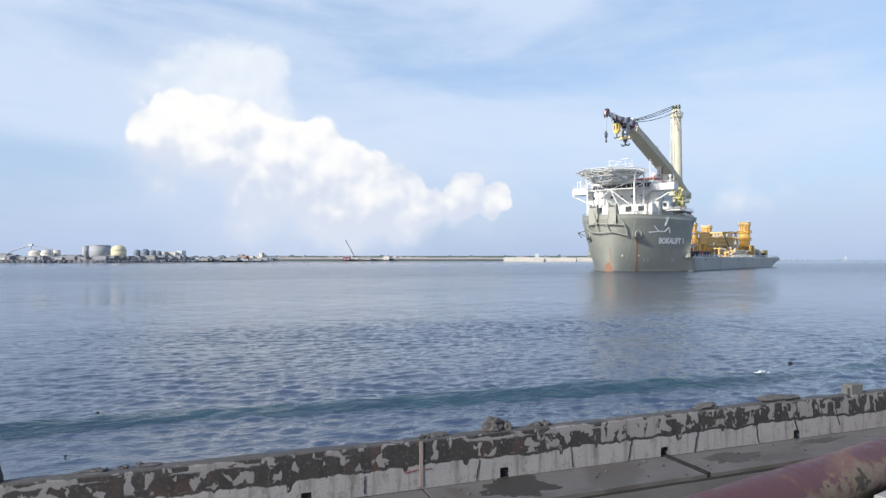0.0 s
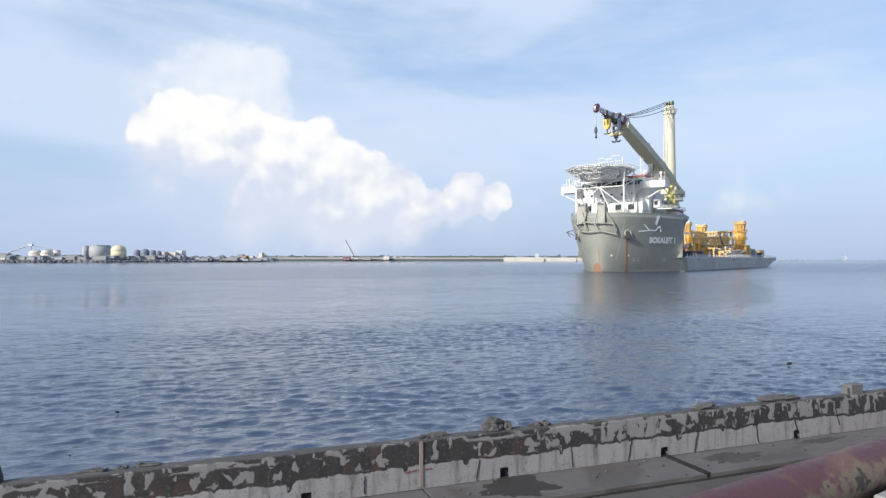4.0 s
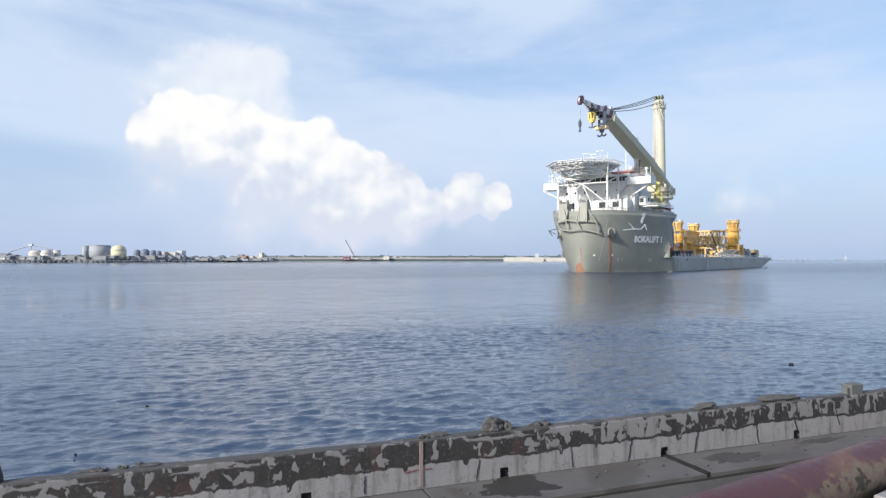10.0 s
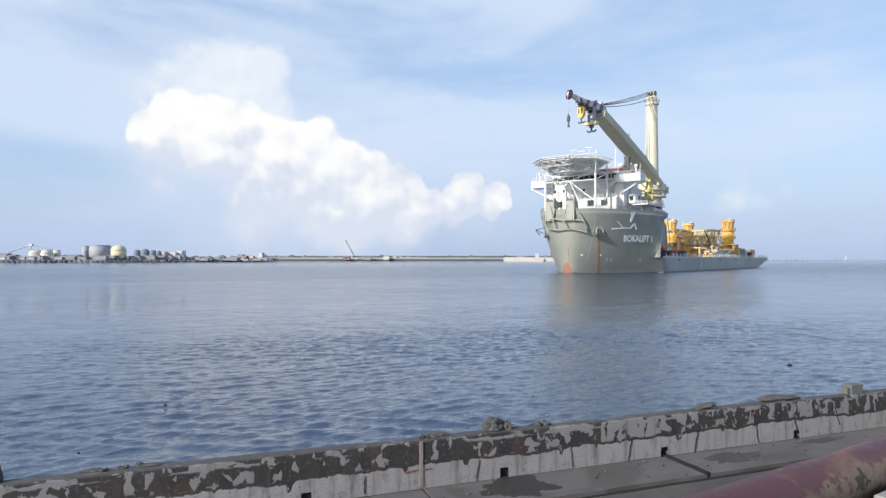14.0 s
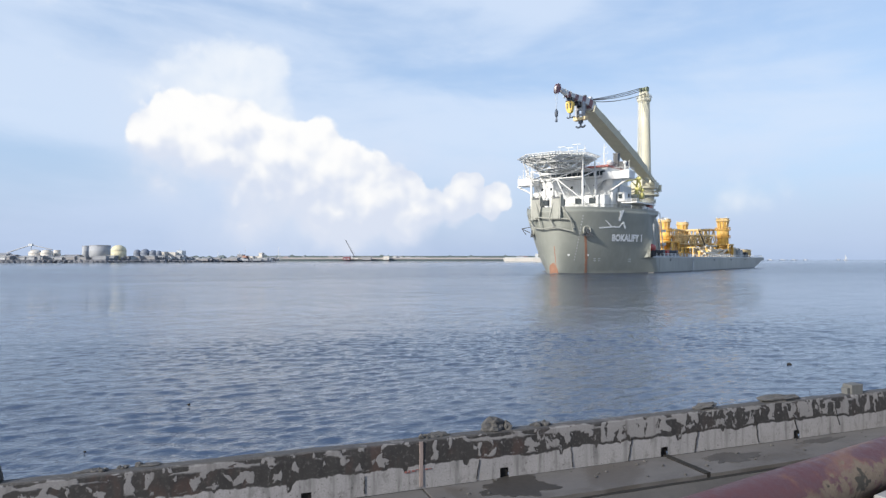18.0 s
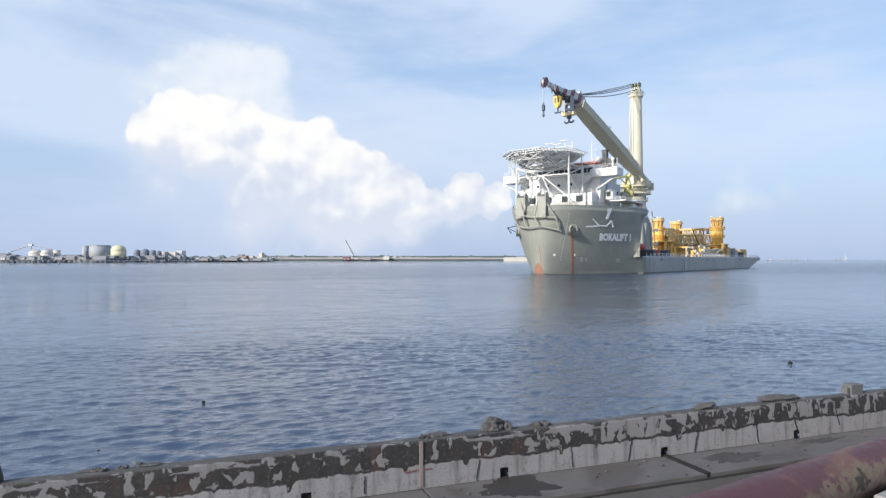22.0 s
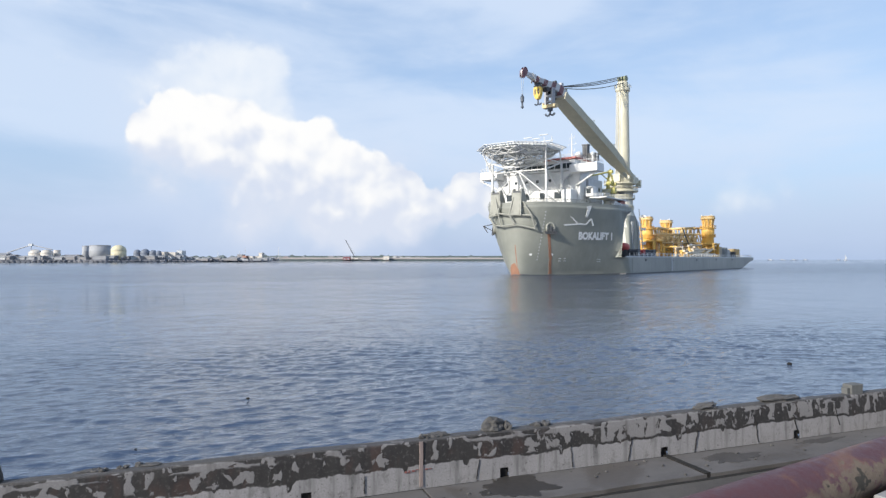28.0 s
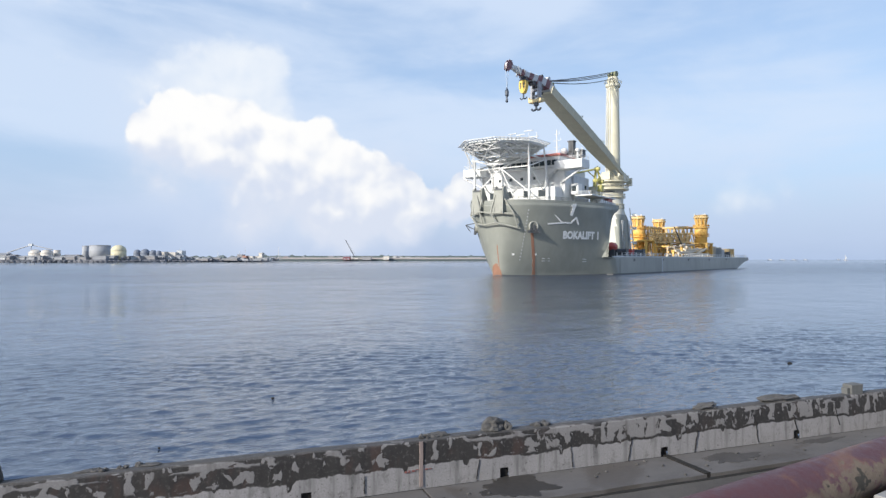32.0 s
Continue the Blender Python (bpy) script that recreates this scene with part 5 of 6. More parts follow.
    part("access_ladder", tubes([((-94.2, 2.2, 6.0), (-93.2, 0.6, 26.0)), ((-95.0, 2.2, 6.0), (-94.0, 0.6, 26.0))] + [((-94.2 + 0.05 * k, 2.2 - 0.08 * k, 6.0 + k), (-95.0 + 0.05 * k, 2.2 - 0.08 * k, 6.0 + k)) for k in range(20)], 0.12, 4), M_WHITE, ped)
    for z in (11.0, 17.0, 22.5):
        part("landing", boxes((-96.0, -92.6, 0.8, 2.6, z, z + 0.2), (-96.0, -95.9, 0.8, 2.6, z, z + 1.2), (-96.0, -92.6, 2.5, 2.6, z + 0.9, z + 1.1)), M_WHITE, ped)
    return mast


crane_mast = make_crane()

# the boom lies in a frame of its own: x out along it, y to port, z square to it; it luffs slowly upwards
HINGE = Vector((-82.5, 0.2, 38.8))
BOOM_TURN = radians(-8.0)
LUFF = ((0.0, 23.95), (8.0, 24.35), (16.0, 24.85), (24.0, 25.4), (32.0, 26.0))
M_BAND = paint("faded_maroon", (0.19, 0.085, 0.095), (0.2, 0.15, 0.15), 0.5, 0.55, 0.6)
M_BLUESTEEL = paint("blue_steel", (0.045, 0.06, 0.085), (0.08, 0.06, 0.05), 0.3, 0.45, 0.6)
M_HOOKYELLOW = paint("hook_yellow", (0.66, 0.46, 0.10), (0.3, 0.2, 0.08), 0.35, 0.5, 0.8)


def boom_pose(luff):
    return Matrix.Translation(HINGE) @ Matrix.Rotation(BOOM_TURN, 4, "Z") @ Matrix.Rotation(-radians(luff), 4, "Y")


def make_boom():
    def sect(x, w, h, zc):
        return [(x, y * w / 2, zc + z * h / 2) for y, z in ((-1, -1), (1, -1), (1, 1), (-1, 1))]

    def plumb(x, z):
        """A frame hung at a point of the boom, its z straight up."""
        return Matrix.Translation((x, 0, z)) @ Matrix.Rotation(radians(25.2), 4, "Y")

    def hung(name, bm, mat, at, label="", smooth=False):
        ob = part(name, bm, mat, boom, label, smooth)
        ob.data.transform(at)
        return ob
    bm = bmesh.new()
    loft(bm, [sect(4, 3.4, 1.5, 0.5), sect(10, 4.9, 2.5, 0.6), sect(18, 5.7, 2.95, 0.6), sect(32, 5.9, 3.0, 0.6), sect(46, 5.6, 3.0, 0.65), sect(54.5, 5.0, 2.9, 0.7)])
    boom = part("crane_boom", bm, M_BOOM, ship, "cream box girder crane boom")
    boom.matrix_basis = boom_pose(LUFF[0][1])
    for y in (-1.45, 1.45):
        bm = bmesh.new()
        loft(bm, [[(x, y + a * w, 0.5 + b * h) for a, b in ((-1, -1), (1, -1), (1, 1), (-1, 1))] for x, w, h in ((-1.0, 0.35, 0.6), (1.5, 0.4, 0.8), (6.5, 0.7, 0.9))])
        part("boom_foot", bm, M_BOOM, boom)
    for x in (20.0, 36.5):
        part("boom_platform", boxes((x - 1.4, x + 1.4, -2.9, 2.9, 1.95, 2.2), (x + 1.1, x + 1.3, -0.2, 0.2, 2.2, 5.0), (x - 1.4, x - 1.2, -2.9, -2.7, 2.2, 3.2), (x - 1.4, x - 1.2, 2.7, 2.9, 2.2, 3.2), (x - 1.4, x - 1.2, -2.9, 2.9, 3.1, 3.25)), M_CREAM, boom)
    part("boom_cable", tubes([((6, 2.2, 2.2), (50, 2.3, 2.4)), ((6, -2.0, 2.2), (50, -2.1, 2.4))], 0.12, 5), M_PALEGREY, boom)
    # the banded head, drooping forward of the box girder
    run = [(53.0, 4.2, 2.9, 1.6), (57.0, 3.4, 3.0, 1.9), (60.5, 3.0, 2.6, 0.8), (64.0, 2.6, 2.2, -0.8), (68.0, 2.0, 1.8, -2.2), (74.2, 1.1, 1.2, -3.9)]

    def head(x, grow=0.0):
        w, h, zc = (float(np.interp(x, [r[0] for r in run], [r[j] for r in run])) for j in (1, 2, 3))
        return sect(x, w + grow, h + grow, zc)
    bm = bmesh.new()
    loft(bm, [head(r[0]) for r in run])
    part("boom_head", bm, M_PALEGREY, boom, "pale drooping boom head")
    for x0, x1 in ((55.6, 57.6), (59.8, 61.8), (64.0, 65.8), (68.0, 69.6)):
        bm = bmesh.new()
        loft(bm, [head(x0, 0.12), head(x1, 0.12)])
        part("boom_band", bm, M_BAND, boom, "maroon painted band")
    for x, z, r, w, mat in ((54.4, 3.0, 0.9, 1.9, M_SHEAVE), (56.6, 4.0, 0.8, 1.5, M_PALEGREY), (60.0, 2.6, 0.6, 1.3, M_DARKSTEEL), (58.6, -1.2, 1.0, 1.2, M_DARKSTEEL), (62.4, -2.0, 0.8, 1.0, M_DARKSTEEL), (66.6, -3.6, 0.9, 0.9, M_BLUESTEEL), (70.4, -2.2, 0.5, 0.7, M_PALEGREY)):
        bm = bmesh.new()
        tube(bm, (x, -w, z), (x, w, z), r, n=14)
        part("guide_sheave", bm, mat, boom, "rope guide sheave on the boom head")
    for k in range(6):
        x = 54.6 + 3.0 * k
        zc = float(np.interp(x, [r[0] for r in run], [r[3] for r in run]))
        part("head_bracket", boxes((x - 0.35, x + 0.35, -1.9 + 0.2 * k, -1.2 + 0.12 * k, zc - 2.3 + 0.1 * k, zc + 1.6 - 0.15 * k), bevel=0.06), (M_DARKSTEEL, M_CREAM, M_PALEGREY)[k % 3], boom)
        bm = bmesh.new()
        tube(bm, (x, 1.5 - 0.1 * k, zc - 1.6), (x + 2.4, 1.4 - 0.12 * k, zc + 0.4), 0.2, n=6)
        part("head_lattice", bm, M_PALEGREY, boom)
    # jib tip: a tall cheek plate with its sheave
    bm = bmesh.new()
    for y in (-0.55, 0.4):
        loft(bm, [[(75.3 + dx, y + o, -4.6 + dz) for dx, dz in ((-1.2, 1.6), (-0.2, 2.2), (0.9, 1.7), (1.3, -0.4), (0.7, -1.9), (-0.5, -2.0), (-1.1, -0.6))] for o in (0.0, 0.18)])
    part("jib_tip", bm, M_BAND, boom, "faded maroon jib tip")
    bm = bmesh.new()
    tube(bm, (75.4, -0.4, -4.6), (75.4, 0.4, -4.6), 1.1, n=16)
    part("tip_sheave", bm, M_PALEGREY, boom)
    # whip hook
    at = plumb(75.4, -5.8)
    hung("whip_rope", tubes([((-0.8, 0, 0.6), (-0.15, 0, -6.4)), ((0.8, 0, 0.6), (0.15, 0, -6.4))], 0.07, 4), M_PALEGREY, at)
    bm = bmesh.new()
    lathe(bm, [(0.15, -11.2), (0.5, -10.8), (0.3, -10.0), (0.3, -9.2), (0.6, -8.8), (0.65, -7.4), (0.35, -6.8), (0.15, -6.2)], 10)
    hung("whip_hook", bm, M_BLUESTEEL, at)

    def hook(size, z):
        """A double ramshorn hook below a block."""
        bm = bmesh.new()
        tube(bm, (0, 0, z), (0, 0, z - 1.6 * size), 0.34 * size, n=8)
        for k in (-1, 1):
            pts = [(0, k * (0.85 - 0.85 * math.cos(t)) * size, z - 1.6 * size - 0.75 * size * math.sin(t)) for t in [0.42 * j for j in range(8)]]
            for p, q in zip(pts, pts[1:]):
                tube(bm, p, q, 0.3 * size, n=6)
        return bm
    # yellow auxiliary block
    at = plumb(67.0, -3.2)
    hung("hoist_rope", tubes([((0.0, k, 0.6), (0.0, k, -1.6)) for k in (-1.0, -0.5, 0.5, 1.0)], 0.1, 4), M_DARKSTEEL, at)
    bm = bmesh.new()
    loft(bm, [[(x * 1.0, y * w, z) for x, y in ((-0.7, -1), (0.7, -1), (0.7, 1), (-0.7, 1))] for z, w in ((-1.0, 1.0), (-1.4, 1.45), (-3.3, 1.45), (-4.5, 1.0), (-5.2, 0.5))])
    hung("hook_block", bm, M_HOOKYELLOW, at, "yellow hoist block with dark sheave slots")
    hung("block_slot", boxes((-0.76, 0.76, -0.95, -0.45, -3.6, -1.7), (-0.76, 0.76, 0.45, 0.95, -3.6, -1.7), (-0.9, 0.9, -1.3, 1.3, -0.9, -0.6), (-0.8, 0.8, -1.3, 1.3, 0.0, 0.35)), M_DARKSTEEL, at)
    hung("hook", hook(0.8, -5.2), M_BLUESTEEL, at, "dark steel ramshorn hook")
    # main block: dark falls, pale yellow spreader, ramshorn hook
    at = plumb(60.4, -0.6)
    hung("hoist_rope", tubes([((0.0, k, 0.2), (0.0, k, -5.4)) for k in (-1.5, -1.1, -0.7, 0.7, 1.1, 1.5)], 0.13, 4), M_DARKSTEEL, at)
    hung("sheave_frame", boxes((-0.9, 0.9, -1.9, -1.2, -5.2, 0.6), (-0.9, 0.9, 0.9, 1.6, -5.2, 0.6), (-0.7, 0.7, -1.4, 1.2, -2.6, -1.8), (-0.6, 0.6, -1.0, 0.8, -4.6, -3.9), bevel=0.08), M_TANKGREY, at, "grey sheave frame of the main hoist")
    hung("spreader", boxes((-1.1, 1.1, -2.6, 2.6, -6.5, -5.3), (-0.8, 0.8, -3.0, -2.4, -6.2, -4.4), bevel=0.15), M_LATTICE_PALE, at, "pale yellow spreader beam")
    hung("hook", hook(1.15, -6.4), M_BLUESTEEL, at, "dark steel ramshorn hook")
    hung("hook_collar", boxes((-0.55, 0.55, -0.8, 0.8, -7.6, -6.5), bevel=0.1), M_BLUESTEEL, at)
    return boom


M_LATTICE_PALE = paint("pale_yellow", (0.62, 0.50, 0.28), (0.35, 0.27, 0.18), 0.35, 0.55, 0.4)
crane_boom = make_boom()

# luffing ropes: fixed at the mast head, swinging a little as the boom rises
ROPES = []
for side_, lift, sag in ((-1.3, 0.4, 0.5), (-0.5, 0.0, 0.8), (0.5, -0.6, 1.0), (1.3, -2.2, 1.4)):
    top_ = Vector((-87.4, -4.5 + side_, 81.6 + lift))
    end_ = Vector((56.6, side_ * 0.8, 3.6 + 0.35 * lift))
    rope_len = (boom_pose(LUFF[0][1]) @ end_ - top_).length
    bm = bmesh.new()
    pts_ = [(rope_len * i / 10, 0.0, -sag * 4 * (i / 10) * (1 - i / 10)) for i in range(11)]
    for p_, q_ in zip(pts_, pts_[1:]):
        tube(bm, p_, q_, 0.16, n=5, cap=False)
    ROPES.append((part("luffing_rope", bm, M_DARKSTEEL, crane_mast), top_, end_))


def make_deck_crane():
    """The yellow-green knuckle crane folded beside the deckhouse."""
    b = Vector((-27.0, 14.0, 0.0))
    olive = paint("crane_olive", (0.48, 0.44, 0.14), (0.2, 0.19, 0.1), 0.4, 0.5, 0.6)
    bm = bmesh.new()
    lathe(bm, [(1.5, 20.65), (1.3, 23), (1.3, 26.4), (1.9, 26.8), (1.9, 27.8)], 14, b)
    col = part("deck_crane_column", bm, M_CREAM, ship, "yellow-green knuckle boom deck crane", True)
    arms = [((0, 0, 27.5), (0.6, 1.0, 33.4), 0.75), ((0.6, 1.0, 33.4), (9.5, -1.5, 31.4), 0.5), ((0, 0.6, 28), (-0.6, 1.8, 24.6), 0.45), ((0.6, 1.4, 33), (-2.4, 1.4, 29.6), 0.5),
            ((-2.4, 1.4, 29.6), (-0.8, 2.0, 25.2), 0.4), ((0.2, 0.8, 30.5), (4.5, -0.4, 32.6), 0.3), ((-1.0, 1.4, 32.2), (1.8, 2.4, 29.4), 0.3), ((-2.2, 0.4, 26.0), (2.2, 1.8, 28.4), 0.3),
            ((0.6, 1.0, 33.4), (-1.8, 0.4, 34.6), 0.35), ((2.2, 1.6, 31.0), (2.8, 1.8, 26.6), 0.22)]
    for a, c, r in arms:
        bm = bmesh.new()
        tube(bm, b + Vector(a), b + Vector(c), r * 0.7, r * 0.5, 8)
        part("knuckle_arm", bm, olive, col, "yellow-green crane arm")
    for x, z in ((0.6, 33.4), (-2.4, 29.6), (-0.7, 25.0), (1.8, 29.6)):
        bm = bmesh.new()
        tube(bm, b + Vector((x, 0.6, z)), b + Vector((x, 2.2, z)), 0.6, n=12)
        part("knuckle_joint", bm, olive, col)
    part("operator_cabin", boxes((b.x - 0.9, b.x + 0.9, b.y + 1.4, b.y + 3.0, 26.2, 28.2), bevel=0.2), olive, col)
    # small gear along the forecastle edge
    for k in range(9):
        x = -16.5 - 1.45 * k
        h = 0.7 + 0.5 * abs(noise.noise(Vector((k * 1.7, 0, 0)))) * 2
        part("mooring_bollard", boxes((x - 0.35, x + 0.35, 20.0, 20.7, SHEER, SHEER + 0.9 + h), bevel=0.1), M_WHITE if k % 3 else M_PALEGREY, ship)

make_deck_crane()

# ---- cargo on the ship's deck: things of their own that travel with it ----
CARGO = []
DECK = 5.47


def cargo(name, x, y, label, category, group="", turn=0.0):
    local = pose(x, y, DECK, 0, 0, turn)
    ob = thing(name, ship_pose(*SHIP_ROWS[0][1:]) @ local, label, category, group)
    CARGO.append((ob, local))
    return ob


M_LATTICE = paint("lattice_yellow", (0.68, 0.49, 0.23), (0.32, 0.22, 0.12), 0.35, 0.55, 0.4)


def make_tower(x, y, h):
    ob = cargo("steel_tower", x, y, "round yellow steel tower with flared head and ring walkways", "tower", "towers on the cargo deck")
    bm = bmesh.new()
    lathe(bm, [(3.3, 0), (3.1, 2.5), (2.75, 3.2), (2.6, h * 0.50), (2.85, h * 0.51), (2.85, h * 0.70), (2.15, h * 0.725), (2.05, h * 0.80), (2.45, h * 0.89), (2.7, h * 0.93)], 20)
    part("shaft", bm, M_YELLOW, ob, smooth=True)
    bm = bmesh.new()
    lathe(bm, [(2.6, h * 0.92), (3.25, h * 0.925), (3.25, h * 0.96), (2.9, h * 0.965), (2.85, h * 0.985), (3.1, h * 0.985), (3.1, h)], 20)
    part("flange", bm, M_LATTICE, ob, "paler yellow head flange")
    for k in range(10):
        t = 2 * math.pi * (k + 0.5) / 10
        c, s_ = math.cos(t), math.sin(t)
        bm = bmesh.new()
        tube(bm, (2.3 * c, 2.3 * s_, h * 0.74), (2.85 * c, 2.85 * s_, h * 0.925), 0.2, n=5)
        part("gusset", bm, M_LATTICE, ob)
    for k in range(3):
        t = 2 * math.pi * k / 3 + 0.9
        part("lifting_lug", boxes((2.7 * math.cos(t) - 0.3, 2.7 * math.cos(t) + 0.3, 2.7 * math.sin(t) - 0.3, 2.7 * math.sin(t) + 0.3, h, h + 0.55), bevel=0.05), M_PALEGREY, ob)
    for z, r in ((h * 0.705, 3.6), (h * 0.50, 3.5), (h * 0.28, 3.8)):
        bm = bmesh.new()
        lathe(bm, [(2.4, z - 0.2), (r, z - 0.2), (r, z + 0.15), (2.4, z + 0.15)], 20)
        part("ring_walkway", bm, M_YELLOW, ob)
        rail([(r * math.cos(t), r * math.sin(t)) for t in [2 * math.pi * k / 12 for k in range(13)]], z + 0.15, 1.1, ob, 0.07, mat=M_YELLOW)
    for k in range(4):
        t = math.pi / 4 + k * math.pi / 2
        bm = bmesh.new()
        tube(bm, (3.6 * math.cos(t), 3.6 * math.sin(t), 0), (2.4 * math.cos(t), 2.4 * math.sin(t), h * 0.35), 0.35, n=8)
        part("leg_brace", bm, M_YELLOW, ob)
    part("deck_grillage", boxes((-4.2, 4.2, -4.2, 4.2, 0.0, 0.7), bevel=0.1), M_YELLOW, ob)
    return ob


for tx, ty, th_ in ((-127.0, -8.0, 19.4), (-150.0, -6.0, 18.8), (-142.0, 16.0, 19.6)):
    make_tower(tx, ty, th_)


def make_lattice(xa, ya, xb, yb, lo, hi, mat, label, width=5.0, bays=6, r=0.42):
    ln = math.hypot(xb - xa, yb - ya)
    ob = cargo("steel_truss", xa, ya, label, "steel frame", "lattice frames on the cargo deck", math.degrees(math.atan2(yb - ya, xb - xa)))
    step = ln / bays
    for y in (-width / 2, width / 2):
        for z in (lo, hi):
            bm = bmesh.new()
            tube(bm, (0, y, z), (ln, y, z), r, n=8)
            part("chord", bm, mat, ob)
        for i in range(bays):
            x = i * step
            for a, b in (((x, y, lo), (x + step / 2, y, hi)), ((x + step / 2, y, hi), (x + step, y, lo)), ((x, y, lo), (x, y, hi))):
                bm = bmesh.new()
                tube(bm, a, b, r * 0.62, n=6)
                part("lattice_bar", bm, mat, ob)
    for i in range(bays + 1):
        for z in (lo, hi):
            bm = bmesh.new()
            tube(bm, (i * step, -width / 2, z), (i * step, width / 2, z), r * 0.62, n=6)
            part("cross_bar", bm, mat, ob)
    for i in (0, bays // 2, bays):
        for y in (-width / 2, width / 2):
            part("stool", boxes((i * step - 0.5, i * step + 0.5, y - 0.5, y + 0.5, 0.0, lo), bevel=0.05), mat, ob)
    return ob


M_PALELATTICE = paint("pale_lattice", (0.52, 0.46, 0.36), (0.35, 0.27, 0.18), 0.35, 0.55, 0.4)
make_lattice(-131, -7.6, -146, -6.4, 4.0, 14.2, M_LATTICE, "yellow lattice steel frame between the towers", 6.0, 3, 0.55)
make_lattice(-148.5, -2, -143.5, 11.5, 4.0, 14.2, M_LATTICE, "yellow lattice steel frame between the towers", 6.0, 3, 0.55)
make_lattice(-129, -4, -139.5, 12, 7.0, 11.0, M_LATTICE, "yellow lattice steel frame at the far deck side", 5.0, 8)
for k, (xa, ya, za, xb, yb, zb) in enumerate(((-108, 15.6, 0.5, -141, 18.6, 3.4), (-112, 17.0, 3.6, -143, 17.2, 0.6), (-104, 18.4, 2.2, -136, 18.8, 1.0), (-118, 16.2, 4.6, -139, 15.4, 2.4), (-100, 17.2, 0.7, -128, 18.2, 4.0), (-124, 18.9, 1.6, -140, 19.2, 4.4),
                                                 (-106, 19.4, 1.2, -140, 19.6, 1.6), (-102, 16.6, 2.8, -138, 17.0, 2.2), (-110, 18.0, 3.2, -144, 18.4, 3.9), (-104, 19.0, 0.6, -132, 19.4, 0.8), (-114, 15.0, 5.2, -136, 14.4, 5.8), (-98, 18.8, 1.8, -126, 18.0, 2.8))):
    ob = cargo("steel_tubular", xa, ya, "long pale steel tube lying slanted among the cargo", "pipe", "loose steel tubes")
    bm = bmesh.new()
    tube(bm, (0, 0, za), (xb - xa, yb - ya, zb), 0.5, n=10)
    part("tube", bm, M_PALELATTICE, ob)
    for f in (0.08, 0.9):
        zt = za + (zb - za) * f
        part("trestle", boxes(((xb - xa) * f - 0.4, (xb - xa) * f + 0.4, (yb - ya) * f - 0.4, (yb - ya) * f + 0.4, 0.0, max(0.15, zt - 0.3))), M_YELLOW, ob)
make_lattice(-114, 11.0, -150, 12.5, 1.4, 4.6, M_PALELATTICE, "long pale steel truss lying on the deck", 3.0, 12, 0.28)


def make_yellow_base(x, y, w, d, h):
    ob = cargo("yellow_frame", x, y, "yellow painted steel support frame on the cargo deck", "steel frame", "support frames")
    for sx_ in (-1, 1):
        for sy_ in (-1, 1):
            part("post", boxes((sx_ * w - 0.5, sx_ * w + 0.5, sy_ * d - 0.5, sy_ * d + 0.5, 0, h), bevel=0.06), M_YELLOW, ob)
    part("top_plate", boxes((-w - 0.7, w + 0.7, -d - 0.7, d + 0.7, h, h + 0.6), bevel=0.06), M_YELLOW, ob)
    part("cross_beam", boxes((-w, w, -0.4, 0.4, h * 0.45, h * 0.6)), M_YELLOW, ob)
    return ob


for bx, by, bw, bd, bh in ((-122, -5, 4.6, 4.0, 7.4), (-119.5, 6.5, 3.4, 2.6, 4.6), (-128, 9, 3.0, 2.4, 4.4), (-110, 15.5, 2.2, 1.6, 2.6), (-150, 16, 3.0, 2.0, 4.6), (-142.0, 16.0, 4.0, 3.4, 6.2), (-147, 2, 4, 3, 6)):
    make_yellow_base(bx, by, bw, bd, bh)


def make_container(x, y, l, w, h, mat, label):
    ob = cargo("deck_container", x, y, label, "container", "containers on the cargo deck")
    bm = bmesh.new()
    box(bm, -l / 2 + 0.12, l / 2 - 0.12, -w / 2 + 0.06, w / 2 - 0.06, 0.1, h - 0.08)
    k = int(l / 0.55)
    for i in range(k):
        x_ = -l / 2 + 0.3 + (l - 0.6) * i / k
        box(bm, x_, x_ + 0.25, -w / 2 + 0.01, w / 2 - 0.01, 0.2, h - 0.2)
    part("ribbed_body", bm, mat, ob)
    part("corner_frame", boxes(*[(sx_ * (l / 2 - 0.1) - 0.12, sx_ * (l / 2 - 0.1) + 0.12, sy_ * (w / 2 - 0.1) - 0.12, sy_ * (w / 2 - 0.1) + 0.12, 0, h) for sx_ in (-1, 1) for sy_ in (-1, 1)]), mat, ob)
    return ob


make_container(-163, 15, 6.0, 3.0, 5.6, M_PALEGREY, "pale grey cargo container on the after deck")
make_container(-155, 17.2, 5.0, 2.6, 5.4, M_PALELATTICE, "tan cargo container beside the tower")
make_container(-170, 16, 5.0, 3.0, 5.2, M_GREYDECK, "grey cargo container on the after deck")
make_container(-178, 15.5, 5.5, 3.0, 4.4, M_PALEGREY, "white-grey cargo container on the after deck")
make_container(-184, 17, 4.4, 3.0, 3.2, M_DARKSTEEL, "dark tank container on the after deck")
make_container(-192, 16, 9.0, 3.4, 4.8, M_LATTICE, "yellow cargo container on the after deck")
make_container(-201, 15, 5.0, 3.2, 4.6, M_LATTICE, "yellow cargo container near the stern")
make_container(-207, 12, 3.0, 2.6, 1.6, M_PALEGREY, "low pale locker at the stern")


def make_deck_boom():
    ob = cargo("lattice_boom", -134, 12, "dark slender crane boom standing over the cargo", "boom")
    bm = bmesh.new()
    tube(bm, (0, 0, 0), (5.5, -4, 14.0), 0.38, 0.22, 8)
    part("boom_tube", bm, M_DARKSTEEL, ob)
    bm = bmesh.new()
    lathe(bm, [(1.2, 0), (1.2, 1.0), (0.6, 1.6)], 10)
    part("boom_foot", bm, M_DARKSTEEL, ob)


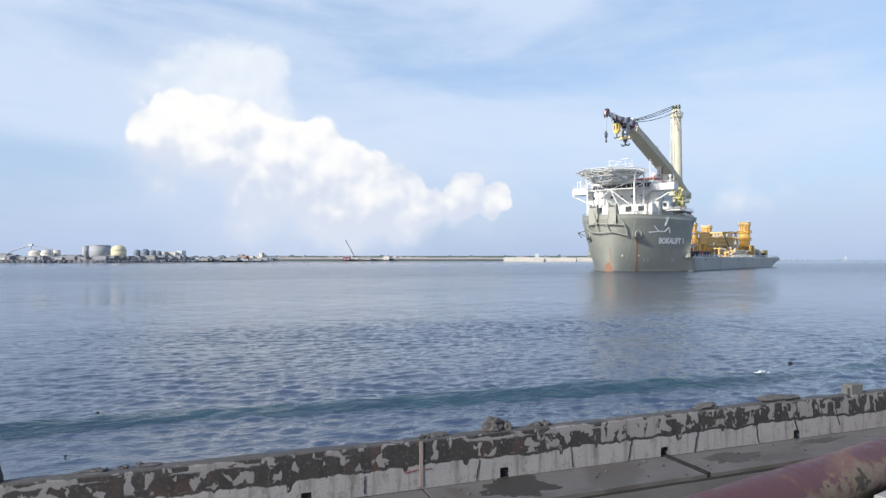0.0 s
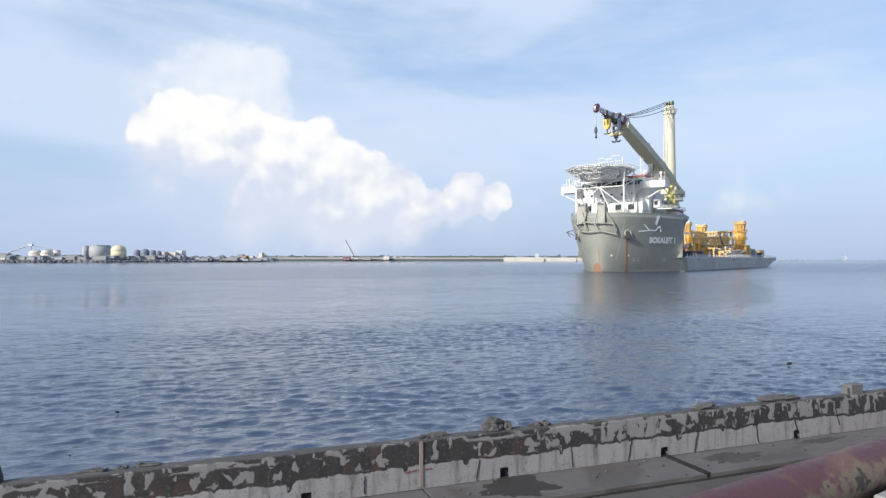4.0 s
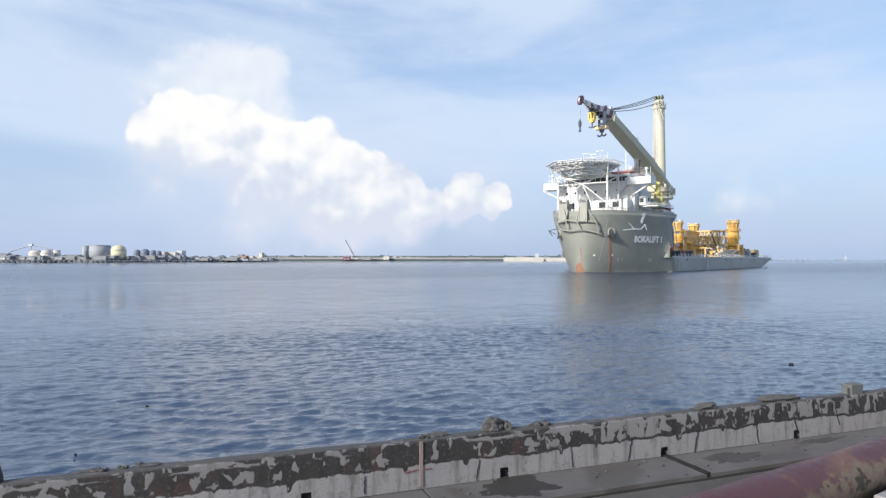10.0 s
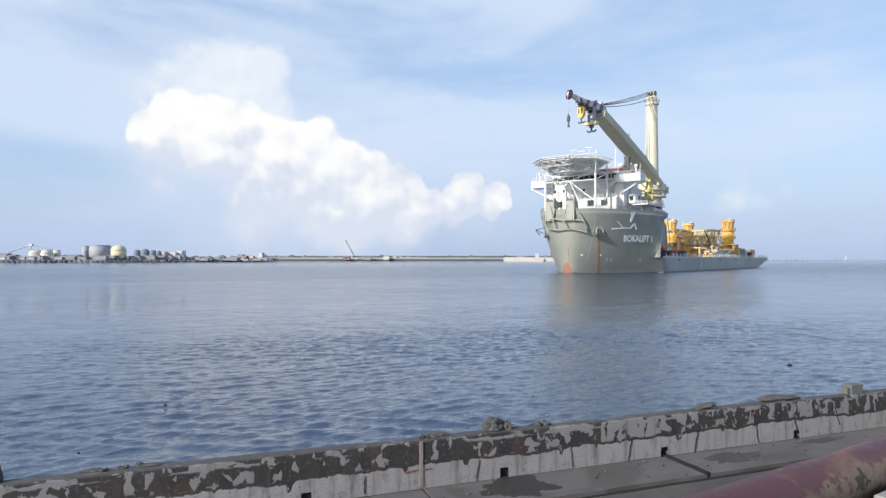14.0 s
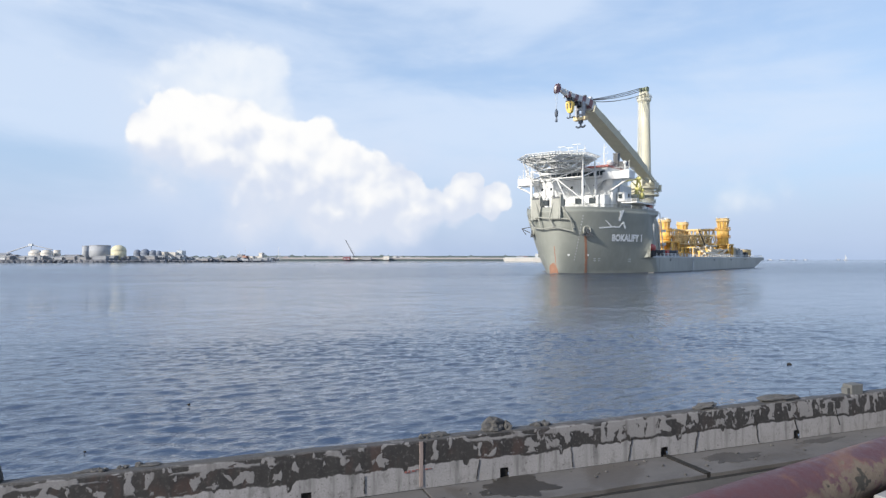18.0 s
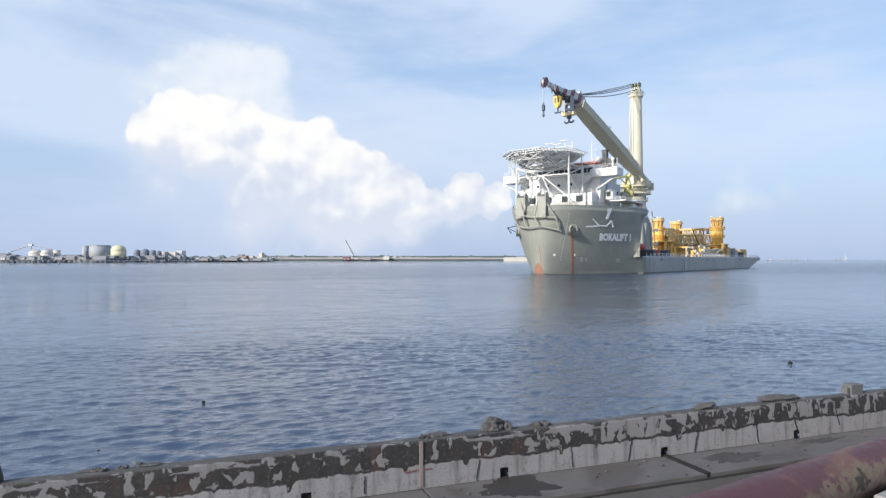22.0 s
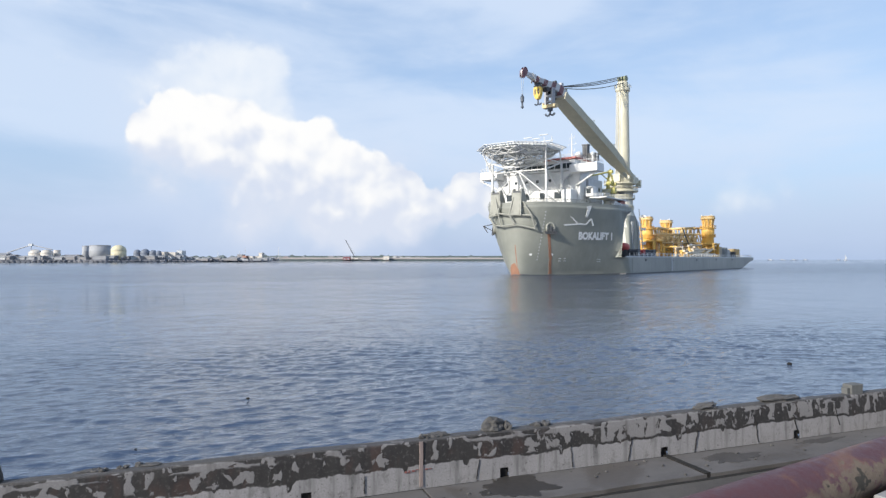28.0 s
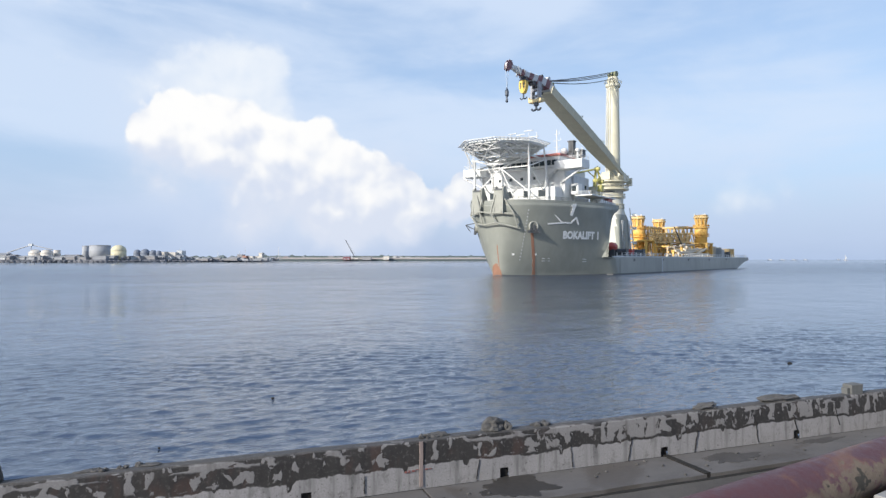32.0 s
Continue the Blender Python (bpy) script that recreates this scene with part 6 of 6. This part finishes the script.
make_deck_boom()


def make_rescue_boat():
    ob = cargo("rescue_boat", -34.0, 17.0, "small orange-red rescue boat on its cradle", "boat", turn=8)
    bm = bmesh.new()
    loops = []
    for x, w, k in ((-3.6, 0.7, 0.5), (-2.6, 1.35, 0.1), (0, 1.6, 0.0), (2.4, 1.2, 0.15), (3.8, 0.25, 0.8)):
        loops.append([(x, w * c, 3.4 + k + 1.3 * s if s < 0 else 3.4 + 1.5 * s * (0.6 + 0.4 * w / 1.6)) for c, s in [(math.cos(t), math.sin(t)) for t in [2 * math.pi * i / 16 for i in range(16)]]])
    loft(bm, loops)
    part("boat_shell", bm, M_RED, ob, "red rescue boat shell", True)
    for x in (-2, 2):
        part("cradle", boxes((x - 0.3, x + 0.3, -1.4, 1.4, 0, 2.6), bevel=0.05), M_DARKSTEEL, ob)


make_rescue_boat()
for gx_, gy_, gm, gl in ((-42, 17.5, M_DARKSTEEL, "dark mooring winch on the cargo deck"), (-50, 16.5, M_RED, "red winch on the cargo deck"), (-58, 17.5, M_DARKSTEEL, "dark mooring winch on the cargo deck")):
    ob = cargo("mooring_winch", gx_, gy_, gl, "winch", "winches on the cargo deck")
    bm = bmesh.new()
    tube(bm, (0, -1.4, 1.7), (0, 1.4, 1.7), 1.1, n=14)
    part("drum", bm, gm, ob)
    part("winch_bed", boxes((-1.3, 1.3, -1.8, 1.8, 0, 0.8), bevel=0.05), M_GREYDECK, ob)
    for yy in (-1.5, 1.5):
        part("cheek", boxes((-1.2, 1.2, yy - 0.15, yy + 0.15, 0.8, 2.9), bevel=0.05), gm, ob)


# ---- the far shore ----
FOC = 1130.0


def far(px_, d):
    """World x of something seen px_ to the side of the view's middle, d metres out."""
    return px_ / FOC * d


def rise(py_, d):
    """World z of something py_ above the horizon, d metres out."""
    return EYE_Z + py_ / FOC * d


def make_land():
    """Low made ground across the harbour: nearer at the tank farm, then a long mole running away."""
    bm = bmesh.new()
    front = [(-1500, 830), (far(-784, 860), 860), (far(-600, 900), 900), (far(-440, 1000), 1000), (far(-330, 1080), 1080), (far(-296, 1500), 1500), (far(-180, 1540), 1540), (far(100, 1640), 1640), (far(290, 1700), 1700)]
    back = [(900, 2100), (-2600, 2100)]
    prism(bm, front + back, -3.0, 4.2)
    for v in bm.verts:
        if v.co.z > 0:
            v.co.z += 0.8 * noise.noise(v.co * 0.01)
    solid("shore_land", bm, M_LAND, Matrix.Identity(4), "low flat grey industrial shore across the water", "shore", kind="structure")
    # stone edge
    for i, (a, b) in enumerate(zip(front, front[1:])):
        bm = bmesh.new()
        k = max(4, int(math.hypot(b[0] - a[0], b[1] - a[1]) / 6))
        for j in range(k):
            x, y = a[0] + (b[0] - a[0]) * (j + 0.5) / k, a[1] + (b[1] - a[1]) * (j + 0.5) / k
            lump(bm, (x, y - 2, 1.2), (4.4, 3, 2.0 + 1.2 * random.random()), i * 50 + j, 1, 0.6)
        solid("rock_bank", bm, M_LAND, Matrix.Identity(4), "dark rock revetment along the far shore", "rocks", "rock banks of the far shore", "stuff")
    bm = bmesh.new()
    prism(bm, [(far(-294, 1504), 1504), (far(-180, 1544), 1544), (far(100, 1644), 1644), (far(290, 1704), 1704), (far(290, 1704), 1760), (far(-294, 1504), 1580)], 0.0, rise(2.6, 1600))
    foot = bmesh.new()
    prism(foot, [(far(-296, 1496), 1496), (far(-180, 1534), 1534), (far(100, 1634), 1634), (far(290, 1694), 1694), (far(290, 1694), 1704), (far(-296, 1496), 1506)], -1.0, 4.6)
    solid("mole_foot", foot, M_FARWOOD, Matrix.Identity(4), "dark foot of the breakwater", "breakwater", kind="structure")
    solid("mole", bm, M_SAND, Matrix.Identity(4), "long pale stone breakwater across the harbour", "breakwater", kind="structure")
    bm = bmesh.new()
    for j in range(118):
        x = -2000 + j * 22
        lump(bm, (x, 2050 + random.uniform(-30, 30), 4), (22, 10, rise(6.0, 2050) - 5 + random.uniform(-1.5, 2)), j, 1, 0.5)
    wall = bmesh.new()
    prism(wall, [(far(-330, 1990), 1990), (far(292, 1990), 1990), (far(292, 1990), 2010), (far(-330, 1990), 2010)], 0.0, rise(5.6, 1990))
    solid("harbour_wall", wall, M_FARWOOD, Matrix.Identity(4), "dark grey outer harbour wall beyond the breakwater", "breakwater", kind="structure")
    solid("far_woods", bm, M_FARWOOD, Matrix.Identity(4), "low dark line of distant trees", "trees", kind="stuff")


make_land()


def make_tank(px_, w, top, d, mat, label, dome=False, group="storage tanks"):
    ob = thing("storage_tank", pose(far(px_, d), d, 2.5), label, "tank", group)
    r, h = w / 2 / FOC * d, rise(top, d) - 2.5
    bm = bmesh.new()
    lathe(bm, [(r, 0), (r, h * (0.64 if dome else 0.96))], 28)
    part("shell", bm, mat, ob, smooth=True)
    bm = bmesh.new()
    hh = h * (0.64 if dome else 0.96)
    lathe(bm, [(r * 1.02, hh - 0.3), (r * 1.02, hh + 0.1)] + [(r * math.cos(t), hh + (h - hh) * math.sin(t)) for t in (0.25, 0.55, 0.85, 1.15, 1.4, 1.53)], 28)
    part("roof", bm, mat, ob, smooth=dome)
    bm = bmesh.new()
    for k in (0.3, 0.62):
        lathe(bm, [(r, hh * k - 0.2), (r + 0.35, hh * k - 0.2), (r + 0.35, hh * k + 0.2), (r, hh * k + 0.2)], 28)
    part("wind_girder", bm, mat, ob)
    return ob


make_tank(-721, 22, 17, 930, M_TANKWHITE, "white domed gas storage tank", True)
make_tank(-701, 20, 17, 930, M_TANKWHITE, "cream domed gas storage tank", True)
make_tank(-683, 11, 16, 950, M_TANKWHITE, "small pale round storage tank", False)
make_tank(-632, 12, 24, 980, M_TANKGREY, "grey round concrete storage silo", False)
make_tank(-607, 34, 25, 960, M_TANKGREY, "wide flat-topped grey storage tank", False)
make_tank(-574, 25, 25, 940, M_TANKCREAM, "large cream domed storage tank", True)
for px_, w, top in ((-541, 13, 17), (-527, 16, 18), (-513, 13, 16), (-503, 10, 15)):
    make_tank(px_, w, top, 1000, M_TANKDARK, "dark blue domed storage tank", True, "dark tanks")


def make_shed(px_, w, top, d, mat, label, roof=0.0, base=2.6):
    ob = thing("shore_building", pose(far(px_, d), d, base), label, "building", "buildings on the far shore")
    hw, h = w / 2 / FOC * d, max(2.0, rise(top, d) - base)
    part("wall", boxes((-hw, hw, -8, 8, 0, h * (0.75 if roof else 1.0))), mat, ob)
    if roof:
        bm = bmesh.new()
        loft(bm, [[(x, -8.4, h * 0.75), (x, 8.4, h * 0.75), (x, 0, h)] for x in (-hw - 0.4, hw + 0.4)])
        part("roof", bm, M_FARROOF if roof == 1 else M_SHED, ob)
    n = max(1, int(hw * 2 / 7))
    for i in range(n):
        x = -hw + (i + 0.5) * 2 * hw / n
        part("bay_door", boxes((x - 1.6, x + 1.6, -8.12, -7.9, 0.3, h * 0.45)), M_TANKGREY, ob)
    return ob


rs = random.Random(11)
for px_, w, top, d, mat in [(-775, 16, 11, 900, M_SHED), (-760, 14, 8, 900, M_SHED), (-735, 30, 6, 905, M_SHED), (-700, 26, 4, 905, M_SHED), (-672, 20, 5, 920, M_SHED), (-655, 26, 8, 940, M_TANKGREY),
                            (-640, 18, 4, 930, M_SHED), (-560, 30, 4, 960, M_PALEGREY), (-530, 26, 5, 980, M_SHED), (-494, 10, 13, 1020, M_TANKWHITE), (-478, 16, 12, 1030, M_TANKWHITE), (-463, 9, 15, 1040, M_PALEGREY),
                            (-470, 34, 4, 1020, M_SHED), (-440, 22, 3, 1040, M_TANKGREY), (-405, 26, 3, 1080, M_SHED), (-368, 18, 4, 1100, M_SHED), (-357, 9, 8, 1110, M_SHED), (-349, 7, 6, 1105, M_ORANGE), (-338, 8, 5, 1110, M_TANKWHITE),
                            (-325, 14, 5, 1120, M_TANKWHITE), (-321, 6, 11, 1125, M_TANKWHITE), (-302, 16, 4, 1520, M_SHED), (-170, 12, 6, 1530, M_MAROON), (-135, 16, 4, 1545, M_SHED), (-100, 10, 5, 1560, M_TANKWHITE),
                            (-60, 20, 3, 1640, M_SHED), (20, 22, 3, 1700, M_SHED), (60, 16, 3.4, 1700, M_TANKGREY)]:
    make_shed(px_, w, top, d, mat, {M_SHED: "low brown-grey shed on the far shore", M_ORANGE: "rust-orange shed on the far shore", M_PALEGREY: "pale industrial building on the far shore",
                                    M_TANKGREY: "grey industrial building on the far shore"}.get(mat, "white industrial building on the far shore"), 0 if mat in (M_TANKWHITE, M_PALEGREY) else rs.choice((0, 1, 2)))


def make_clutter(px_, w, top, d, mat):
    """A low store, stack or parked machine along the far waterfront."""
    ob = thing("waterfront_store", pose(far(px_, d), d, 2.4), "low weathered store on the far waterfront", "building", "low stores on the waterfront")
    hw, h = w / 2 / FOC * d, max(1.6, rise(top, d) - 2.4)
    part("store_body", boxes((-hw, hw, -5, 5, 0, h * 0.8)), mat, ob)
    part("store_roof", boxes((-hw - 0.4, hw + 0.4, -5.4, 5.4, h * 0.8, h)), M_FARROOF, ob)


for row, (d0, lo, hi, n) in enumerate(((885, 0.2, 2.6, 46), (930, 1.4, 4.2, 44), (985, 2.4, 6.4, 46))):
    for i in range(n):
        q = rs.uniform(-790, -300) if row < 2 else rs.uniform(-790, -430)
        deep = d0 + (q + 784) * 0.34 + rs.uniform(0, 30) if row < 2 else float(np.interp(q, [-784, -600, -440, -330], [860, 900, 1000, 1080])) + 12 + rs.uniform(0, 8)
        make_clutter(q, rs.uniform(4, 26), rs.uniform(lo, hi if q < -420 else hi * 0.7), deep, rs.choice((M_SHED, M_SHED, M_TANKGREY, M_TANKGREY, M_PALEGREY, M_FARROOF)))
for i in range(26):
    q = rs.uniform(-290, 230)
    make_clutter(q, rs.uniform(3, 11), rs.uniform(3.4, 6.0), 1500 + (q + 296) * 0.36 + rs.uniform(8, 40), rs.choice((M_SHED, M_SHED, M_TANKGREY, M_PALEGREY, M_MAROON)))


def make_conveyor():
    ob = thing("conveyor", pose(0, 0, 0), "long inclined grey loading conveyor over the tank farm", "conveyor")
    d = 925
    a, t, b = (far(-772, d), d, rise(11, d)), (far(-729, d), d, rise(25, d)), (far(-692, d), d, rise(17, d))
    for p, q in ((a, t), (t, b)):
        bm = bmesh.new()
        tube(bm, p, q, 0.8, n=6)
        part("gallery", bm, M_TANKGREY, ob)
    part("transfer_house", boxes((t[0] - 2.6, t[0] + 2.6, d - 2, d + 2, t[2] - 1.6, t[2] + 1.8)), M_PALEGREY, ob)
    for p in (a, t, b):
        bm = bmesh.new()
        tube(bm, (p[0], d, 2.5), (p[0], d, p[2]), 0.5, n=6)
        part("trestle", bm, M_TANKGREY, ob)


make_conveyor()


def make_shore_crane(px_, d, tip_dx, tip_h, group="cranes on the shore"):
    ob = thing("shore_crane", pose(far(px_, d), d, 2.5), "harbour crawler crane with raised lattice boom", "crane", group)
    bm = bmesh.new()
    box(bm, -5, 5, -3, 3, 0, 1.6, bevel=0.2)
    part("tracks", bm, M_DARKSTEEL, ob)
    part("cab", boxes((-4.5, 4.5, -2.6, 2.6, 1.6, 5.4), bevel=0.3), M_TANKWHITE, ob)
    tip = (far(tip_dx, d), 0, rise(tip_h, d) - 2.5)
    bm = bmesh.new()
    for y in (-0.8, 0.8):
        tube(bm, (-2, y, 3), tip, 1.0, 0.7, 6)
    part("boom", bm, M_DARKSTEEL, ob)
    part("stay", tubes([((4, 0, 5.4), (1.0, 0, 9.0)), ((1.0, 0, 9.0), tip)], 0.2, 5), M_TANKGREY, ob)
    return ob


make_shore_crane(-153, 1530, -20, 34)
for px_, d, h in ((-360, 1250, 14), (-291, 1290, 21), (-288, 1290, 12), (-350, 1260, 20), (-398, 1200, 14), (-466, 1040, 18)):
    bm = bmesh.new()
    tube(bm, (0, 0, 0), (0, 0, rise(h, d) - 2.5), 0.7, 0.35, 6)
    ob = solid("shore_mast", bm, M_PALEGREY, pose(far(px_, d), d, 2.5), "slim pale mast on the far shore", "mast", "masts on the shore")


def make_barge(px0, px1, d, h, mat, label):
    """A moored pale barge beyond the ship's bow."""
    x0, x1 = far(px0, d), far(px1, d)
    ob = thing("moored_barge", pose((x0 + x1) / 2, d, 0), label, "barge", "moored barges")
    w = (x1 - x0) / 2
    bm = bmesh.new()
    loft(bm, [[(-w, y, h), (-w + 2, y, -1), (w - 2, y, -1), (w, y, h)] for y in (-7, 7)])
    part("barge_hull", bm, mat, ob)
    part("coaming", boxes((-w + 3, w - 3, -5, 5, h, h + 1.2)), M_PALEGREY, ob)
    return ob


make_barge(107, 178, 1300, 7.0, M_TANKWHITE, "long white moored barge")
make_barge(182, 235, 1330, 6.6, M_TANKWHITE, "low white moored cargo barge")
make_barge(238, 272, 1360, 7.0, M_TANKWHITE, "low white moored cargo barge")


def make_boat(px_, d, l, h, mat, label, group="distant boats"):
    ob = thing("distant_boat", pose(far(px_, d), d, 0), label, "boat", group)
    bm = bmesh.new()
    loft(bm, [[(-l / 2, y * 0.6, h * 0.5), (-l / 2 + l * 0.08, y * 0.6, -0.5), (l / 2 - l * 0.15, y * 0.4, -0.5), (l / 2, y * 0.2, h * 0.6)] for y in (-l * 0.14, l * 0.14)])
    part("boat_hull", bm, mat, ob)
    part("cabin", boxes((-l * 0.3, l * 0.1, -l * 0.07, l * 0.07, h * 0.48, h)), M_PALEGREY, ob)
    return ob


make_boat(168, 1100, 16, 14, M_TANKWHITE, "white vessel moored at the mole")
for px_, d, l, h in ((602, 2600, 36, 6), (622, 2600, 30, 6), (642, 2700, 24, 6), (700, 2800, 20, 7), (580, 2400, 26, 6)):
    make_boat(px_, d, l, h * 0.7, M_TANKDARK, "small dark boat far out on the water")
ob = make_boat(712, 2500, 16, 5, M_TANKGREY, "distant boat under pale sail")
bm = bmesh.new()
loft(bm, [[(-1, y, 5), (7, y, 5), (-1, y, 22)] for y in (-0.15, 0.15)])
part("sail", bm, M_PALEGREY, ob)


# ---- things afloat and birds ----
def make_float(label, r, seed):
    ob = thing("floating_debris", pose(0, 0, 0), label, "debris", "debris on the water")
    bm = bmesh.new()
    lump(bm, (0, 0, 0.0), (r * 1.4, r, r * 0.9), seed, 2, 0.4)
    part("husk", bm, M_SHADE_HUSK, ob, smooth=True)
    return ob


float_a = make_float("dark husk drifting on the water", 0.045, 3)
float_b = make_float("dark rounded husk bobbing on the water", 0.08, 5)
float_c = make_float("dark weed scrap drifting near the quay", 0.026, 8)


def make_bird(label):
    ob = thing("sea_bird", pose(0, 0, 0), label, "bird", "passing birds")
    bm = bmesh.new()
    loft(bm, [[(x, r * math.cos(t), r * math.sin(t)) for t in [2 * math.pi * k / 8 for k in range(8)]] for x, r in ((-0.20, 0.012), (-0.12, 0.035), (0.0, 0.05), (0.1, 0.04), (0.15, 0.028), (0.2, 0.02), (0.25, 0.005))])
    part("body", bm, M_DARKSTEEL, ob, smooth=True)
    bm = bmesh.new()
    loft(bm, [[(-0.2, -0.03, 0.005), (-0.34, -0.07, 0.005), (-0.34, 0.07, 0.005), (-0.2, 0.03, 0.005)], [(-0.2, -0.03, -0.005), (-0.34, -0.07, -0.005), (-0.34, 0.07, -0.005), (-0.2, 0.03, -0.005)]])
    part("tail", bm, M_DARKSTEEL, ob)
    wings = []
    for s in (-1, 1):
        bm = bmesh.new()
        prof = [(0.09, 0.0), (0.12, 0.22), (0.02, 0.5), (-0.05, 0.5), (-0.05, 0.22), (-0.08, 0.0)]
        loft(bm, [[(x, s * y, z) for x, y in prof] for z in (-0.006, 0.006)])
        wings.append(part("wing", bm, M_DARKSTEEL, ob))
    return ob, wings


bird_a, wings_a = make_bird("small dark bird flying low over the water")
bird_b, wings_b = make_bird("small dark bird skimming the water")


# ---- what moves ----
def on_water(px_, py_, z=0.0):
    d = (EYE_Z - z) * FOC / py_
    return px_ / FOC * d, d


def in_air(px_, py_, d):
    return px_ / FOC * d, d, EYE_Z + py_ / FOC * d


def motions():
    ship_rows = [(t, ship_pose(x, y)) for t, x, y in SHIP_ROWS]
    walk(ship, ship_rows)
    walk(crane_boom, [(t, boom_pose(a)) for t, a in LUFF])
    for rope, top, end in ROPES:
        walk(rope, [(t, Matrix.Translation(top) @ (boom_pose(a) @ end - top).to_track_quat("X", "Z").to_matrix().to_4x4()) for t, a in LUFF])
    for ob, local in CARGO:
        walk(ob, [(t, m @ local) for t, m in ship_rows])
    # the sheet of ripples runs slowly in towards the quay
    way = WAVE_WAY * WAVE_SPEED
    walk(water, [(t, pose(way.x * t, way.y * t, 0, 0, 0, WALL_TURN)) for t in (0.0, 8.0, 16.0, 24.0, 32.0)])
    # the swell comes in, and slides on below the quay
    s0 = Vector((0.0, 22.2, 0.0))
    walk(swell, [(t, pose(s0.x + WAVE_WAY.x * 1.4 * t, s0.y + WAVE_WAY.y * 1.4 * t, -0.1 * max(0.0, t - 3.6), 0, 0, WALL_TURN)) for t in (0.0, 2.0, 4.0, 8.0, 12.0, 32.0)])
    drift = [(0, -609, 271), (6, -556, 267), (9, -529, 261), (13, -499, 259), (19, -441, 257), (23, -414, 249), (28, -344, 247), (32, -300, 244)]
    walk(float_a, [(float(t), pose(*on_water(x, y, 0.05), 0.05 + 0.03 * math.sin(t * 2.1), 8 * math.sin(t), 6 * math.cos(t * 1.3), 20 * math.sin(t * 0.3))) for t, x, y in drift])
    bob = [(t, 613 + 2 * math.sin(t * 1.3), 184 + 1.5 * math.sin(t * 1.9)) for t in np.arange(0, 32.1, 2.0)]
    walk(float_b, [(float(t), pose(*on_water(x, y, 0.06), 0.06 + 0.05 * math.sin(t * 1.7), 10 * math.sin(t * 1.1), 8 * math.cos(t), 0)) for t, x, y in bob])
    scrap = [(0, -665, 347), (8, -650, 345), (19, -627, 339), (28, -541, 335), (32, -500, 333)]
    walk(float_c, [(float(t), pose(*on_water(x, y, 0.03), 0.03, 5 * math.sin(t), 4 * math.cos(t), 10 * math.sin(t * 0.4))) for t, x, y in scrap])
    # birds cross from one side to the other
    a = [(0.0, 6800, -60, 42), (6.0, 1700, -52, 40), (7.0, 790, -51, 38), (7.2, 523, -50, 37), (7.4, 259, -50, 36), (7.6, -2, -20, 34), (7.8, -308, 108, 30), (8.0, -657, 132, 27), (8.2, -1000, 150, 26), (9.0, -2400, 190, 26), (32.0, -24000, 300, 26)]
    walk(bird_a, [(t, pose(*in_air(x, y, d), 0, -8, 178)) for t, x, y, d in a])
    b = [(0.0, 4600, -110, 46), (7.0, 620, -108, 42), (7.6, 60, -96, 40), (7.8, -110, -94, 40), (8.0, -263, -90, 40), (8.2, -417, -78, 40), (8.5, -760, -72, 40), (9.5, -1900, -60, 40), (32.0, -24000, -40, 40)]
    walk(bird_b, [(t, pose(*in_air(x, y, d), 0, -2, 178)) for t, x, y, d in b])
    for wings in (wings_a, wings_b):
        for k, wing in enumerate(wings):
            flap = [(0.0, 0.0)] + [(6.8 + 0.1 * i, (38 if i % 2 else -28)) for i in range(20)] + [(32.0, 0.0)]
            walk(wing, [(t, pose(0, 0, 0, (1 if k else -1) * f)) for t, f in flap])


motions()
